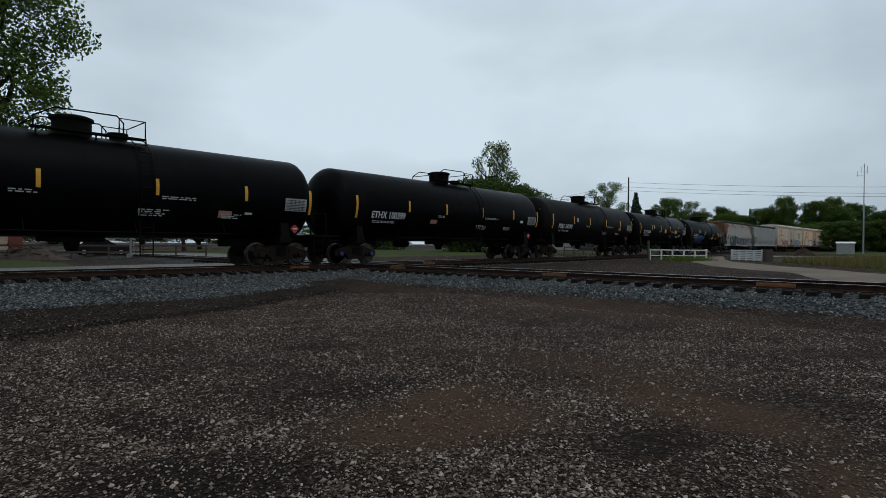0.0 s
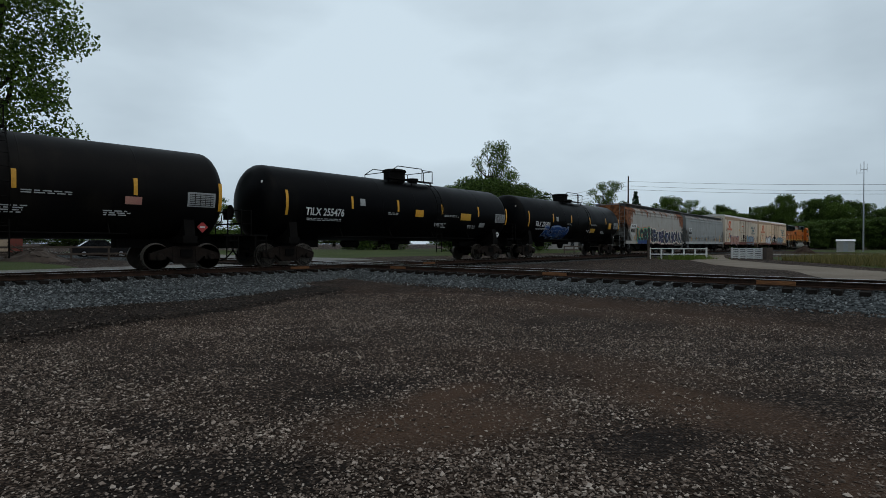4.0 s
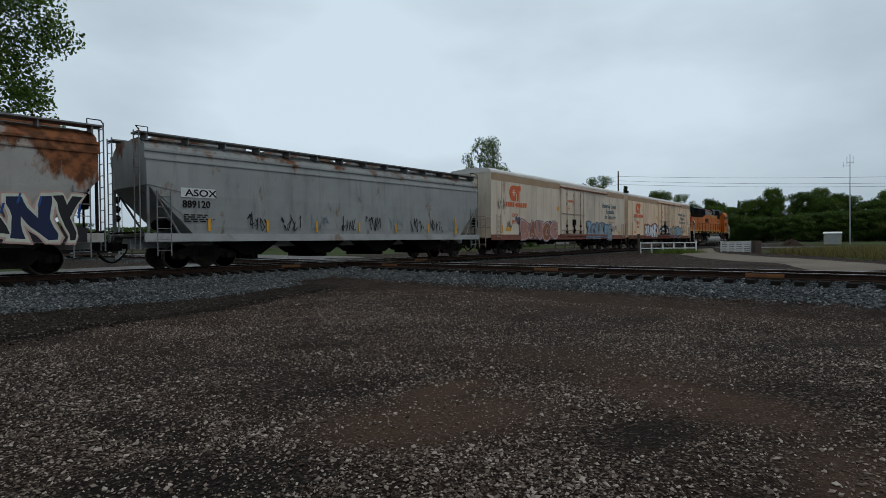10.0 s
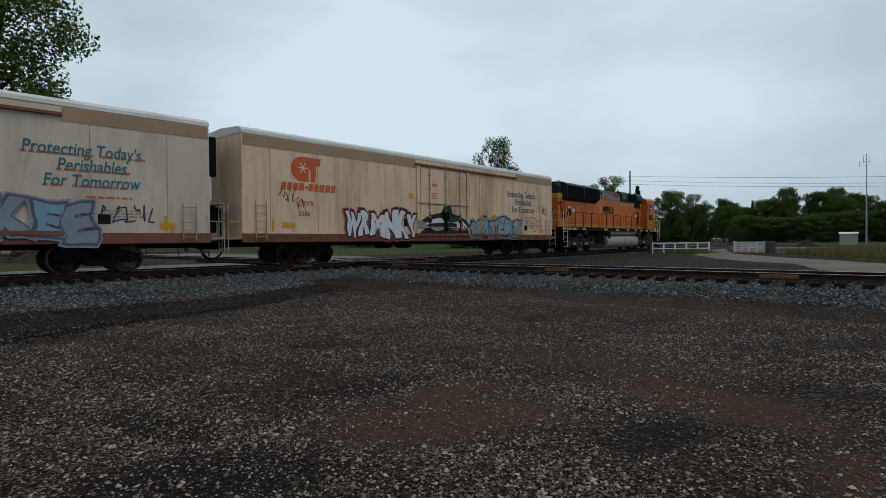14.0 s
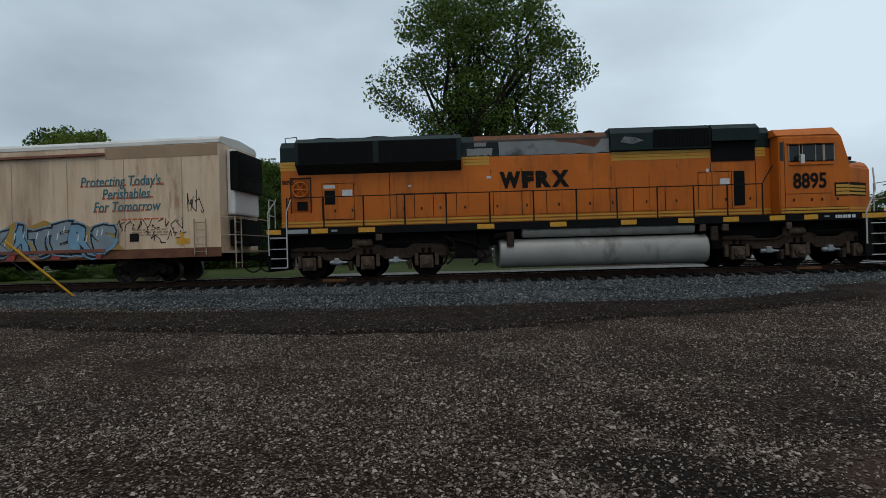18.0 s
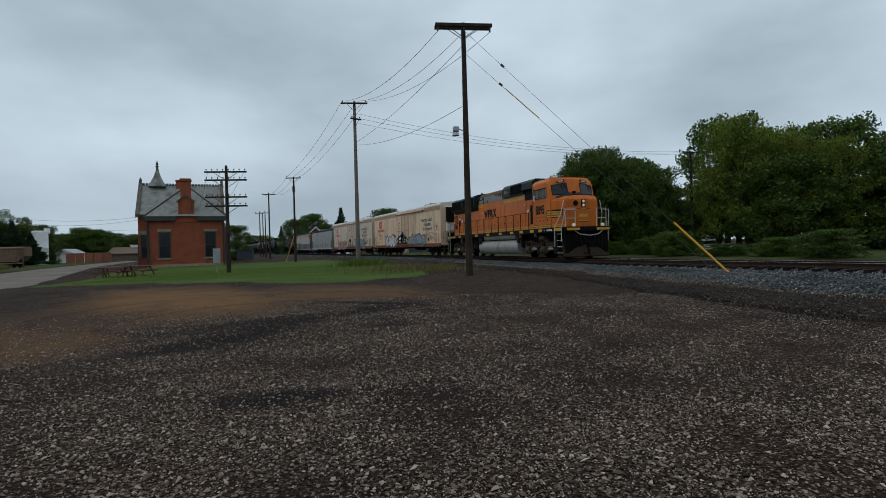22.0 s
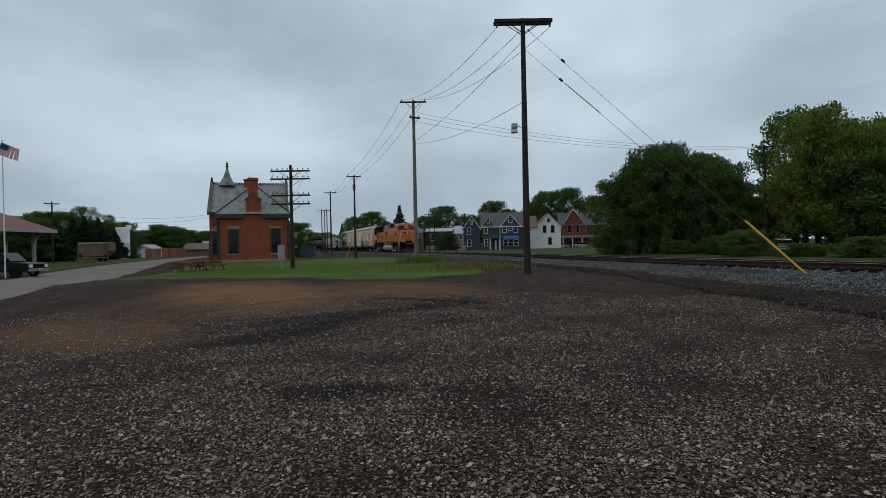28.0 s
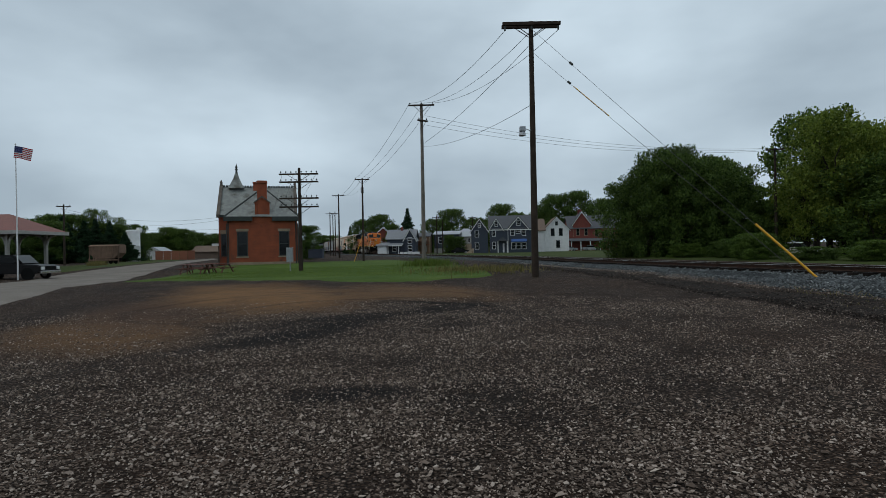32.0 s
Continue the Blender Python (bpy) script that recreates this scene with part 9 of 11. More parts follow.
def tufts(name, area, count, hgt, material, label, seed):
    """Grass or weeds, one mesh of blades over an area given by a point function."""
    rg = np.random.default_rng(seed)
    p = np.array([area(rg) for _ in range(count)])
    z = np.array([ground_z(x, y) for x, y in p])
    a = rg.uniform(0, 2 * np.pi, count)
    h = hgt * rg.uniform(0.5, 1.3, count)
    lean = rg.normal(0, 0.35, (count, 2)) * h[:, None]
    wd = np.stack([np.cos(a), np.sin(a)], 1) * (0.014 + 0.02 * h[:, None])
    v = np.zeros((count, 3, 3))
    v[:, 0, :2], v[:, 1, :2], v[:, 2, :2] = p - wd, p + wd, p + lean
    v[:, 0, 2] = v[:, 1, 2] = z
    v[:, 2, 2] = z + h
    me = bpy.data.meshes.new(name)
    me.vertices.add(count * 3)
    me.vertices.foreach_set("co", v.ravel())
    me.loops.add(count * 3)
    me.loops.foreach_set("vertex_index", np.arange(count * 3))
    me.polygons.add(count)
    me.polygons.foreach_set("loop_start", np.arange(count) * 3)
    me.update(calc_edges=True)
    me.materials.append(material)
    return tagged(new(name, me), label, "grass", kind="stuff")


def between(p, q, r, s):
    """Points spread over a four-cornered area."""
    def f(rg):
        u, v = rg.random(), rg.random()
        a = (p[0] + (q[0] - p[0]) * u, p[1] + (q[1] - p[1]) * u)
        b = (s[0] + (r[0] - s[0]) * u, s[1] + (r[1] - s[1]) * u)
        return a[0] + (b[0] - a[0]) * v, a[1] + (b[1] - a[1]) * v
    return f


def near(x, y, sd):
    return lambda rg: (x + rg.normal(0, sd), y + rg.normal(0, sd))


tufts("lawn_grass", between((-17.8, -26), (-23.5, -10.2), (-38, -20), (-34, -40)), 26000, 0.10, M_GRASS, "mown grass blades on the lawn", 1)
tufts("weeds", near(-35.6, -19.5, 0.8), 1500, 0.55, M_GRASS, "tall weeds at the foot of a pole", 2)
tufts("weeds", near(-27.5, -12.0, 1.6), 1300, 0.35, M_DRYGRASS, "dry weeds at the lawn's end", 3)
tufts("weeds", between((23, 25), (27, 44), (44, 50), (42, 33)), 16000, 0.55, M_DRYGRASS, "dry yellow weeds on the verge", 4)
tufts("weeds", between((32, 27), (38, 40), (52, 46), (50, 34)), 9000, 1.0, M_GRASS, "tall green weeds on the verge", 5)
tufts("weeds", near(20.6, 46.0, 0.9), 1500, 0.4, M_GRASS, "weeds under the white gate", 6)
tufts("weeds", between((-37, -63.5), (-40.5, -67), (-41.5, -70), (-38, -67)), 1200, 0.5, M_DRYGRASS, "rough grass beside the rusty hopper", 7)
tufts("weeds", between((-22, 1.5), (-15, 2.5), (-14.5, 5.5), (-23, 4.5)), 420, 0.10, M_DRYGRASS, "thin weeds beside the ballast", 8)

# ---- poles and wires ----
def pole(x, y, h, r=0.15, label="tall brown wooden utility pole", material=M_WOOD, z=None):
    t = thing("utility_pole", pose(x, y, ground_z(x, y) if z is None else z), label, "utility pole", "utility poles")
    bm = bmesh.new()
    lathe(bm, [(-0.4, r)] + [(h * k / 10, r * (1 - 0.04 * k) * (1 + 0.03 * math.sin(k * 2.3))) for k in range(11)], "z", 14)
    part("shaft", bm, material, t, smooth=True)
    return t


def crossarm(t, z, length, turn, pins=4, thick=0.055, drop=False, material=M_WOOD, y=-0.17):
    bm = bmesh.new()
    bevel_box(bm, -length / 2, length / 2, y - thick, y + thick, z - thick * 1.1, z + thick * 1.1, 0.008)
    bmesh.ops.transform(bm, matrix=pose(0, 0, 0, 0, 0, turn), verts=bm.verts)
    arm = part("crossarm", bm, material, t)
    for k in range(pins):
        px_ = -length / 2 + 0.12 + k * (length - 0.24) / max(1, pins - 1)
        bm = bmesh.new()
        s = -1 if drop else 1
        lathe(bm, [(z + 0.03, 0.012), (z + 0.10, 0.014), (z + 0.13, 0.05), (z + 0.17, 0.045), (z + 0.21, 0.02)] if s > 0 else [(z - 0.21, 0.02), (z - 0.17, 0.045), (z - 0.13, 0.05), (z - 0.10, 0.014), (z - 0.03, 0.012)], "z", 8, 0, (px_, y, 0))
        bmesh.ops.transform(bm, matrix=pose(0, 0, 0, 0, 0, turn), verts=bm.verts)
        part("insulator", bm, M_TRIMDARK, arm)
    for s in (-1, 1):
        bm = bmesh.new()
        tube(bm, (s * length * 0.28, y, z - 0.05), (0, y * 0.6, z - 0.55), 0.018, 0.018, 5)
        bmesh.ops.transform(bm, matrix=pose(0, 0, 0, 0, 0, turn), verts=bm.verts)
        part("arm_brace", bm, M_WOOD, arm)
    return arm


M_GUY = surf("dull_strand", (0.11, 0.11, 0.115), (0.07, 0.07, 0.07), 4, 0.7)


def wire(name, a, b, sag, r=0.011, label="thin dark overhead wire between poles", parent=None, n=18, material=M_WIRE):
    a, b = Vector(a), Vector(b)
    bm = bmesh.new()
    pts = [a.lerp(b, i / n) - Vector((0, 0, 4 * sag * (i / n) * (1 - i / n))) for i in range(n + 1)]
    side = (b - a).cross(Vector((0, 0, 1)))
    side = side.normalized() if side.length > 1e-4 else Vector((1, 0, 0))
    up = side.cross((b - a).normalized())
    rings_ = [[bm.verts.new(p + (side * math.cos(q) + up * math.sin(q)) * r) for q in (0.8, 2.37, 3.94, 5.51)] for p in pts]
    for p, q in zip(rings_, rings_[1:]):
        for k in range(4):
            bm.faces.new((p[k], p[(k + 1) % 4], q[(k + 1) % 4], q[k]))
    ob = part(name, bm, material, parent)
    if parent is None:
        tagged(ob, label, "wire", "overhead wires")
    return ob


P1 = (-23.3, -7.4)
P1Z = ground_z(*P1)
pole1 = pole(*P1, 11.3, 0.16, "tall dark wooden utility pole with a double crossarm")
arm_turn = 117
for y in (-0.17, 0.17):
    crossarm(pole1, 11.15, 2.55, arm_turn, 0, 0.065, y=y)
for s in (-1.15, 0.0, 1.15):
    bm = bmesh.new()
    tube(bm, (s, -0.17, 11.05), (s * 1.02, -0.17, 10.85), 0.05, 0.035, 8)
    bmesh.ops.transform(bm, matrix=pose(0, 0, 0, 0, 0, arm_turn), verts=bm.verts)
    part("insulator", bm, M_TRIMDARK, pole1)
bm = bmesh.new()
tube(bm, (-0.1, -0.1, 6.45), (-0.42, -0.25, 6.55), 0.02)
bevel_box(bm, -0.62, -0.36, -0.4, -0.12, 6.38, 6.62, 0.05)
lathe(bm, [(6.22, 0.16), (6.38, 0.12)], "z", 12, 0, (-0.5, -0.26, 0))
bmesh.ops.transform(bm, matrix=pose(0, 0, 0, 0, 0, arm_turn), verts=bm.verts)
part("area_lamp", bm, M_GALV, pole1, "grey lamp head on a short arm")
P2 = (-35.8, -20.0)
pole2 = pole(*P2, 12.2, 0.17, "weathered grey utility pole with one crossarm", M_WOODGREY)
crossarm(pole2, 12.05, 1.95, 117, 3, 0.05)
crossarm(pole2, 10.9, 0.9, 150, 2, 0.05)
P3 = (-49.5, -35.3)
pole3 = pole(*P3, 9.2, 0.13, "slim wooden pole with a small crossarm")
crossarm(pole3, 9.05, 1.6, 117, 2, 0.045)
bm = bmesh.new()
lathe(bm, [(7.6, 0.12), (7.65, 0.17), (8.2, 0.17), (8.25, 0.1)], "z", 12, 0, (-0.25, -0.2, 0))
part("transformer", bm, M_GALV, pole3)
P4 = (-72.2, -56.3)
pole4 = pole(*P4, 10.6, 0.15, "distant wooden pole with two crossarms")
crossarm(pole4, 10.3, 2.0, 117, 3)
for x, y, h in ((-102.8, -82.8, 10.4), (-100.4, -79.4, 10.2), (-113.2, -59.7, 9.0), (-116.9, -52.2, 8.8), (-134, -92, 10.0)):
    crossarm(pole(x, y, h, 0.15, "distant wooden utility pole"), h - 0.4, 2.0, 117, 2)
for x, y, h in ((-101.6, -81.0, 10.0), (-116.5, -59.9, 8.2)):
    pole(x, y, h, 0.14, "slim wooden utility pole with no crossarm")
PR = (-56.2, 4.2)
pole_r = pole(*PR, 9.6, 0.15, "brown wooden pole beyond the track")
crossarm(pole_r, 9.45, 1.5, 100, 3)
PT = (-29.6, -26.5)
tele = pole(*PT, 7.3, 0.15, "old telegraph pole with four crossarms of insulators")
for z in (6.85, 6.3, 5.15, 4.55):
    crossarm(tele, z, 2.75, 117, 8, 0.05)
bm = bmesh.new()
bevel_box(bm, -0.95, -0.5, -0.25, -0.05, 0.7, 1.7, 0.02)
tube(bm, (-0.72, -0.1, -0.1), (-0.72, -0.1, 0.7), 0.04)
bmesh.ops.transform(bm, matrix=pose(0, 0, 0, 0, 0, 117), verts=bm.verts)
part("meter_box", bm, M_GALV, tele, "pale grey meter box")
PA = (25.3, 74.6)
pole(*PA, 10.6, 0.14, "dark wooden utility pole beyond the tracks")


def arm_end(p, z, off, turn=117):
    return (p[0] + off * math.cos(radians(turn)), p[1] + off * math.sin(radians(turn)), ground_z(*p) + z)


for o1, o2 in ((-1.18, -0.9), (0.0, 0.15), (1.18, 0.85)):
    wire("wire", arm_end(P1, 10.9, o1), arm_end(P2, 12.25, o2), 0.75)
    wire("wire", arm_end(P2, 12.25, o2), arm_end(P3, 9.2, o1 * 0.6), 0.55)
    wire("wire", arm_end(P3, 9.2, o1 * 0.6), arm_end(P4, 10.4, o1 * 0.8), 0.8)
wire("wire", arm_end(P1, 10.35, 0), arm_end(P2, 9.2, 0.1), 0.3)
wire("wire", arm_end(P1, 7.6, -0.1), arm_end(P2, 9.0, 0.1), 0.45)
for z, o in ((11.3, 0.3), (10.95, 0.4), (10.6, 0.3)):
    wire("wire", arm_end(P2, z, o), (PR[0], PR[1], ground_z(*PR) + 9.6 - (11.3 - z) * 0.3), 0.9)
for o in (-1.2, -0.4, 0.5, 1.2):
    wire("wire", arm_end(PT, 6.9, o), arm_end((-72, -70), 7.0, o), 0.8)
far_pole = pole(-40.4, -75.9, 7.9, 0.14, "slim grey wooden pole behind the canopy")
crossarm(far_pole, 7.6, 1.6, 150, 2)
for z, sag in ((5.45, 0.9), (5.15, 1.1)):
    wire("wire", (-41.9, -49.2, z), (-40.4, -75.9, z + 2.2), sag, 0.014)
wire("wire", (-72, -66, 6.0), (-40, -99, 6.6), 0.9, 0.014)
# two guys to the ballast's edge, one with a yellow guard
for top_z, low, guard in ((10.0, (-22.88, 2.32, 0.54), False), (11.0, (-22.83, 2.89, 0.36), True)):
    a = Vector((P1[0], P1[1], P1Z + top_z))
    b = a + (Vector(low) - a) * 1.035
    g = thing("guy_wire", Matrix(), "steel guy wire with a bright yellow plastic guard" if guard else "steel guy wire from pole to ground", "guy wire", "guy wires")
    wire("cable", a, b, 0.04, 0.010, parent=g, material=M_GUY)
    bm = bmesh.new()
    tube(bm, a.lerp(b, 0.16), a.lerp(b, 0.172), 0.05, 0.05, 8)
    part("strain_insulator", bm, M_TRIMDARK, g)
    bm = bmesh.new()
    if guard:
        tube(bm, a.lerp(b, 0.795), a.lerp(b, 0.966), 0.040, 0.040, 10)
    else:
        tube(bm, a.lerp(b, 0.185), a.lerp(b, 0.33), 0.014, 0.014, 8)
    part("guard", bm, M_GUARD, g, "yellow guard sleeve")
# guy of the third pole
wire("guy_wire", (P3[0], P3[1], 3.5), (P3[0] + 0.9, P3[1] - 0.6, 0.35), 0.0, 0.03, "yellow guarded guy at a pole's foot", material=M_GUARD)
for z, sag in ((10.2, 0.9), (9.6, 1.1), (9.1, 1.0)):
    wire("wire", (PA[0], PA[1], z), (96, 60, z - 0.4), sag, 0.02)
    wire("wire", (PA[0], PA[1], z), (2, 118, z - 2.4), sag * 0.5, 0.016)

# ---- right of the diamond: mast, hut, gates ----
mast = thing("radio_mast", pose(72.3, 93.8, ground_z(72.3, 93.8)), "slim grey radio mast with an antenna head", "mast")
bm = bmesh.new()
tube(bm, (0, 0, 0), (0, 0, 8), 0.13, 0.10, 8)
tube(bm, (0, 0, 8), (0, 0, 15.6), 0.08, 0.05, 8)
part("shaft", bm, M_GALV, mast)
bm = bmesh.new()
for s in (-1, 1):
    tube(bm, (0, 0, 14.2), (s * 0.55, 0, 14.2), 0.03)
    tube(bm, (s * 0.55, 0, 13.9), (s * 0.55, 0, 15.2), 0.035)
tube(bm, (-1.3, 0, 13.6), (0, 0, 13.6), 0.03)
tube(bm, (-1.2, 0, 13.3), (-1.2, 0, 14.3), 0.03)
part("antenna", bm, M_GALV, mast)
hut = thing("equipment_hut", pose(67.1, 90.9, ground_z(67.1, 90.9), 0, 0, -36) @ Matrix.Diagonal((0.72, 0.72, 0.86, 1)), "grey steel signal hut with a pale roof", "hut")
bm = bmesh.new()
bevel_box(bm, -1.7, 1.7, 0, 2.4, -0.1, 2.2, 0.02)
part("wall", bm, M_CONCRETE, hut)
bm = bmesh.new()
prism(bm, [(-0.15, 2.2), (1.2, 2.5), (2.55, 2.2), (2.55, 2.12), (-0.15, 2.12)], -1.85, 1.85, "yz")
part("roof", bm, M_WHITEPAINT, hut)
bm = bmesh.new()
bevel_box(bm, -0.4, 0.5, -0.03, 0.0, 0, 1.95, 0.01)
part("door", bm, M_GALV, hut)


def white_rail(a, b, height, boards, label):
    d = Vector((b[0] - a[0], b[1] - a[1], 0))
    ln = d.length
    t = thing("gate_fence", pose(a[0], a[1], ground_z(*a), 0, 0, math.degrees(math.atan2(d.y, d.x))), label, "fence", "white fences by the crossing")
    n = max(3, round(ln / 0.95) + 1)
    for k in range(n):
        bm = bmesh.new()
        x = ln * k / (n - 1)
        bevel_box(bm, x - 0.06, x + 0.06, -0.05, 0.05, -0.2, height + (0.05 if k in (0, n - 1) else 0), 0.01)
        part("post", bm, M_WHITEPAINT, t)
    for k in range(boards):
        bm = bmesh.new()
        z = height * (k + 1) / boards
        bevel_box(bm, -0.05, ln + 0.05, -0.09, -0.05, z - (0.09 if boards < 4 else 0.11), z, 0.008)
        part("board", bm, M_WHITEPAINT, t)
    return t


white_rail((18.0, 47.4), (22.8, 47.2), 0.95, 2, "open white board fence beside the dirt road")
white_rail((26.5, 50.0), (27.27, 46.64), 0.95, 6, "close-boarded white fence beside the dirt road")
bm = bmesh.new()
bevel_box(bm, -0.28, 0.28, -0.28, 0.28, -0.2, 1.0, 0.04)
ob = part("gate_post", bm, M_DEADWOOD)
ob.matrix_world = pose(27.45, 46.1, ground_z(27.45, 46.1))
tagged(ob, "stout dark wooden post at the fence's end", "post")
bm = bmesh.new()
bevel_box(bm, -0.09, 0.09, -0.09, 0.09, -0.2, 1.7, 0.02)
ob = part("gate_post", bm, M_DEADWOOD)
ob.matrix_world = pose(17.7, 47.0, ground_z(17.7, 47.0))
tagged(ob, "dark wooden post at the fence's end", "post")


def heap(name, x, y, w, d, h, material, label, seed, count=260, stick=0.0):
    """A heap: an uneven mound with lumps, and sticks where asked."""
    rr = random.Random(seed)
    t = thing(name, pose(x, y, ground_z(x, y)), label, "heap")
    bm = bmesh.new()
    n, m = 26, 9
    rows = []
    for j in range(m + 1):
        f = j / m
        row = []
        for i in range(n):
            a = 2 * math.pi * i / n
            k = 1 + 0.3 * noise.noise((math.cos(a) * 1.7, math.sin(a) * 1.7, seed + f * 2))
            row.append(bm.verts.new((math.cos(a) * w / 2 * (1 - f) * k, math.sin(a) * d / 2 * (1 - f) * k, -0.1 + (h + 0.1) * math.sin(f * math.pi / 2) * (0.85 + 0.3 * noise.noise((a * 2, f * 3, seed))))))
        rows.append(row)
    for p, q in zip(rows, rows[1:]):
        for i in range(n):
            bm.faces.new((p[i], p[(i + 1) % n], q[(i + 1) % n], q[i]))
    part("mound", bm, material, t)
    if stick:
        for k in range(int(stick)):
            bm = bmesh.new()
            a, r = rr.uniform(0, 6.28), rr.uniform(0, 0.4)
            p = Vector((math.cos(a) * w * r, math.sin(a) * d * r, h * (1 - 1.6 * r) * 0.8))
            e = p + Vector((rr.uniform(-1, 1), rr.uniform(-1, 1), rr.uniform(-0.1, 0.9))) * rr.uniform(0.5, 1.4)
            limb(bm, p, e, rr.uniform(0.04, 0.1), 0.015, rr, 4, 5, 0.25)
            part("root", bm, M_DEADWOOD, t)
    return t


heap("dirt_heap", 49.1, 74.2, 3.4, 2.2, 1.15, M_TRUCK, "low dark heap of rubble beside the far road", 4)
heap("stump_heap", -43.0, 20.4, 3.6, 2.6, 1.5, M_DEADWOOD, "heap of uprooted tree stumps and roots", 5, stick=26)
heap("stump_heap", -45.0, 25.2, 5.5, 2.6, 0.8, M_DEADWOOD, "low heap of soil, logs and roots", 6, stick=18)
heap("stump_heap", -29.0, 38.6, 5.0, 2.6, 0.9, M_DEADWOOD, "dark heap of brush and roots behind the train", 7, stick=20)
for k, (x, y, ln, turn) in enumerate(((-43.6, 24.0, 4.0, 60), (-44.2, 26.8, 3.2, 40), (-42.4, 27.8, 2.6, 80))):
    bm = bmesh.new()
    limb(bm, (-ln / 2, 0, 0.3), (ln / 2, 0, 0.42), 0.26, 0.2, random.Random(k), 5, 10, 0.03)
    ob = part("log", bm, M_DEADWOOD, smooth=True)
    ob.matrix_world = pose(x, y, ground_z(x, y) + 0.25, 0, 0, turn)
    tagged(ob, "felled brown log on the ground", "log", "felled logs")

# signal beside the main track, and low rail fence
sg = thing("signal", pose(-24.1, 42.0, ground_z(-24.1, 42.0)), "black railway signal with three round heads on a mast", "signal")
bm = bmesh.new()
tube(bm, (0, 0, 0), (0, 0, 5.0), 0.07)
box(bm, -0.2, 0.2, -0.2, 0.2, -0.1, 0.4)
part("mast", bm, M_GALV, sg)
for z in (4.6, 3.9, 3.2):
    bm = bmesh.new()
    lathe(bm, [(-0.22, 0.27), (-0.16, 0.27), (-0.1, 0.12)], "y", 18, 0, (0, 0, z))
    lathe(bm, [(-0.42, 0.13), (-0.2, 0.12)], "y", 12, 0, (0, 0, z))
    part("signal_head", bm, M_DARK, sg)
ladder(sg, 0.15, -0.2, 0.2, 0.2, 4.8, 14, "y", material=M_GALV)
for (ax, ay), (bx, by) in (((-37, 33), (-20, 47)), ((16.0, 72), (26, 82))):
    d = Vector((bx - ax, by - ay, 0))
    t = thing("rail_fence", pose(ax, ay, ground_z(ax, ay), 0, 0, math.degrees(math.atan2(d.y, d.x))), "low dark rail fence of posts and rails", "fence", "rail fences")
    n = int(d.length / 2.4)
    for k in range(n + 1):
        bm = bmesh.new()
        bevel_box(bm, k * 2.4 - 0.06, k * 2.4 + 0.06, -0.06, 0.06, -0.2, 1.1, 0.01)
        part("post", bm, M_DEADWOOD, t)
    for z in (0.5, 1.0):
        bm = bmesh.new()
        bevel_box(bm, 0, n * 2.4, -0.1, -0.06, z - 0.07, z + 0.07, 0.01)
        part("rail", bm, M_DEADWOOD, t)


# ---- houses ----
def window(parent, x, y, z, w, h, frame=M_WHITEPAINT, mid=True, sill=True):
    wd = new("window")
    wd.parent = parent
    bm = bmesh.new()
    box(bm, x - w / 2, x + w / 2, y - 0.02, y + 0.04, z, z + h)
    part("pane", bm, M_GLASS, wd)
    f = 0.09
    bm = bmesh.new()
    box(bm, x - w / 2 - f, x - w / 2, y - 0.06, y + 0.02, z - f, z + h + f)
    box(bm, x + w / 2, x + w / 2 + f, y - 0.06, y + 0.02, z - f, z + h + f)
    box(bm, x - w / 2, x + w / 2, y - 0.06, y + 0.02, z + h, z + h + f)
    box(bm, x - w / 2, x + w / 2, y - 0.06, y + 0.02, z - f, z)
    if mid:
        box(bm, x - w / 2, x + w / 2, y - 0.045, y + 0.0, z + h / 2 - 0.03, z + h / 2 + 0.03)
    part("frame", bm, frame, wd)
    return wd


def gable_house(name, x, y, turn, w, d, eave, ridge, wall, roof, label, front=True, z=None, trim=M_WHITEPAINT):
    """A house whose front faces -y; front: its gable faces the front, else its ridge runs along the front."""
    t = thing(name, pose(x, y, ground_z(x, y) if z is None else z, 0, 0, turn), label, "house", "houses across the track")
    bm = bmesh.new()
    if front:
        prism(bm, [(-w / 2, -0.3), (-w / 2, eave), (0, ridge), (w / 2, eave), (w / 2, -0.3)], 0, d, "xz")
    else:
        prism(bm, [(0, -0.3), (0, eave), (d / 2, ridge), (d, eave), (d, -0.3)], -w / 2, w / 2, "yz")
    part("wall", bm, wall, t)
    o, th = 0.35, 0.14
    for s in (-1, 1):
        bm = bmesh.new()
        if front:
            k = (ridge - eave) / (w / 2)
            prism(bm, [(0, ridge + 0.02), (s * (w / 2 + o), eave - o * k + 0.02), (s * (w / 2 + o), eave - o * k + 0.02 + th), (0, ridge + 0.02 + th)], -o, d + o, "xz")
        else:
            k = (ridge - eave) / (d / 2)
            m = d / 2
            prism(bm, [(m, ridge + 0.02), (m + s * (m + o), eave - o * k + 0.02), (m + s * (m + o), eave - o * k + 0.02 + th), (m, ridge + 0.02 + th)], -w / 2 - o, w / 2 + o, "yz")
        part("roof", bm, roof, t)
    if front:
        for s in (-1, 1):
            bm = bmesh.new()
            k = (ridge - eave) / (w / 2)
            prism(bm, [(0, ridge - 0.2), (s * (w / 2 + o), eave - o * k - 0.2), (s * (w / 2 + o), eave - o * k), (0, ridge)], -o - 0.03, -o, "xz")
            part("barge_board", bm, trim, t)
    return t


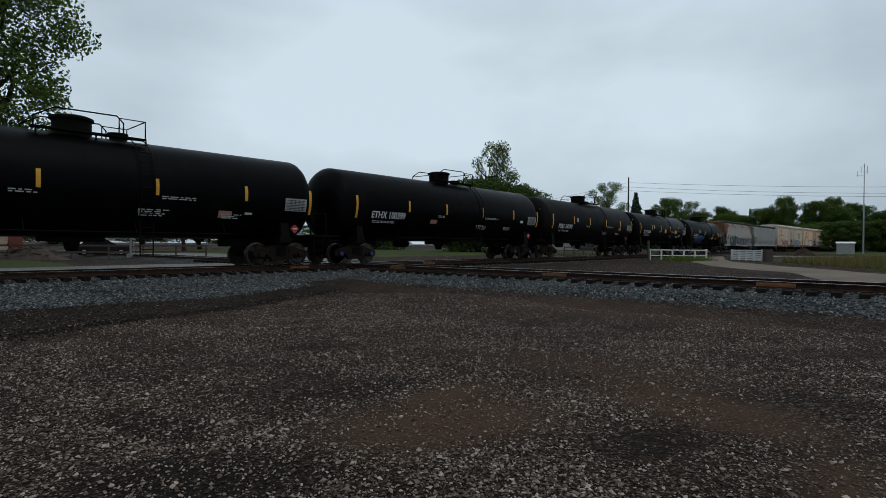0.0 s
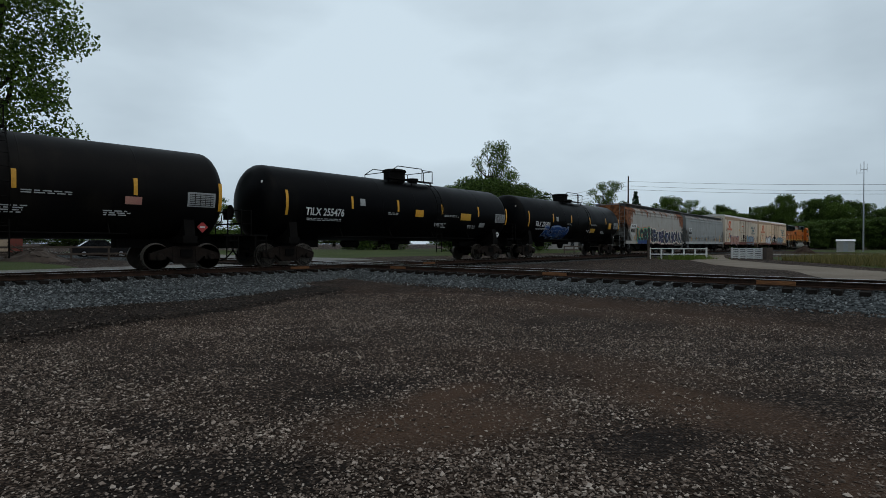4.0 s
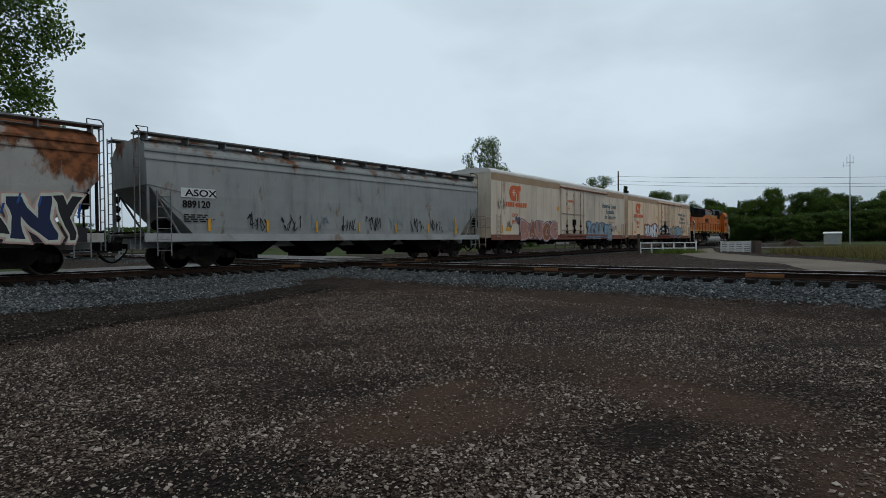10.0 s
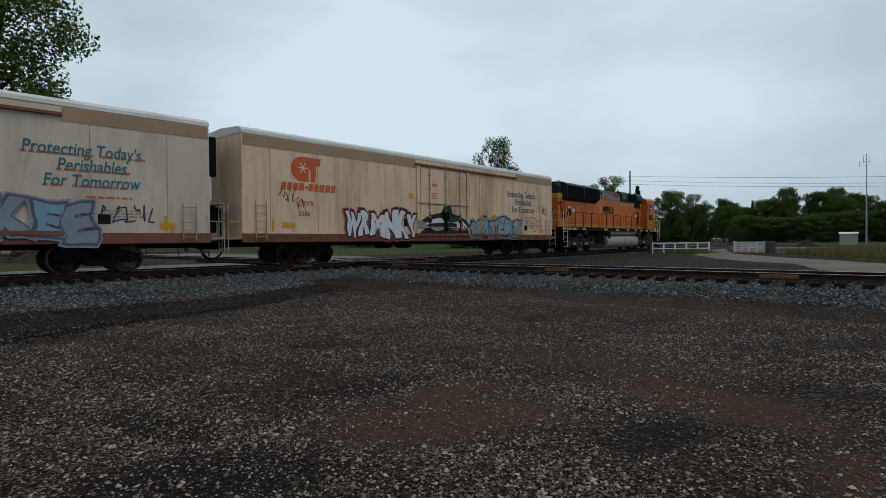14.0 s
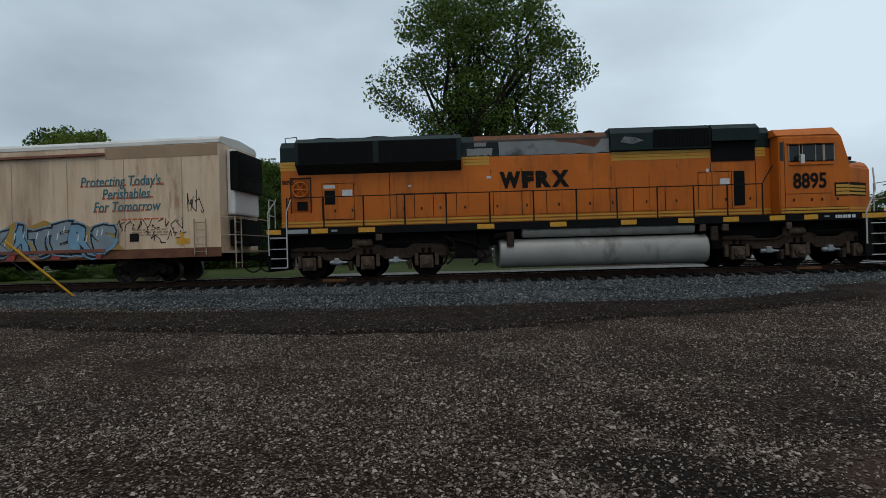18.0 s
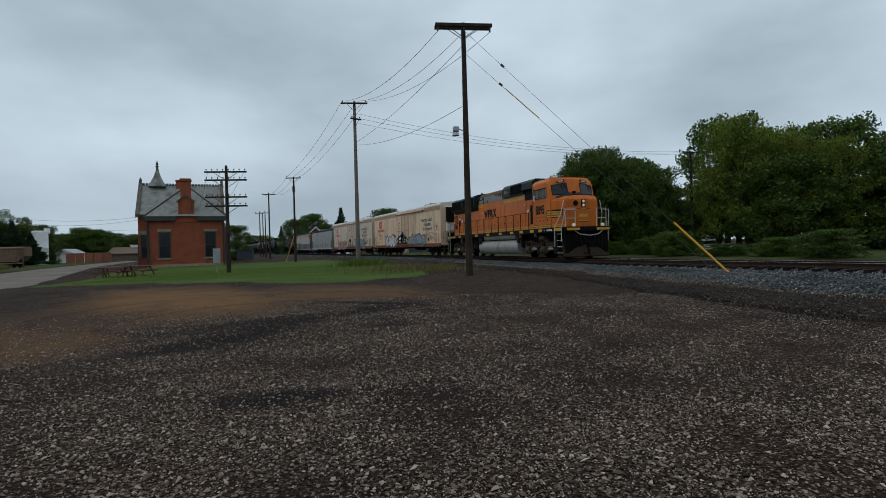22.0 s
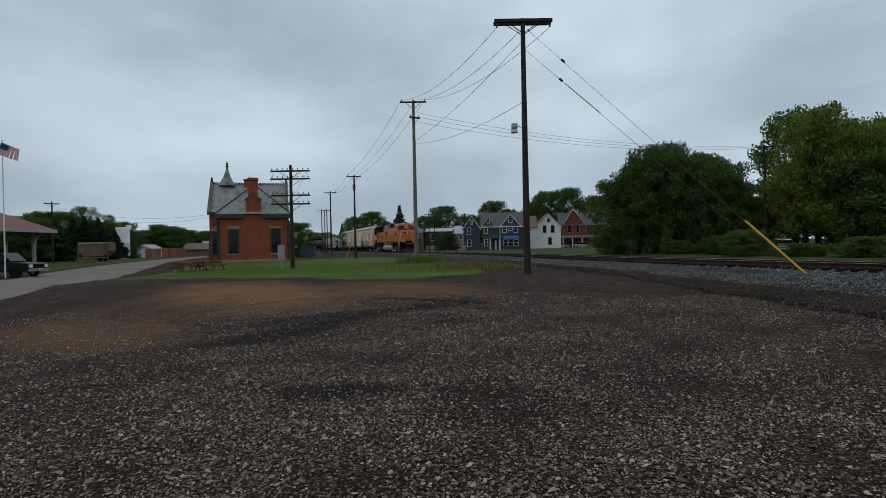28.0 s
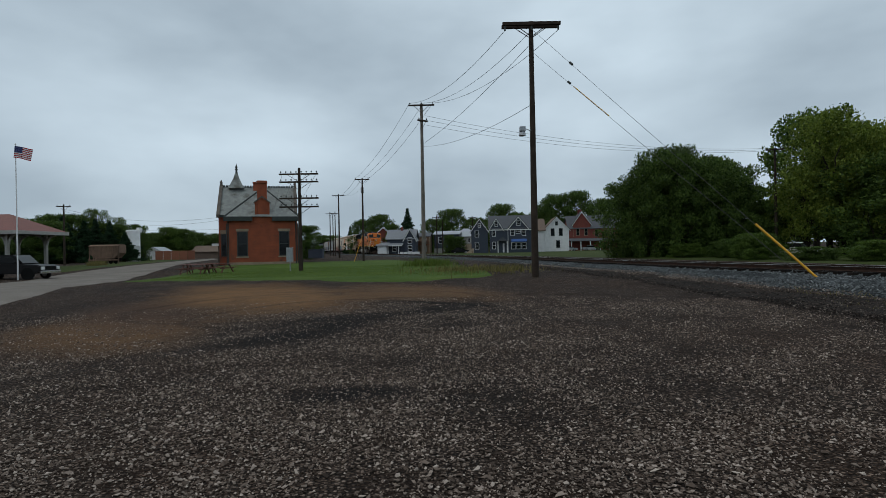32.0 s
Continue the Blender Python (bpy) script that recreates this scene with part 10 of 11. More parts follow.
def cross_gable(house, x0, x1, eave, top, depth, wall, roof):
    """A gable that faces the front and cuts into the main roof."""
    m, q = (x0 + x1) / 2, (x1 - x0) / 2 + 0.4
    fall = (top - eave) / (q - 0.4) * q
    bm = bmesh.new()
    prism(bm, [(x0, eave), (m, top), (x1, eave)], -0.12, depth, "xz")
    prism(bm, [(x0, -0.2), (x0, eave), (x1, eave), (x1, -0.2)], -0.12, -0.01, "xz")
    part("cross_gable", bm, wall, house)
    for sd in (-1, 1):
        bm = bmesh.new()
        prism(bm, [(m, top + 0.02), (m + sd * q, top - fall + 0.02), (m + sd * q, top - fall + 0.16), (m, top + 0.18)], -0.4, depth + 0.1, "xz")
        part("roof", bm, roof, house)
        bm = bmesh.new()
        prism(bm, [(m, top - 0.22), (m + sd * q, top - fall - 0.21), (m + sd * q, top - fall + 0.02), (m, top + 0.02)], -0.43, -0.4, "xz")
        part("barge_board", bm, M_WHITEPAINT, house)


M_SHINGLEPALE = surf("weathered_shingle", (0.21, 0.22, 0.235), (0.14, 0.145, 0.155), 3, 0.8)
M_TANWALL = surf("tan_siding", (0.25, 0.17, 0.105), (0.18, 0.12, 0.075), 2, 0.8)
TC = 112
navy = gable_house("house", -119.3, -43.6, TC, 9.6, 8, 5.7, 8.7, M_NAVY, M_SHINGLE, "two-storey navy blue house with white trim and a blue awning", False)
for x, z, w, h in ((0.4, 4.0, 0.8, 1.5), (1.7, 4.5, 0.9, 0.7), (3.0, 4.0, 0.8, 1.5), (0.6, 0.9, 0.9, 1.4), (1.8, 0.9, 0.9, 1.4), (3.0, 0.9, 0.9, 1.4), (-3.9, 3.9, 0.7, 1.5), (-3.9, 1.0, 0.7, 1.5)):
    window(navy, x, -0.12, z, w, h)
bm = bmesh.new()
prism(bm, [(-0.12, 3.2), (-1.1, 2.6), (-1.1, 2.5), (-0.12, 3.0)], 0.1, 3.6, "yz")
part("awning", bm, M_BLUE, navy, "blue fabric awning")
cross_gable(navy, -0.5, 4.0, 5.7, 8.3, 3.5, M_NAVY, M_SHINGLE)
cross_gable(navy, -4.8, -1.9, 5.7, 8.0, 3.5, M_NAVY, M_SHINGLE)
window(navy, -3.35, -0.12, 6.2, 0.5, 1.0)
window(navy, 1.75, -0.12, 6.3, 0.8, 1.0)
bm = bmesh.new()
for x in (-4.82, -0.7, 4.72):
    box(bm, x, x + 0.12, -0.02, 0.05, -0.3, 5.7)
box(bm, -4.9, 4.9, -0.38, -0.34, 5.22, 5.42)
part("corner_board", bm, M_WHITEPAINT, navy)
navy3 = gable_house("house", -116.6, -50.3, TC, 3.8, 8, 5.3, 8.0, M_NAVY, M_SHINGLE, "narrow navy gabled wing with white stairs")
for z in (1.0, 3.8, 6.0):
    window(navy3, -0.6 if z < 5 else 0, 0, z, 0.8 if z < 5 else 0.5, 1.4 if z < 5 else 0.9)
bm = bmesh.new()
for k in range(6):
    box(bm, -3.2 + k * 0.3, -2.9 + k * 0.3, -1.6, -0.4, -0.1, 0.2 + k * 0.2)
part("front_steps", bm, M_DIRTYCREAM, navy3)
porch = new("porch")
porch.parent = navy
bm = bmesh.new()
prism(bm, [(-3.2, 2.7), (-1.95, 3.7), (-0.7, 2.7)], -1.7, 0.0, "xz")
part("porch_roof", bm, M_SHINGLE, porch)
for x in (-3.0, -0.9):
    bm = bmesh.new()
    tube(bm, (x, -1.55, 0), (x, -1.55, 2.7), 0.1)
    part("column", bm, M_WHITEPAINT, porch)
bm = bmesh.new()
box(bm, -2.4, -1.5, -0.05, 0.0, 0.1, 2.2)
part("door", bm, M_WHITEPAINT, porch)
white_h = gable_house("house", -133.8, -36.8, TC, 6.0, 10, 5.6, 8.6, M_WHITEPAINT, M_SHINGLEBROWN, "white clapboard house with a steep gable")
for x, z in ((-1.0, 4.0), (1.0, 4.0), (0.3, 1.0)):
    window(white_h, x, 0, z, 0.75, 1.7, M_TRIMDARK)
window(white_h, 0, 0, 6.6, 0.5, 0.8, M_TRIMDARK)
gable_house("house", -130.0, -41.4, TC, 5.0, 8, 5.4, 8.2, M_WHITEPAINT, M_SHINGLEBROWN, "white house wing with a brown roof", False)
brick_h = gable_house("house", -151.0, -31.5, TC, 13, 9, 6.2, 9.6, M_BRICKDARK, M_SHINGLE, "red brick house with a long porch", False)
for x in (-4.8, -2.4, 1.0, 3.6, 5.2):
    window(brick_h, x, 0, 3.9, 0.9, 1.7, M_SANDSTONE)
bm = bmesh.new()
prism(bm, [(0, 3.4), (-3.0, 2.7), (-3.0, 2.55), (0, 2.9)], -6.6, 6.6, "yz")
part("porch_roof", bm, M_SHINGLE, brick_h)
for k in range(6):
    bm = bmesh.new()
    tube(bm, (-6.2 + k * 2.5, -2.8, -0.2), (-6.2 + k * 2.5, -2.8, 2.6), 0.13)
    part("porch_column", bm, M_WHITEPAINT, brick_h)
bay = gable_house("house", -149.8, -34.2, TC, 4.6, 6, 7.4, 10.6, M_BRICKDARK, M_SHINGLE, "brick bay tower of the red house")
for x in (-1.1, 1.1):
    window(bay, x, 0, 4.2, 0.8, 1.8, M_SANDSTONE)
bm = bmesh.new()
bevel_box(bm, -0.5, 0.5, 3, 3.8, 6, 11.4, 0.03)
part("chimney", bm, M_BRICKDARK, bay)
h1 = gable_house("house", -110.7, -68.1, TC, 6.6, 6, 3.8, 5.9, M_NAVY, M_SHINGLEPALE, "dark blue house with white windows and a porch", False)
cross_gable(h1, 0.9, 3.5, 3.8, 6.0, 3.0, M_NAVY, M_SHINGLEPALE)
for x, z, w, h in ((2.2, 0.8, 0.85, 1.3), (2.2, 2.7, 0.85, 1.25), (-1.6, 0.8, 0.8, 1.3)):
    window(h1, x, -0.12 if x > 0.9 else 0, z, w, h)
for x in (-2.8, -0.3):
    bm = bmesh.new()
    bevel_box(bm, x - 0.09, x + 0.09, -1.6, -1.42, -0.2, 2.1, 0.01)
    part("porch_post", bm, M_WHITEPAINT, h1)
bm = bmesh.new()
prism(bm, [(0, 2.75), (-1.9, 2.2), (-1.9, 2.05), (0, 2.55)], -3.1, 0.6, "yz")
part("porch_roof", bm, M_SHINGLEPALE, h1)
bm = bmesh.new()
box(bm, -3.1, 0.6, -1.92, -1.9, 2.02, 2.2)
part("porch_fascia", bm, M_WHITEPAINT, h1)
bm = bmesh.new()
bevel_box(bm, -0.4, 0.1, 2.6, 3.1, 5.4, 6.7, 0.02)
part("chimney", bm, M_BRICKDARK, h1)
for k in range(5):
    bm = bmesh.new()
    bevel_box(bm, 0.2 + k * 0.95, 1.05 + k * 0.95, -2.9, -2.8, -0.2, 0.65, 0.02)
    ob = part("fence_panel", bm, M_WHITEPAINT)
    ob.matrix_world = h1.matrix_world.copy()
    tagged(ob, "white board fence panel before a dark house", "fence", "white fence panels by the houses")
h1b = gable_house("house", -122.0, -80.5, TC, 6.0, 8, 4.6, 7.2, M_BRICKDARK, M_GALV, "red brick house with a pale roof behind the porch house")
window(h1b, 1.2, 0, 3.4, 0.9, 1.4)
lean = gable_house("shed", -107.3, -71.2, TC, 2.2, 4, 2.2, 2.8, M_WHITEPAINT, M_SHINGLEPALE, "low white lean-to beside the porch house", False)
tan = gable_house("house", -119.8, -68.2, TC, 5.0, 6, 4.4, 5.3, M_TANWALL, M_SHINGLE, "tan two-storey building with an open balcony", False)
for z in (2.3, 3.2):
    bm = bmesh.new()
    box(bm, -2.6, 2.6, -1.2, 0, z, z + (0.18 if z < 3 else 0.08))
    for k in range(6 if z < 3 else 0):
        box(bm, -2.55 + k * 1.0, -2.45 + k * 1.0, -1.18, -1.08, -0.2, 3.25)
    part("balcony", bm, M_FENCEWOOD, tan)
for x in (-1.4, 1.3):
    window(tan, x, 0, 2.7, 0.8, 1.3)
    window(tan, x, 0, 0.6, 0.8, 1.3)
h2 = gable_house("house", -126.0, -63.6, TC, 6.4, 8, 4.9, 5.7, M_NAVY, M_GALV, "dark blue house with a pale metal roof", False)
window(h2, -1.6, 0, 2.7, 0.9, 1.5)
window(h2, 1.4, 0, 2.7, 0.9, 1.5)
bm = bmesh.new()
box(bm, -3.3, -0.2, -0.3, 0, -0.2, 1.3)
part("porch_wall", bm, M_CONCRETE, h2)
h3 = thing("house", pose(-134.1, -62.0, ground_z(-134, -62), 0, 0, TC), "grey house with a pale hipped roof", "house", "houses across the track")
bm = bmesh.new()
box(bm, -3.6, 3.6, 0, 8, -0.3, 4.5)
part("wall", bm, M_CONCRETE, h3)
bm = bmesh.new()
vs = [bm.verts.new(v) for v in ((-4.1, -0.5, 4.4), (4.1, -0.5, 4.4), (4.1, 8.5, 4.4), (-4.1, 8.5, 4.4), (-0.6, 4, 6.7), (0.6, 4, 6.7))]
for f in ((0, 1, 5, 4), (1, 2, 5), (2, 3, 4, 5), (3, 0, 4), (3, 2, 1, 0)):
    bm.faces.new([vs[i] for i in f])
part("roof", bm, M_GALV, h3, "pale hipped roof")
for x in (1.0, 2.1, 3.0):
    window(h3, x, 0, 2.9, 0.6, 1.0)
bm = bmesh.new()
box(bm, -0.2, 3.7, -1.8, 0, 0.0, 2.4)
part("porch", bm, M_DIRTYCREAM, h3)
far_block = thing("building", pose(-63.5, 79.0, ground_z(-63.5, 79.0), 0, 0, 38), "red brick building with a flat pale roof beyond the trees", "building")
bm = bmesh.new()
bevel_box(bm, -6, 2.0, 0, 7, -0.3, 4.9, 0.03)
part("wall", bm, M_BRICKDARK, far_block)
bm = bmesh.new()
bevel_box(bm, -6.3, 2.3, -0.3, 7.3, 4.9, 5.2, 0.03)
part("roof", bm, M_CONCRETE, far_block)
for x in (-4.6, -2.6, -0.4):
    bm = bmesh.new()
    box(bm, x - 0.5, x + 0.7, -0.05, 0.0, 0.0, 4.4)
    part("panel", bm, M_DIRTYCREAM, far_block)
# low sheds beyond the field behind the diamond
for x, y, w, lab, mt in ((30, 146, 12, "long low grey shed with a flat roof", M_CONCRETE), (40, 150, 9, "low dark shed beyond the field", M_TRIMDARK)):
    s = gable_house("shed", x, y, -12, w, 6, 2.6, 3.5, mt, M_GALV, lab, False)
    for k in range(4):
        window(s, -w / 2 + w * (k + 0.5) / 4, 0, 0.9, 0.9, 0.9, M_GALV)

# ---- the brick depot ----
M_STONEDARK = surf("weathered_stone", (0.12, 0.10, 0.08), (0.06, 0.05, 0.042), 2, 0.85)
dep = thing("depot", pose(-42.05, -42.75, 0.35, 0, 0, 133), "old red brick railway depot with steep slate roofs", "depot")
bm = bmesh.new()
bevel_box(bm, -3.5, 3.5, 0, 6.5, -0.3, 4.9, 0.02)
part("front_wall", bm, M_BRICK, dep, "orange-red brick wall")
bm = bmesh.new()
prism(bm, [(4.2, -0.3), (4.2, 5.45), (7.4, 8.6), (10.6, 5.45), (10.6, -0.3)], -4.75, 3.45, "yz")
part("main_wall", bm, M_BRICK, dep)
for s in (-1, 1):
    bm = bmesh.new()
    prism(bm, [(7.4, 8.68), (7.4 + s * 3.6, 5.15), (7.4 + s * 3.6, 5.31), (7.4, 8.84)], -4.6, 3.3, "yz")
    part("main_roof", bm, M_SLATE, dep, "grey slate roof")
bm = bmesh.new()
box(bm, -4.62, -3.72, 3.72, 3.84, 5.1, 5.36)
part("gutter", bm, M_TRIMDARK, dep, "dark eave board and gutter")
e, r, apex = 3.72, 4.93, 8.35
bm = bmesh.new()
vs = [bm.verts.new(v) for v in ((-e, -0.3, r), (e, -0.3, r), (e, 7.2, r), (-e, 7.2, r), (0, 3.4, apex), (0, 7.3, apex))]
for f in ((0, 1, 4), (1, 2, 5, 4), (3, 0, 4, 5), (2, 3, 5), (3, 2, 1, 0)):
    bm.faces.new([vs[i] for i in f])
part("front_roof", bm, M_SLATE, dep, "steep hipped slate roof")
for s in (-1, 1):
    bm = bmesh.new()
    tube(bm, (s * e, -0.3, r), (0, 3.4, apex), 0.09, 0.09, 6)
    part("hip_ridge", bm, M_TRIMDARK, dep)
    bm = bmesh.new()
    bevel_box(bm, min(s * 0.98, s * 3.78), max(s * 0.98, s * 3.78), -0.38, 0.0, 4.46, 4.93, 0.03)
    part("gutter", bm, M_TRIMDARK, dep, "dark eave board and gutter")
    bm = bmesh.new()
    tube(bm, (s * 3.36, -0.07, -0.2), (s * 3.36, -0.07, 4.5), 0.06, 0.06, 8)
    part("downpipe", bm, M_TRIMDARK, dep)
for k in range(27):
    bm = bmesh.new()
    x = -4.45 + k * 0.29
    bevel_box(bm, x - 0.11, x + 0.11, 7.28, 7.52, 8.76, 9.0, 0.05)
    part("ridge_tile", bm, M_TRIMDARK, dep)
for x in (-4.75, 3.42):
    bm = bmesh.new()
    for s in (-1, 1):
        prism(bm, [(7.4, 8.7), (7.4 + s * 3.75, 5.05), (7.4 + s * 3.75, 5.4), (7.4, 9.1)], x - 0.17, x + 0.17, "yz")
    lathe(bm, [(8.9, 0.18), (9.15, 0.12), (9.25, 0.17), (9.6, 0.04)], "z", 8, 0, (x, 7.4, 0))
    part("gable_coping", bm, M_STONEDARK, dep, "weathered stone gable coping")
# chimney with a gabled shoulder through the eaves
bm = bmesh.new()
bevel_box(bm, -0.48, 0.48, -0.05, 0.7, 4.3, 8.7, 0.02)
prism(bm, [(-0.72, 4.3), (-0.72, 6.4), (0, 6.95), (0.72, 6.4), (0.72, 4.3)], -0.012, 0.6, "xz")
for sd in (-1, 1):
    box(bm, sd * 0.62 - 0.10, sd * 0.62 + 0.10, -0.06, -0.012, 4.9, 6.2)
    box(bm, sd * 0.62 - 0.14, sd * 0.62 + 0.14, -0.10, -0.012, 6.2, 6.38)
bevel_box(bm, -0.54, 0.54, -0.18, 0.76, 8.42, 8.62, 0.02)
part("chimney", bm, M_BRICK, dep, "tall brick chimney on the front wall")
for s in (-1, 1):
    bm = bmesh.new()
    prism(bm, [(0, 6.92), (s * 0.85, 6.28), (s * 0.85, 6.42), (0, 7.1)], -0.24, -0.16, "xz")
    part("chimney_shoulder", bm, M_STONEDARK, dep)
bm = bmesh.new()
bevel_box(bm, -1.25, -0.35, 6.9, 7.7, 7.4, 9.35, 0.03)
bevel_box(bm, -1.31, -0.29, 6.84, 7.76, 9.2, 9.38, 0.02)
part("rear_chimney", bm, M_BRICK, dep)
bm = bmesh.new()
vs = [bm.verts.new(v) for v in ((-3.95, 6.6, 8.6), (-2.25, 6.6, 8.6), (-2.25, 8.4, 8.6), (-3.95, 8.4, 8.6), (-3.2, 7.4, 9.6), (-3.0, 7.4, 9.6), (-3.0, 7.6, 9.6), (-3.2, 7.6, 9.6), (-3.1, 7.5, 10.9))]
for f in ((0, 1, 5, 4), (1, 2, 6, 5), (2, 3, 7, 6), (3, 0, 4, 7), (4, 5, 8), (5, 6, 8), (6, 7, 8), (7, 4, 8)):
    bm.faces.new([vs[i] for i in f])
for i, v in enumerate(vs[4:8]):
    v.co = ((vs[i].co + vs[8].co) / 2) + (Vector((-3.1, 7.5, v.co.z)) - Vector(((vs[i].co.x + vs[8].co.x) / 2, (vs[i].co.y + vs[8].co.y) / 2, v.co.z))) * 0.22
part("spire", bm, M_SLATE, dep, "small pyramid spire")
bm = bmesh.new()
lathe(bm, [(10.2, 0.2), (10.75, 0.09), (10.85, 0.2), (11.0, 0.07), (11.15, 0.17), (11.3, 0.06), (11.55, 0.02)], "z", 10, 0, (-3.1, 7.5, 0))
part("finial", bm, M_TRIMDARK, dep)
for x in (-2.0, 2.15):
    wd = window(dep, x, -0.01, 0.9, 0.88, 2.4, M_TRIMDARK)
    bm = bmesh.new()
    bevel_box(bm, x - 0.62, x + 0.62, -0.06, 0.0, 3.4, 3.66, 0.02)
    part("lintel", bm, M_SANDSTONE, wd, "sandstone lintel")
    bm = bmesh.new()
    bevel_box(bm, x - 0.62, x + 0.62, -0.1, 0.0, 0.66, 0.8, 0.02)
    part("sill", bm, M_SANDSTONE, wd)
window(dep, -4.2, 4.19, 0.9, 0.5, 2.3, M_TRIMDARK)
bm = bmesh.new()
bevel_box(bm, -4.6, -3.75, 4.12, 4.19, 3.3, 3.7, 0.02)
part("lintel", bm, M_SANDSTONE, dep)
for k in range(15):
    bm = bmesh.new()
    z = 0.05 + k * 0.29
    for x0, x1 in ((-3.49, -2.65), (-1.35, 1.5), (2.8, 3.49)):
        box(bm, x0, x1, -0.006, 0.0, z, z + 0.012)
    part("brick_course", bm, M_BRICKDARK, dep)
bm = bmesh.new()
box(bm, -3.55, 3.55, -0.08, 0.0, -0.3, 0.2)
part("plinth", bm, M_SANDSTONE, dep)
for x in (-3.5, 3.55):
    bm = bmesh.new()
    tube(bm, (x, -0.08, 0), (x, -0.08, 4.2), 0.05)
    part("downpipe", bm, M_TRIMDARK, dep)
bm = bmesh.new()
bevel_box(bm, -5.1, -4.45, 1.2, 1.26, 1.95, 2.2, 0.01)
ob = part("sign_board", bm, M_WHITEPAINT)
ob.matrix_world = dep.matrix_world.copy()
sign = thing("sign", dep.matrix_world.copy(), "small white sign board on a dark wooden post", "sign")
ob.matrix_world = Matrix()
ob.parent = sign
bm = bmesh.new()
bevel_box(bm, -4.5, -4.38, 1.27, 1.39, -0.3, 2.35, 0.01)
part("post", bm, M_DEADWOOD, sign)
bm = bmesh.new()
bevel_box(bm, -1.0, 1.0, -0.6, 0.6, -0.1, 1.15, 0.05)
bevel_box(bm, -1.05, 1.05, -0.65, 0.65, 1.15, 1.21, 0.02)
for x in (-0.5, 0.0, 0.5):
    box(bm, x - 0.012, x + 0.012, -0.615, -0.6, 0.0, 1.1)
ob = part("utility_box", bm, M_NAVY)
ob.matrix_world = pose(-61.0, -51.7, ground_z(-61.0, -51.7) + 0.3, 0, 0, 117)
tagged(ob, "dark blue steel cabinet on the lawn", "cabinet")

# ---- picnic table, silo, hopper, shed ----
def picnic_table(x, y, turn):
    t = thing("picnic_table", pose(x, y, ground_z(x, y) + 0.02, 0, 0, turn), "reddish brown wooden picnic table with benches", "table", "picnic tables")
    for y0, z in ((-0.3, 0.74), (-0.1, 0.74), (0.1, 0.74), (0.3, 0.74), (-0.75, 0.44), (0.75, 0.44)):
        bm = bmesh.new()
        bevel_box(bm, -1.1, 1.1, y0 - 0.09, y0 + 0.09, z, z + 0.04, 0.006)
        part("plank", bm, M_TABLE, t)
    for x0 in (-0.8, 0.8):
        for s in (-1, 1):
            bm = bmesh.new()
            tube(bm, (x0, s * 0.72, 0), (x0, s * 0.2, 0.74), 0.05, 0.05, 4)
            part("leg", bm, M_TABLE, t)
        bm = bmesh.new()
        box(bm, x0 - 0.03, x0 + 0.03, -0.8, 0.8, 0.36, 0.44)
        part("bench_beam", bm, M_TABLE, t)
    return t


picnic_table(-28.6, -36.2, 110)
picnic_table(-29.9, -37.2, 125)
picnic_table(-29.8, -35.0, 100)
silo = thing("silo", pose(-60.2, -92.0, ground_z(-59.4, -92)), "white cylindrical storage silo with a ladder", "silo")
bm = bmesh.new()
lathe(bm, [(-0.2, 1.12), (2.7, 1.12), (2.72, 1.135), (2.76, 1.135), (2.78, 1.12), (5.35, 1.12), (5.5, 1.0), (5.55, 0.2)], "z", 28)
part("tank", bm, M_WHITEPAINT, silo, smooth=True)
ladder(silo, -1.18, -0.5, 0.0, 0.2, 6.2, 16, "x", material=M_GALV)
bm = bmesh.new()
bevel_box(bm, -1.45, -0.85, -0.3, 0.3, 5.1, 5.95, 0.04)
part("top_box", bm, M_WHITEPAINT, silo)
M_OLDCAR = surf("old_car_rust", (0.20, 0.125, 0.085), (0.12, 0.075, 0.05), 2.0, 0.85, stain=(0.07, 0.045, 0.03), stain_amount=0.5, streak=4)
old = thing("old_hopper_car", pose(-43.3, -72.2, 0.55, 0, 0, 117) @ Matrix.Diagonal((0.8, 0.7, 0.98, 1)), "old rusty brown hopper car standing in the grass", "hopper car")
bm = bmesh.new()
prism(bm, [(-2.55, 2.2), (-2.55, 1.25), (-1.5, 0.55), (1.5, 0.55), (2.35, 1.25), (2.35, 2.2)], 0, 2.4, "xz")
prism(bm, [(0, 2.2), (0.35, 2.42), (2.05, 2.42), (2.4, 2.2)], -2.55, 2.35, "yz")
part("body", bm, M_OLDCAR, old)
for k in range(8):
    bm = bmesh.new()
    x = -1.6 + k * 0.55
    box(bm, x - 0.035, x + 0.035, -0.06, 0.0, 0.7, 2.2)
    part("side_rib", bm, M_OLDCAR, old)
bm = bmesh.new()
box(bm, -2.6, 2.4, -0.09, 0.0, 2.14, 2.26)
part("top_rim", bm, M_OLDCAR, old)
bm = bmesh.new()
box(bm, -2.6, 2.4, -0.12, 0.02, 0.28, 0.46)
part("side_sill", bm, M_OLDCAR, old)
for x in (-2.5, -1.85, -1.5, 2.3):
    bm = bmesh.new()
    box(bm, x - 0.06, x + 0.06, 0.0, 0.14, -0.2, 2.1)
    part("end_post", bm, M_OLDCAR, old)
for x in (-1.9, -1.1, 0.9, 1.7):
    bm = bmesh.new()
    lathe(bm, [(0.02, 0.05), (0.02, 0.30), (0.12, 0.30)], "y", 16, 0, (x, 0.2, 0.12))
    part("wheel", bm, M_UNDER, old)
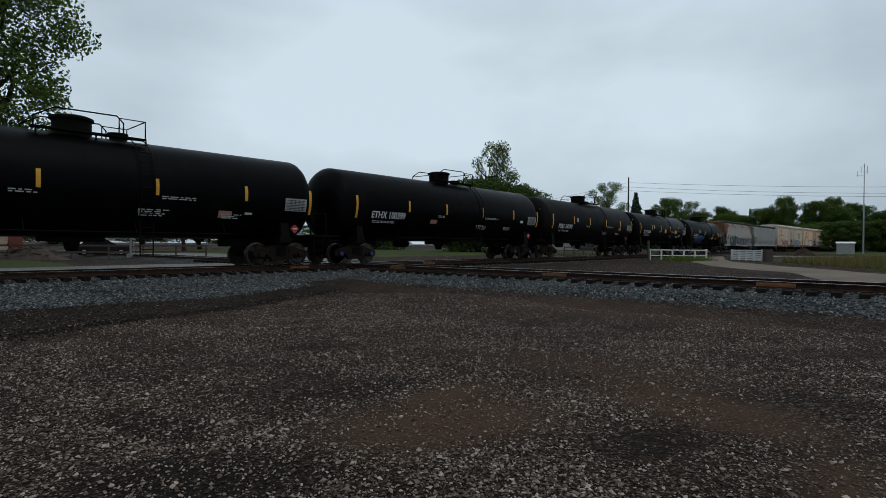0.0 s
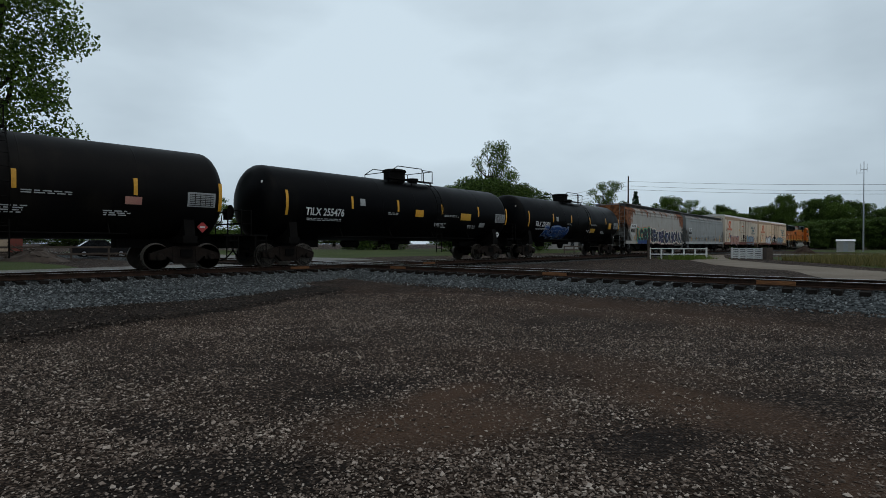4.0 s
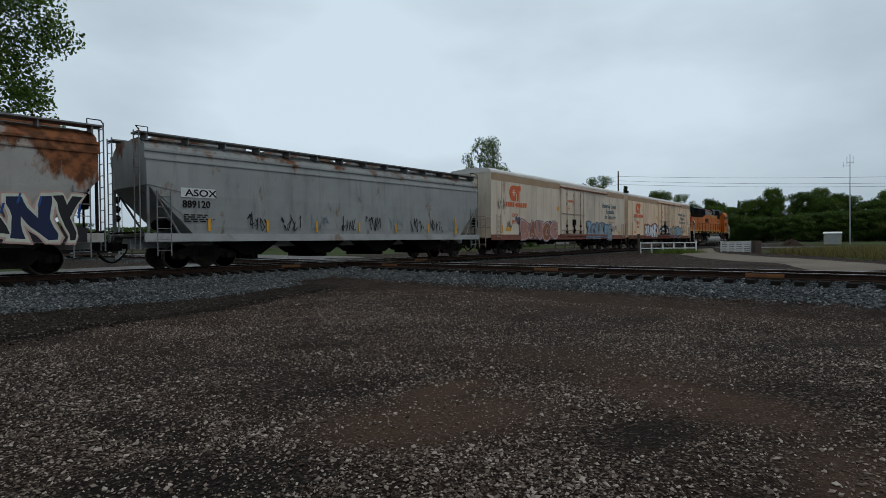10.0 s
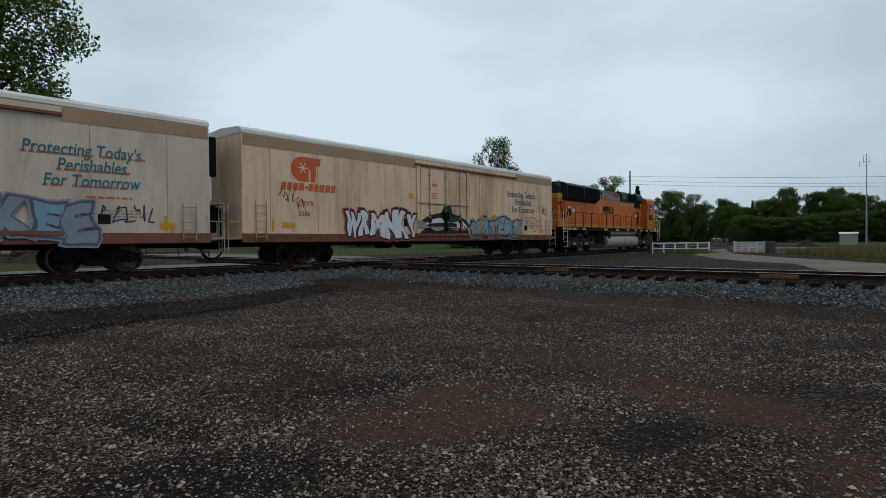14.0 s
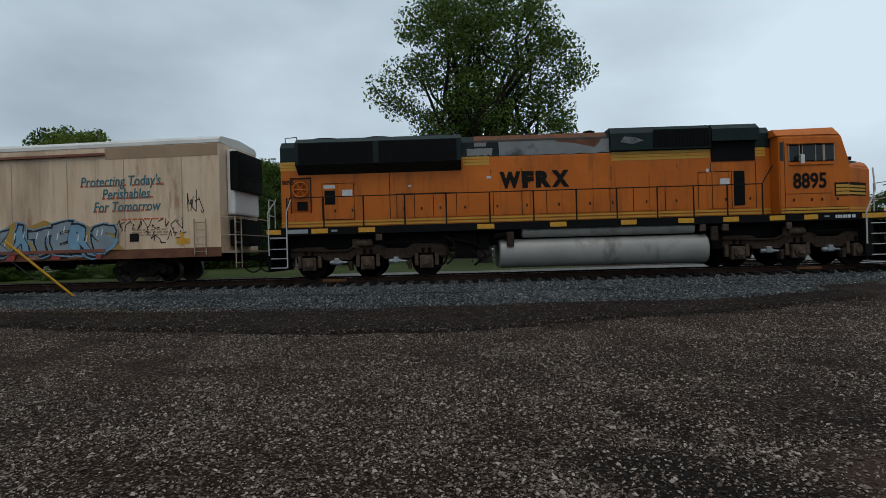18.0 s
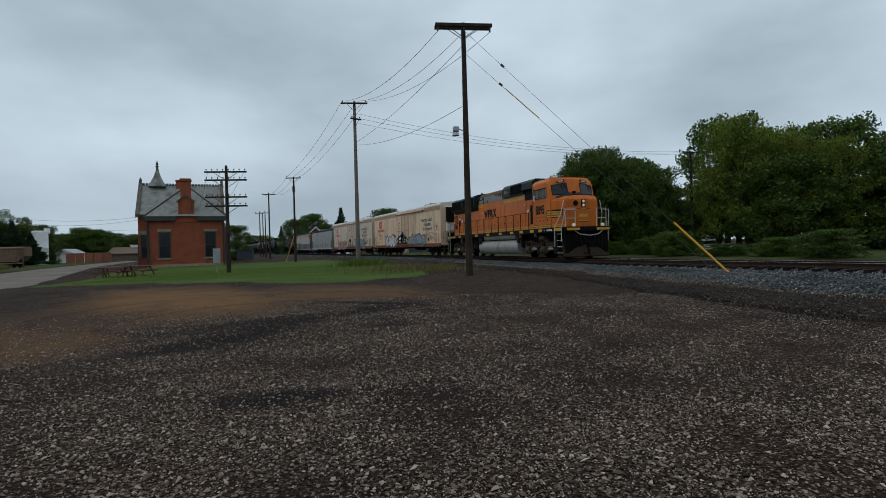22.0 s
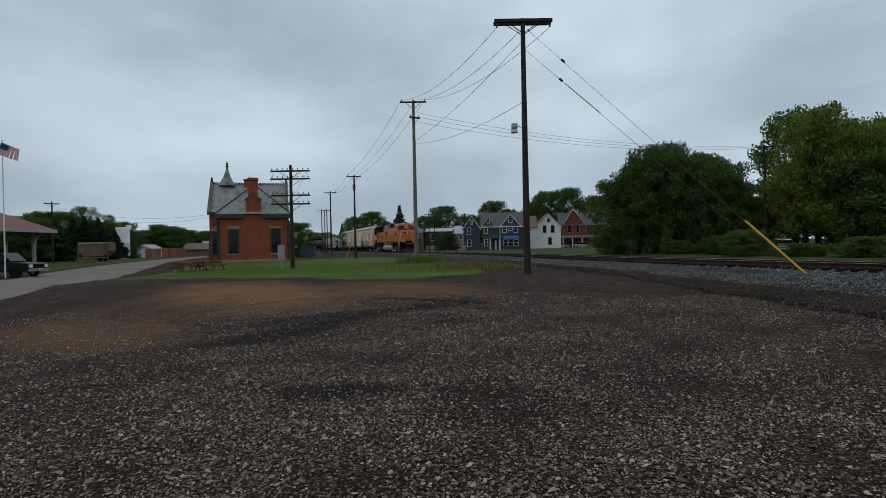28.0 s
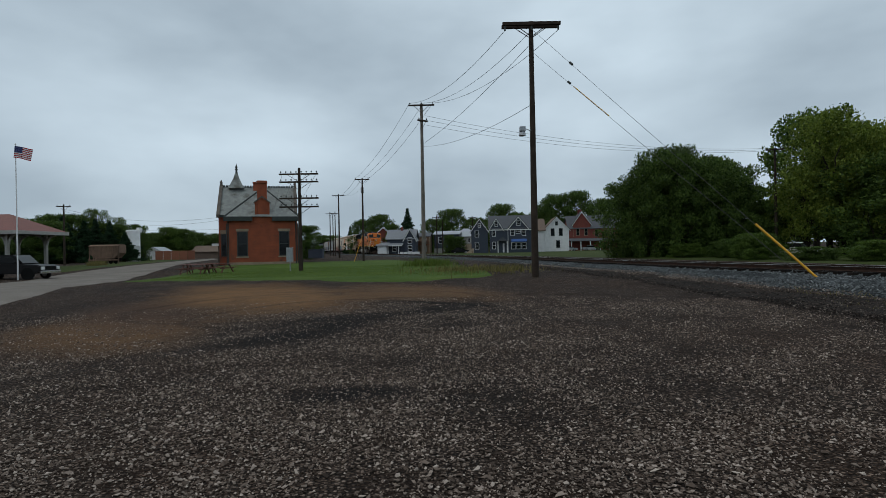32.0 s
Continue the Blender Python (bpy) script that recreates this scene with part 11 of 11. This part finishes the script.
for x in (-2.1, -0.4, 0.6, 1.5):
    bm = bmesh.new()
    prism(bm, [(x - 0.4, 0.6), (x + 0.4, 0.6), (x + 0.15, 0.2), (x - 0.15, 0.2)], 0.3, 2.1)
    part("hopper_bottom", bm, M_UNDER, old)
gable_house("shed", -71.0, -102.0, 117, 3.2, 4, 1.7, 2.5, M_WHITEPAINT, M_GALV, "small white shed with a pale roof")
for k in range(5):
    bm = bmesh.new()
    bevel_box(bm, -0.75, 0.75, -0.05, 0.05, -0.1, 1.75, 0.01)
    ob = part("board_fence", bm, M_FENCEWOOD)
    ob.matrix_world = pose(-71.2 - k * 0.74, -100.6 + k * 1.42, 0.38, 0, 0, 117)
    tagged(ob, "reddish brown board fence panel", "fence", "board fence panels")
gable_house("shed", -92, -112, 117, 7, 5, 1.6, 2.9, M_SHINGLEBROWN, M_SHINGLEBROWN, "distant brown roofed pavilion", False)

# ---- canopy, pickup, flag ----
cn = thing("platform_canopy", pose(-25.7, -62.8, 0.45, 0, 0, 117), "open platform canopy with a reddish roof and arched posts", "canopy")
bm = bmesh.new()
x0, x1, y0, y1, ez, rz_, ym = -16, 4.6, -1.0, 6.0, 3.55, 5.35, 2.5
vs = [bm.verts.new(v) for v in ((x0, y0, ez), (x1, y0, ez), (x1, y1, ez), (x0, y1, ez), (x0, ym, rz_), (x1 - 3.4, ym, rz_))]
for f in ((0, 1, 5, 4), (1, 2, 5), (2, 3, 4, 5), (3, 0, 4), (3, 2, 1, 0)):
    bm.faces.new([vs[i] for i in f])
part("roof", bm, M_ROOFRED, cn, "reddish shingled hip roof")
bm = bmesh.new()
for a, b, c, d in ((x0, x1 + 0.03, y0 - 0.05, y0), (x0, x1 + 0.03, y1, y1 + 0.05), (x1, x1 + 0.05, y0, y1)):
    box(bm, a, b, c, d, ez - 0.3, ez + 0.03)
part("fascia", bm, M_CONCRETE, cn)
for px_ in (-10, -6.4, -2.8, 0.0, 2.9):
    for py in (0.0, 5.0):
        bm = bmesh.new()
        bevel_box(bm, px_ - 0.14, px_ + 0.14, py - 0.14, py + 0.14, -0.4, 3.3, 0.02)
        for s in (-1, 1):
            prev = (px_ + s * 0.14, py, 2.3)
            for k in range(1, 6):
                a = math.pi / 2 * k / 5
                q = (px_ + s * (0.14 + 0.9 * (1 - math.cos(a))), py, 2.3 + 0.95 * math.sin(a))
                tube(bm, prev, q, 0.12, 0.12, 6)
                prev = q
        part("arched_post", bm, M_CONCRETE, cn)
bm = bmesh.new()
bevel_box(bm, -4.4, -1.4, 1.8, 3.6, -0.2, 2.2, 0.05)
ob = part("stored_wagon", bm, M_BLUE)
ob.matrix_world = cn.matrix_world.copy()
tagged(ob, "dark blue wagon body standing under the canopy", "wagon")


def wheel_set(parent, spots, r, w):
    for x, y in spots:
        wh = new("wheel")
        wh.parent = parent
        bm = bmesh.new()
        lathe(bm, [(y - w / 2, r * 0.7), (y - w / 2, r * 0.93), (y - w * 0.3, r), (y + w * 0.3, r), (y + w / 2, r * 0.93), (y + w / 2, r * 0.7)], "y", 24, 0, (x, 0, r))
        part("tyre", bm, M_RUBBER, wh, smooth=True)
        bm = bmesh.new()
        lathe(bm, [(y - w * 0.53, r * 0.2), (y - w * 0.5, r * 0.55), (y - w * 0.46, r * 0.66), (y + w * 0.46, r * 0.66), (y + w * 0.53, r * 0.2)], "y", 18, 0, (x, 0, r))
        part("rim", bm, M_GALV, wh)


def pickup(x, y, turn, z):
    t = thing("pickup_truck", pose(x, y, z, 0, 0, turn), "dark grey pickup truck parked beside the canopy", "truck", "parked vehicles")
    bm = bmesh.new()
    prism(bm, [(-2.7, 0.5), (-2.7, 1.12), (-0.62, 1.14), (-0.55, 1.14), (0.95, 1.14), (1.05, 1.12), (2.45, 1.02), (2.68, 0.95), (2.72, 0.55), (2.3, 0.42), (-2.5, 0.42)], -0.95, 0.95)
    bmesh.ops.bevel(bm, geom=[e for e in bm.edges if abs(e.verts[0].co.y - e.verts[1].co.y) < 0.01], offset=0.06, segments=2, affect="EDGES")
    body = part("body", bm, M_CARDARK, t)
    bm = bmesh.new()
    prism(bm, [(-0.62, 1.12), (-0.5, 1.72), (-0.3, 1.78), (0.62, 1.78), (1.3, 1.12)], -0.82, 0.82)
    bmesh.ops.bevel(bm, geom=list(bm.edges), offset=0.04, segments=2, affect="EDGES")
    part("cab", bm, M_CARDARK, t)
    bm = bmesh.new()
    for s in (-1, 1):
        prism(bm, [(-0.42, 1.2), (-0.36, 1.66), (0.52, 1.68), (1.0, 1.2)], s * 0.825 - 0.004, s * 0.825 + 0.004)
    part("side_glass", bm, M_GLASS, t)
    bm = bmesh.new()
    vs = [bm.verts.new(v) for v in ((0.68, -0.7, 1.735), (0.68, 0.7, 1.735), (1.28, 0.74, 1.16), (1.28, -0.74, 1.16))]
    bm.faces.new(vs)
    for v in bm.verts:
        v.co += Vector((0.02, 0, 0.02))
    part("windscreen", bm, M_GLASS, t)
    bm = bmesh.new()
    box(bm, -2.62, -0.7, -0.82, 0.82, 0.75, 1.145)
    part("load_bed", bm, M_DARK, t)
    wheel_set(t, ((-1.75, -0.82), (1.75, -0.82), (-1.75, 0.82), (1.75, 0.82)), 0.36, 0.24)
    for xx in (-1.75, 1.75):
        bm = bmesh.new()
        lathe(bm, [(-0.957, 0.30), (-0.957, 0.46), (-0.952, 0.46)], "y", 20, 0, (xx, 0, 0.40))
        part("wheel_arch", bm, M_DARK, t)
    bm = bmesh.new()
    bevel_box(bm, 2.68, 2.82, -0.95, 0.95, 0.42, 0.62, 0.03)
    part("bumper", bm, M_CHROME, t, "chrome bumper")
    bm = bmesh.new()
    box(bm, 2.68, 2.735, -0.55, 0.55, 0.68, 0.92)
    part("grille", bm, M_DARK, t)
    for s in (-1, 1):
        bm = bmesh.new()
        bevel_box(bm, 2.66, 2.74, s * 0.75 - 0.15, s * 0.75 + 0.15, 0.7, 0.92, 0.02)
        part("headlight", bm, M_WHITE, t)
    bm = bmesh.new()
    bevel_box(bm, 0.9, 1.06, -1.08, -0.9, 1.15, 1.32, 0.02)
    part("mirror", bm, M_DARK, t)
    return t


pickup(-20.9, -45.8, 117, -0.08)


def sedan(x, y, turn, z, paint, label):
    t = thing("car", pose(x, y, z, 0, 0, turn), label, "car", "parked vehicles")
    bm = bmesh.new()
    prism(bm, [(-2.2, 0.4), (-2.25, 0.85), (-1.6, 0.95), (1.0, 0.92), (2.1, 0.78), (2.25, 0.45), (2.0, 0.3), (-2.0, 0.3)], -0.87, 0.87)
    bmesh.ops.bevel(bm, geom=list(bm.edges), offset=0.05, segments=2, affect="EDGES")
    part("body", bm, paint, t)
    bm = bmesh.new()
    prism(bm, [(-1.7, 0.9), (-1.0, 1.4), (0.2, 1.42), (1.1, 0.9)], -0.72, 0.72)
    part("greenhouse", bm, M_GLASS, t)
    bm = bmesh.new()
    prism(bm, [(-1.05, 1.38), (-0.95, 1.45), (0.15, 1.46), (0.28, 1.39)], -0.73, 0.73)
    part("roof", bm, paint, t)
    wheel_set(t, ((-1.35, -0.78), (1.35, -0.78), (-1.35, 0.78), (1.35, 0.78)), 0.32, 0.2)
    return t


sedan(-141.5, -35.8, 112, 0.3, M_CARSILVER, "silver saloon car parked by the brick house")
sedan(-144, -30.5, 112, 0.3, M_CARSILVER, "second silver car parked by the brick house")
sedan(-119.3, -56.5, 112, 0.3, M_CARDARK, "dark saloon car parked by the houses")
sedan(-74.0, 7.6, 60, 0.1, M_WHITEPAINT, "white car half hidden under the trees")
sedan(-29.5, 47.0, 40, 0.45, M_CARDARK, "dark car on the service road behind the train")

flag_pole = thing("flagpole", pose(-20.4, -44.1, 0.0), "white flagpole with a flag flying", "flagpole")
bm = bmesh.new()
tube(bm, (0, 0, -0.2), (0, 0, 9.45), 0.05, 0.03, 10)
lathe(bm, [(9.42, 0.02), (9.48, 0.06), (9.54, 0.02)], "z", 10)
part("shaft", bm, M_WHITEPAINT, flag_pole)
FLAG_N, FLAG_W, FLAG_H = 7, 1.45, 0.82
flag_strips = []
for k in range(FLAG_N):
    st_ = new("flag")
    st_.parent = flag_pole
    wq = FLAG_W / FLAG_N
    for j in range(13):
        bm = bmesh.new()
        zb = -FLAG_H * (j + 1) / 13
        box(bm, 0, wq + 0.004, -0.004, 0.004, zb, zb + FLAG_H / 13, 0)
        part("stripe", bm, M_FLAGBLUE if (k < 3 and j < 7) else (M_FLAGRED if j % 2 == 0 else M_WHITE), st_)
    flag_strips.append(st_)


def flag_rows():
    """The flag's strips ripple in the wind: each turns a little about its hoist side."""
    out = [[] for _ in range(FLAG_N)]
    for q in range(129):
        t = q * 0.25
        x = Vector((0.05, 0.0, 9.35))
        base = float(np.interp(t, [0, 27, 28, 29, 30, 31, 32], [112, 112, 118, 135, 150, 128, 116])) + 5 * math.sin(t * 1.7)
        fall = float(np.interp(t, [0, 27, 28, 29, 30, 31, 32], [20, 24, 20, 34, 46, 26, 11]))
        for k in range(FLAG_N):
            a = base + (5 + 3.0 * k) * math.sin(2.6 * t - 0.95 * k)
            f = fall + 5 * math.sin(1.9 * t - 0.7 * k)
            out[k].append((t, pose(x.x, x.y, x.z, 0, f, a)))
            d = Vector((math.cos(radians(a)) * math.cos(radians(f)), math.sin(radians(a)) * math.cos(radians(f)), -math.sin(radians(f))))
            x = x + d * (FLAG_W / FLAG_N)
    return out


# ---- what moves ----
def motions():
    ts, ss = zip(*RUN)
    for car, off in CARS:
        half = 8 if car in (reef_k, reef_g) else 7
        rows = []
        for k in range(65):
            t = k * 0.5
            rows.append((t, car_pose(float(np.interp(t, ts, ss)) + off, half)))
        walk(car, rows)
    for strip, rows in zip(flag_strips, flag_rows()):
        walk(strip, rows)


motions()
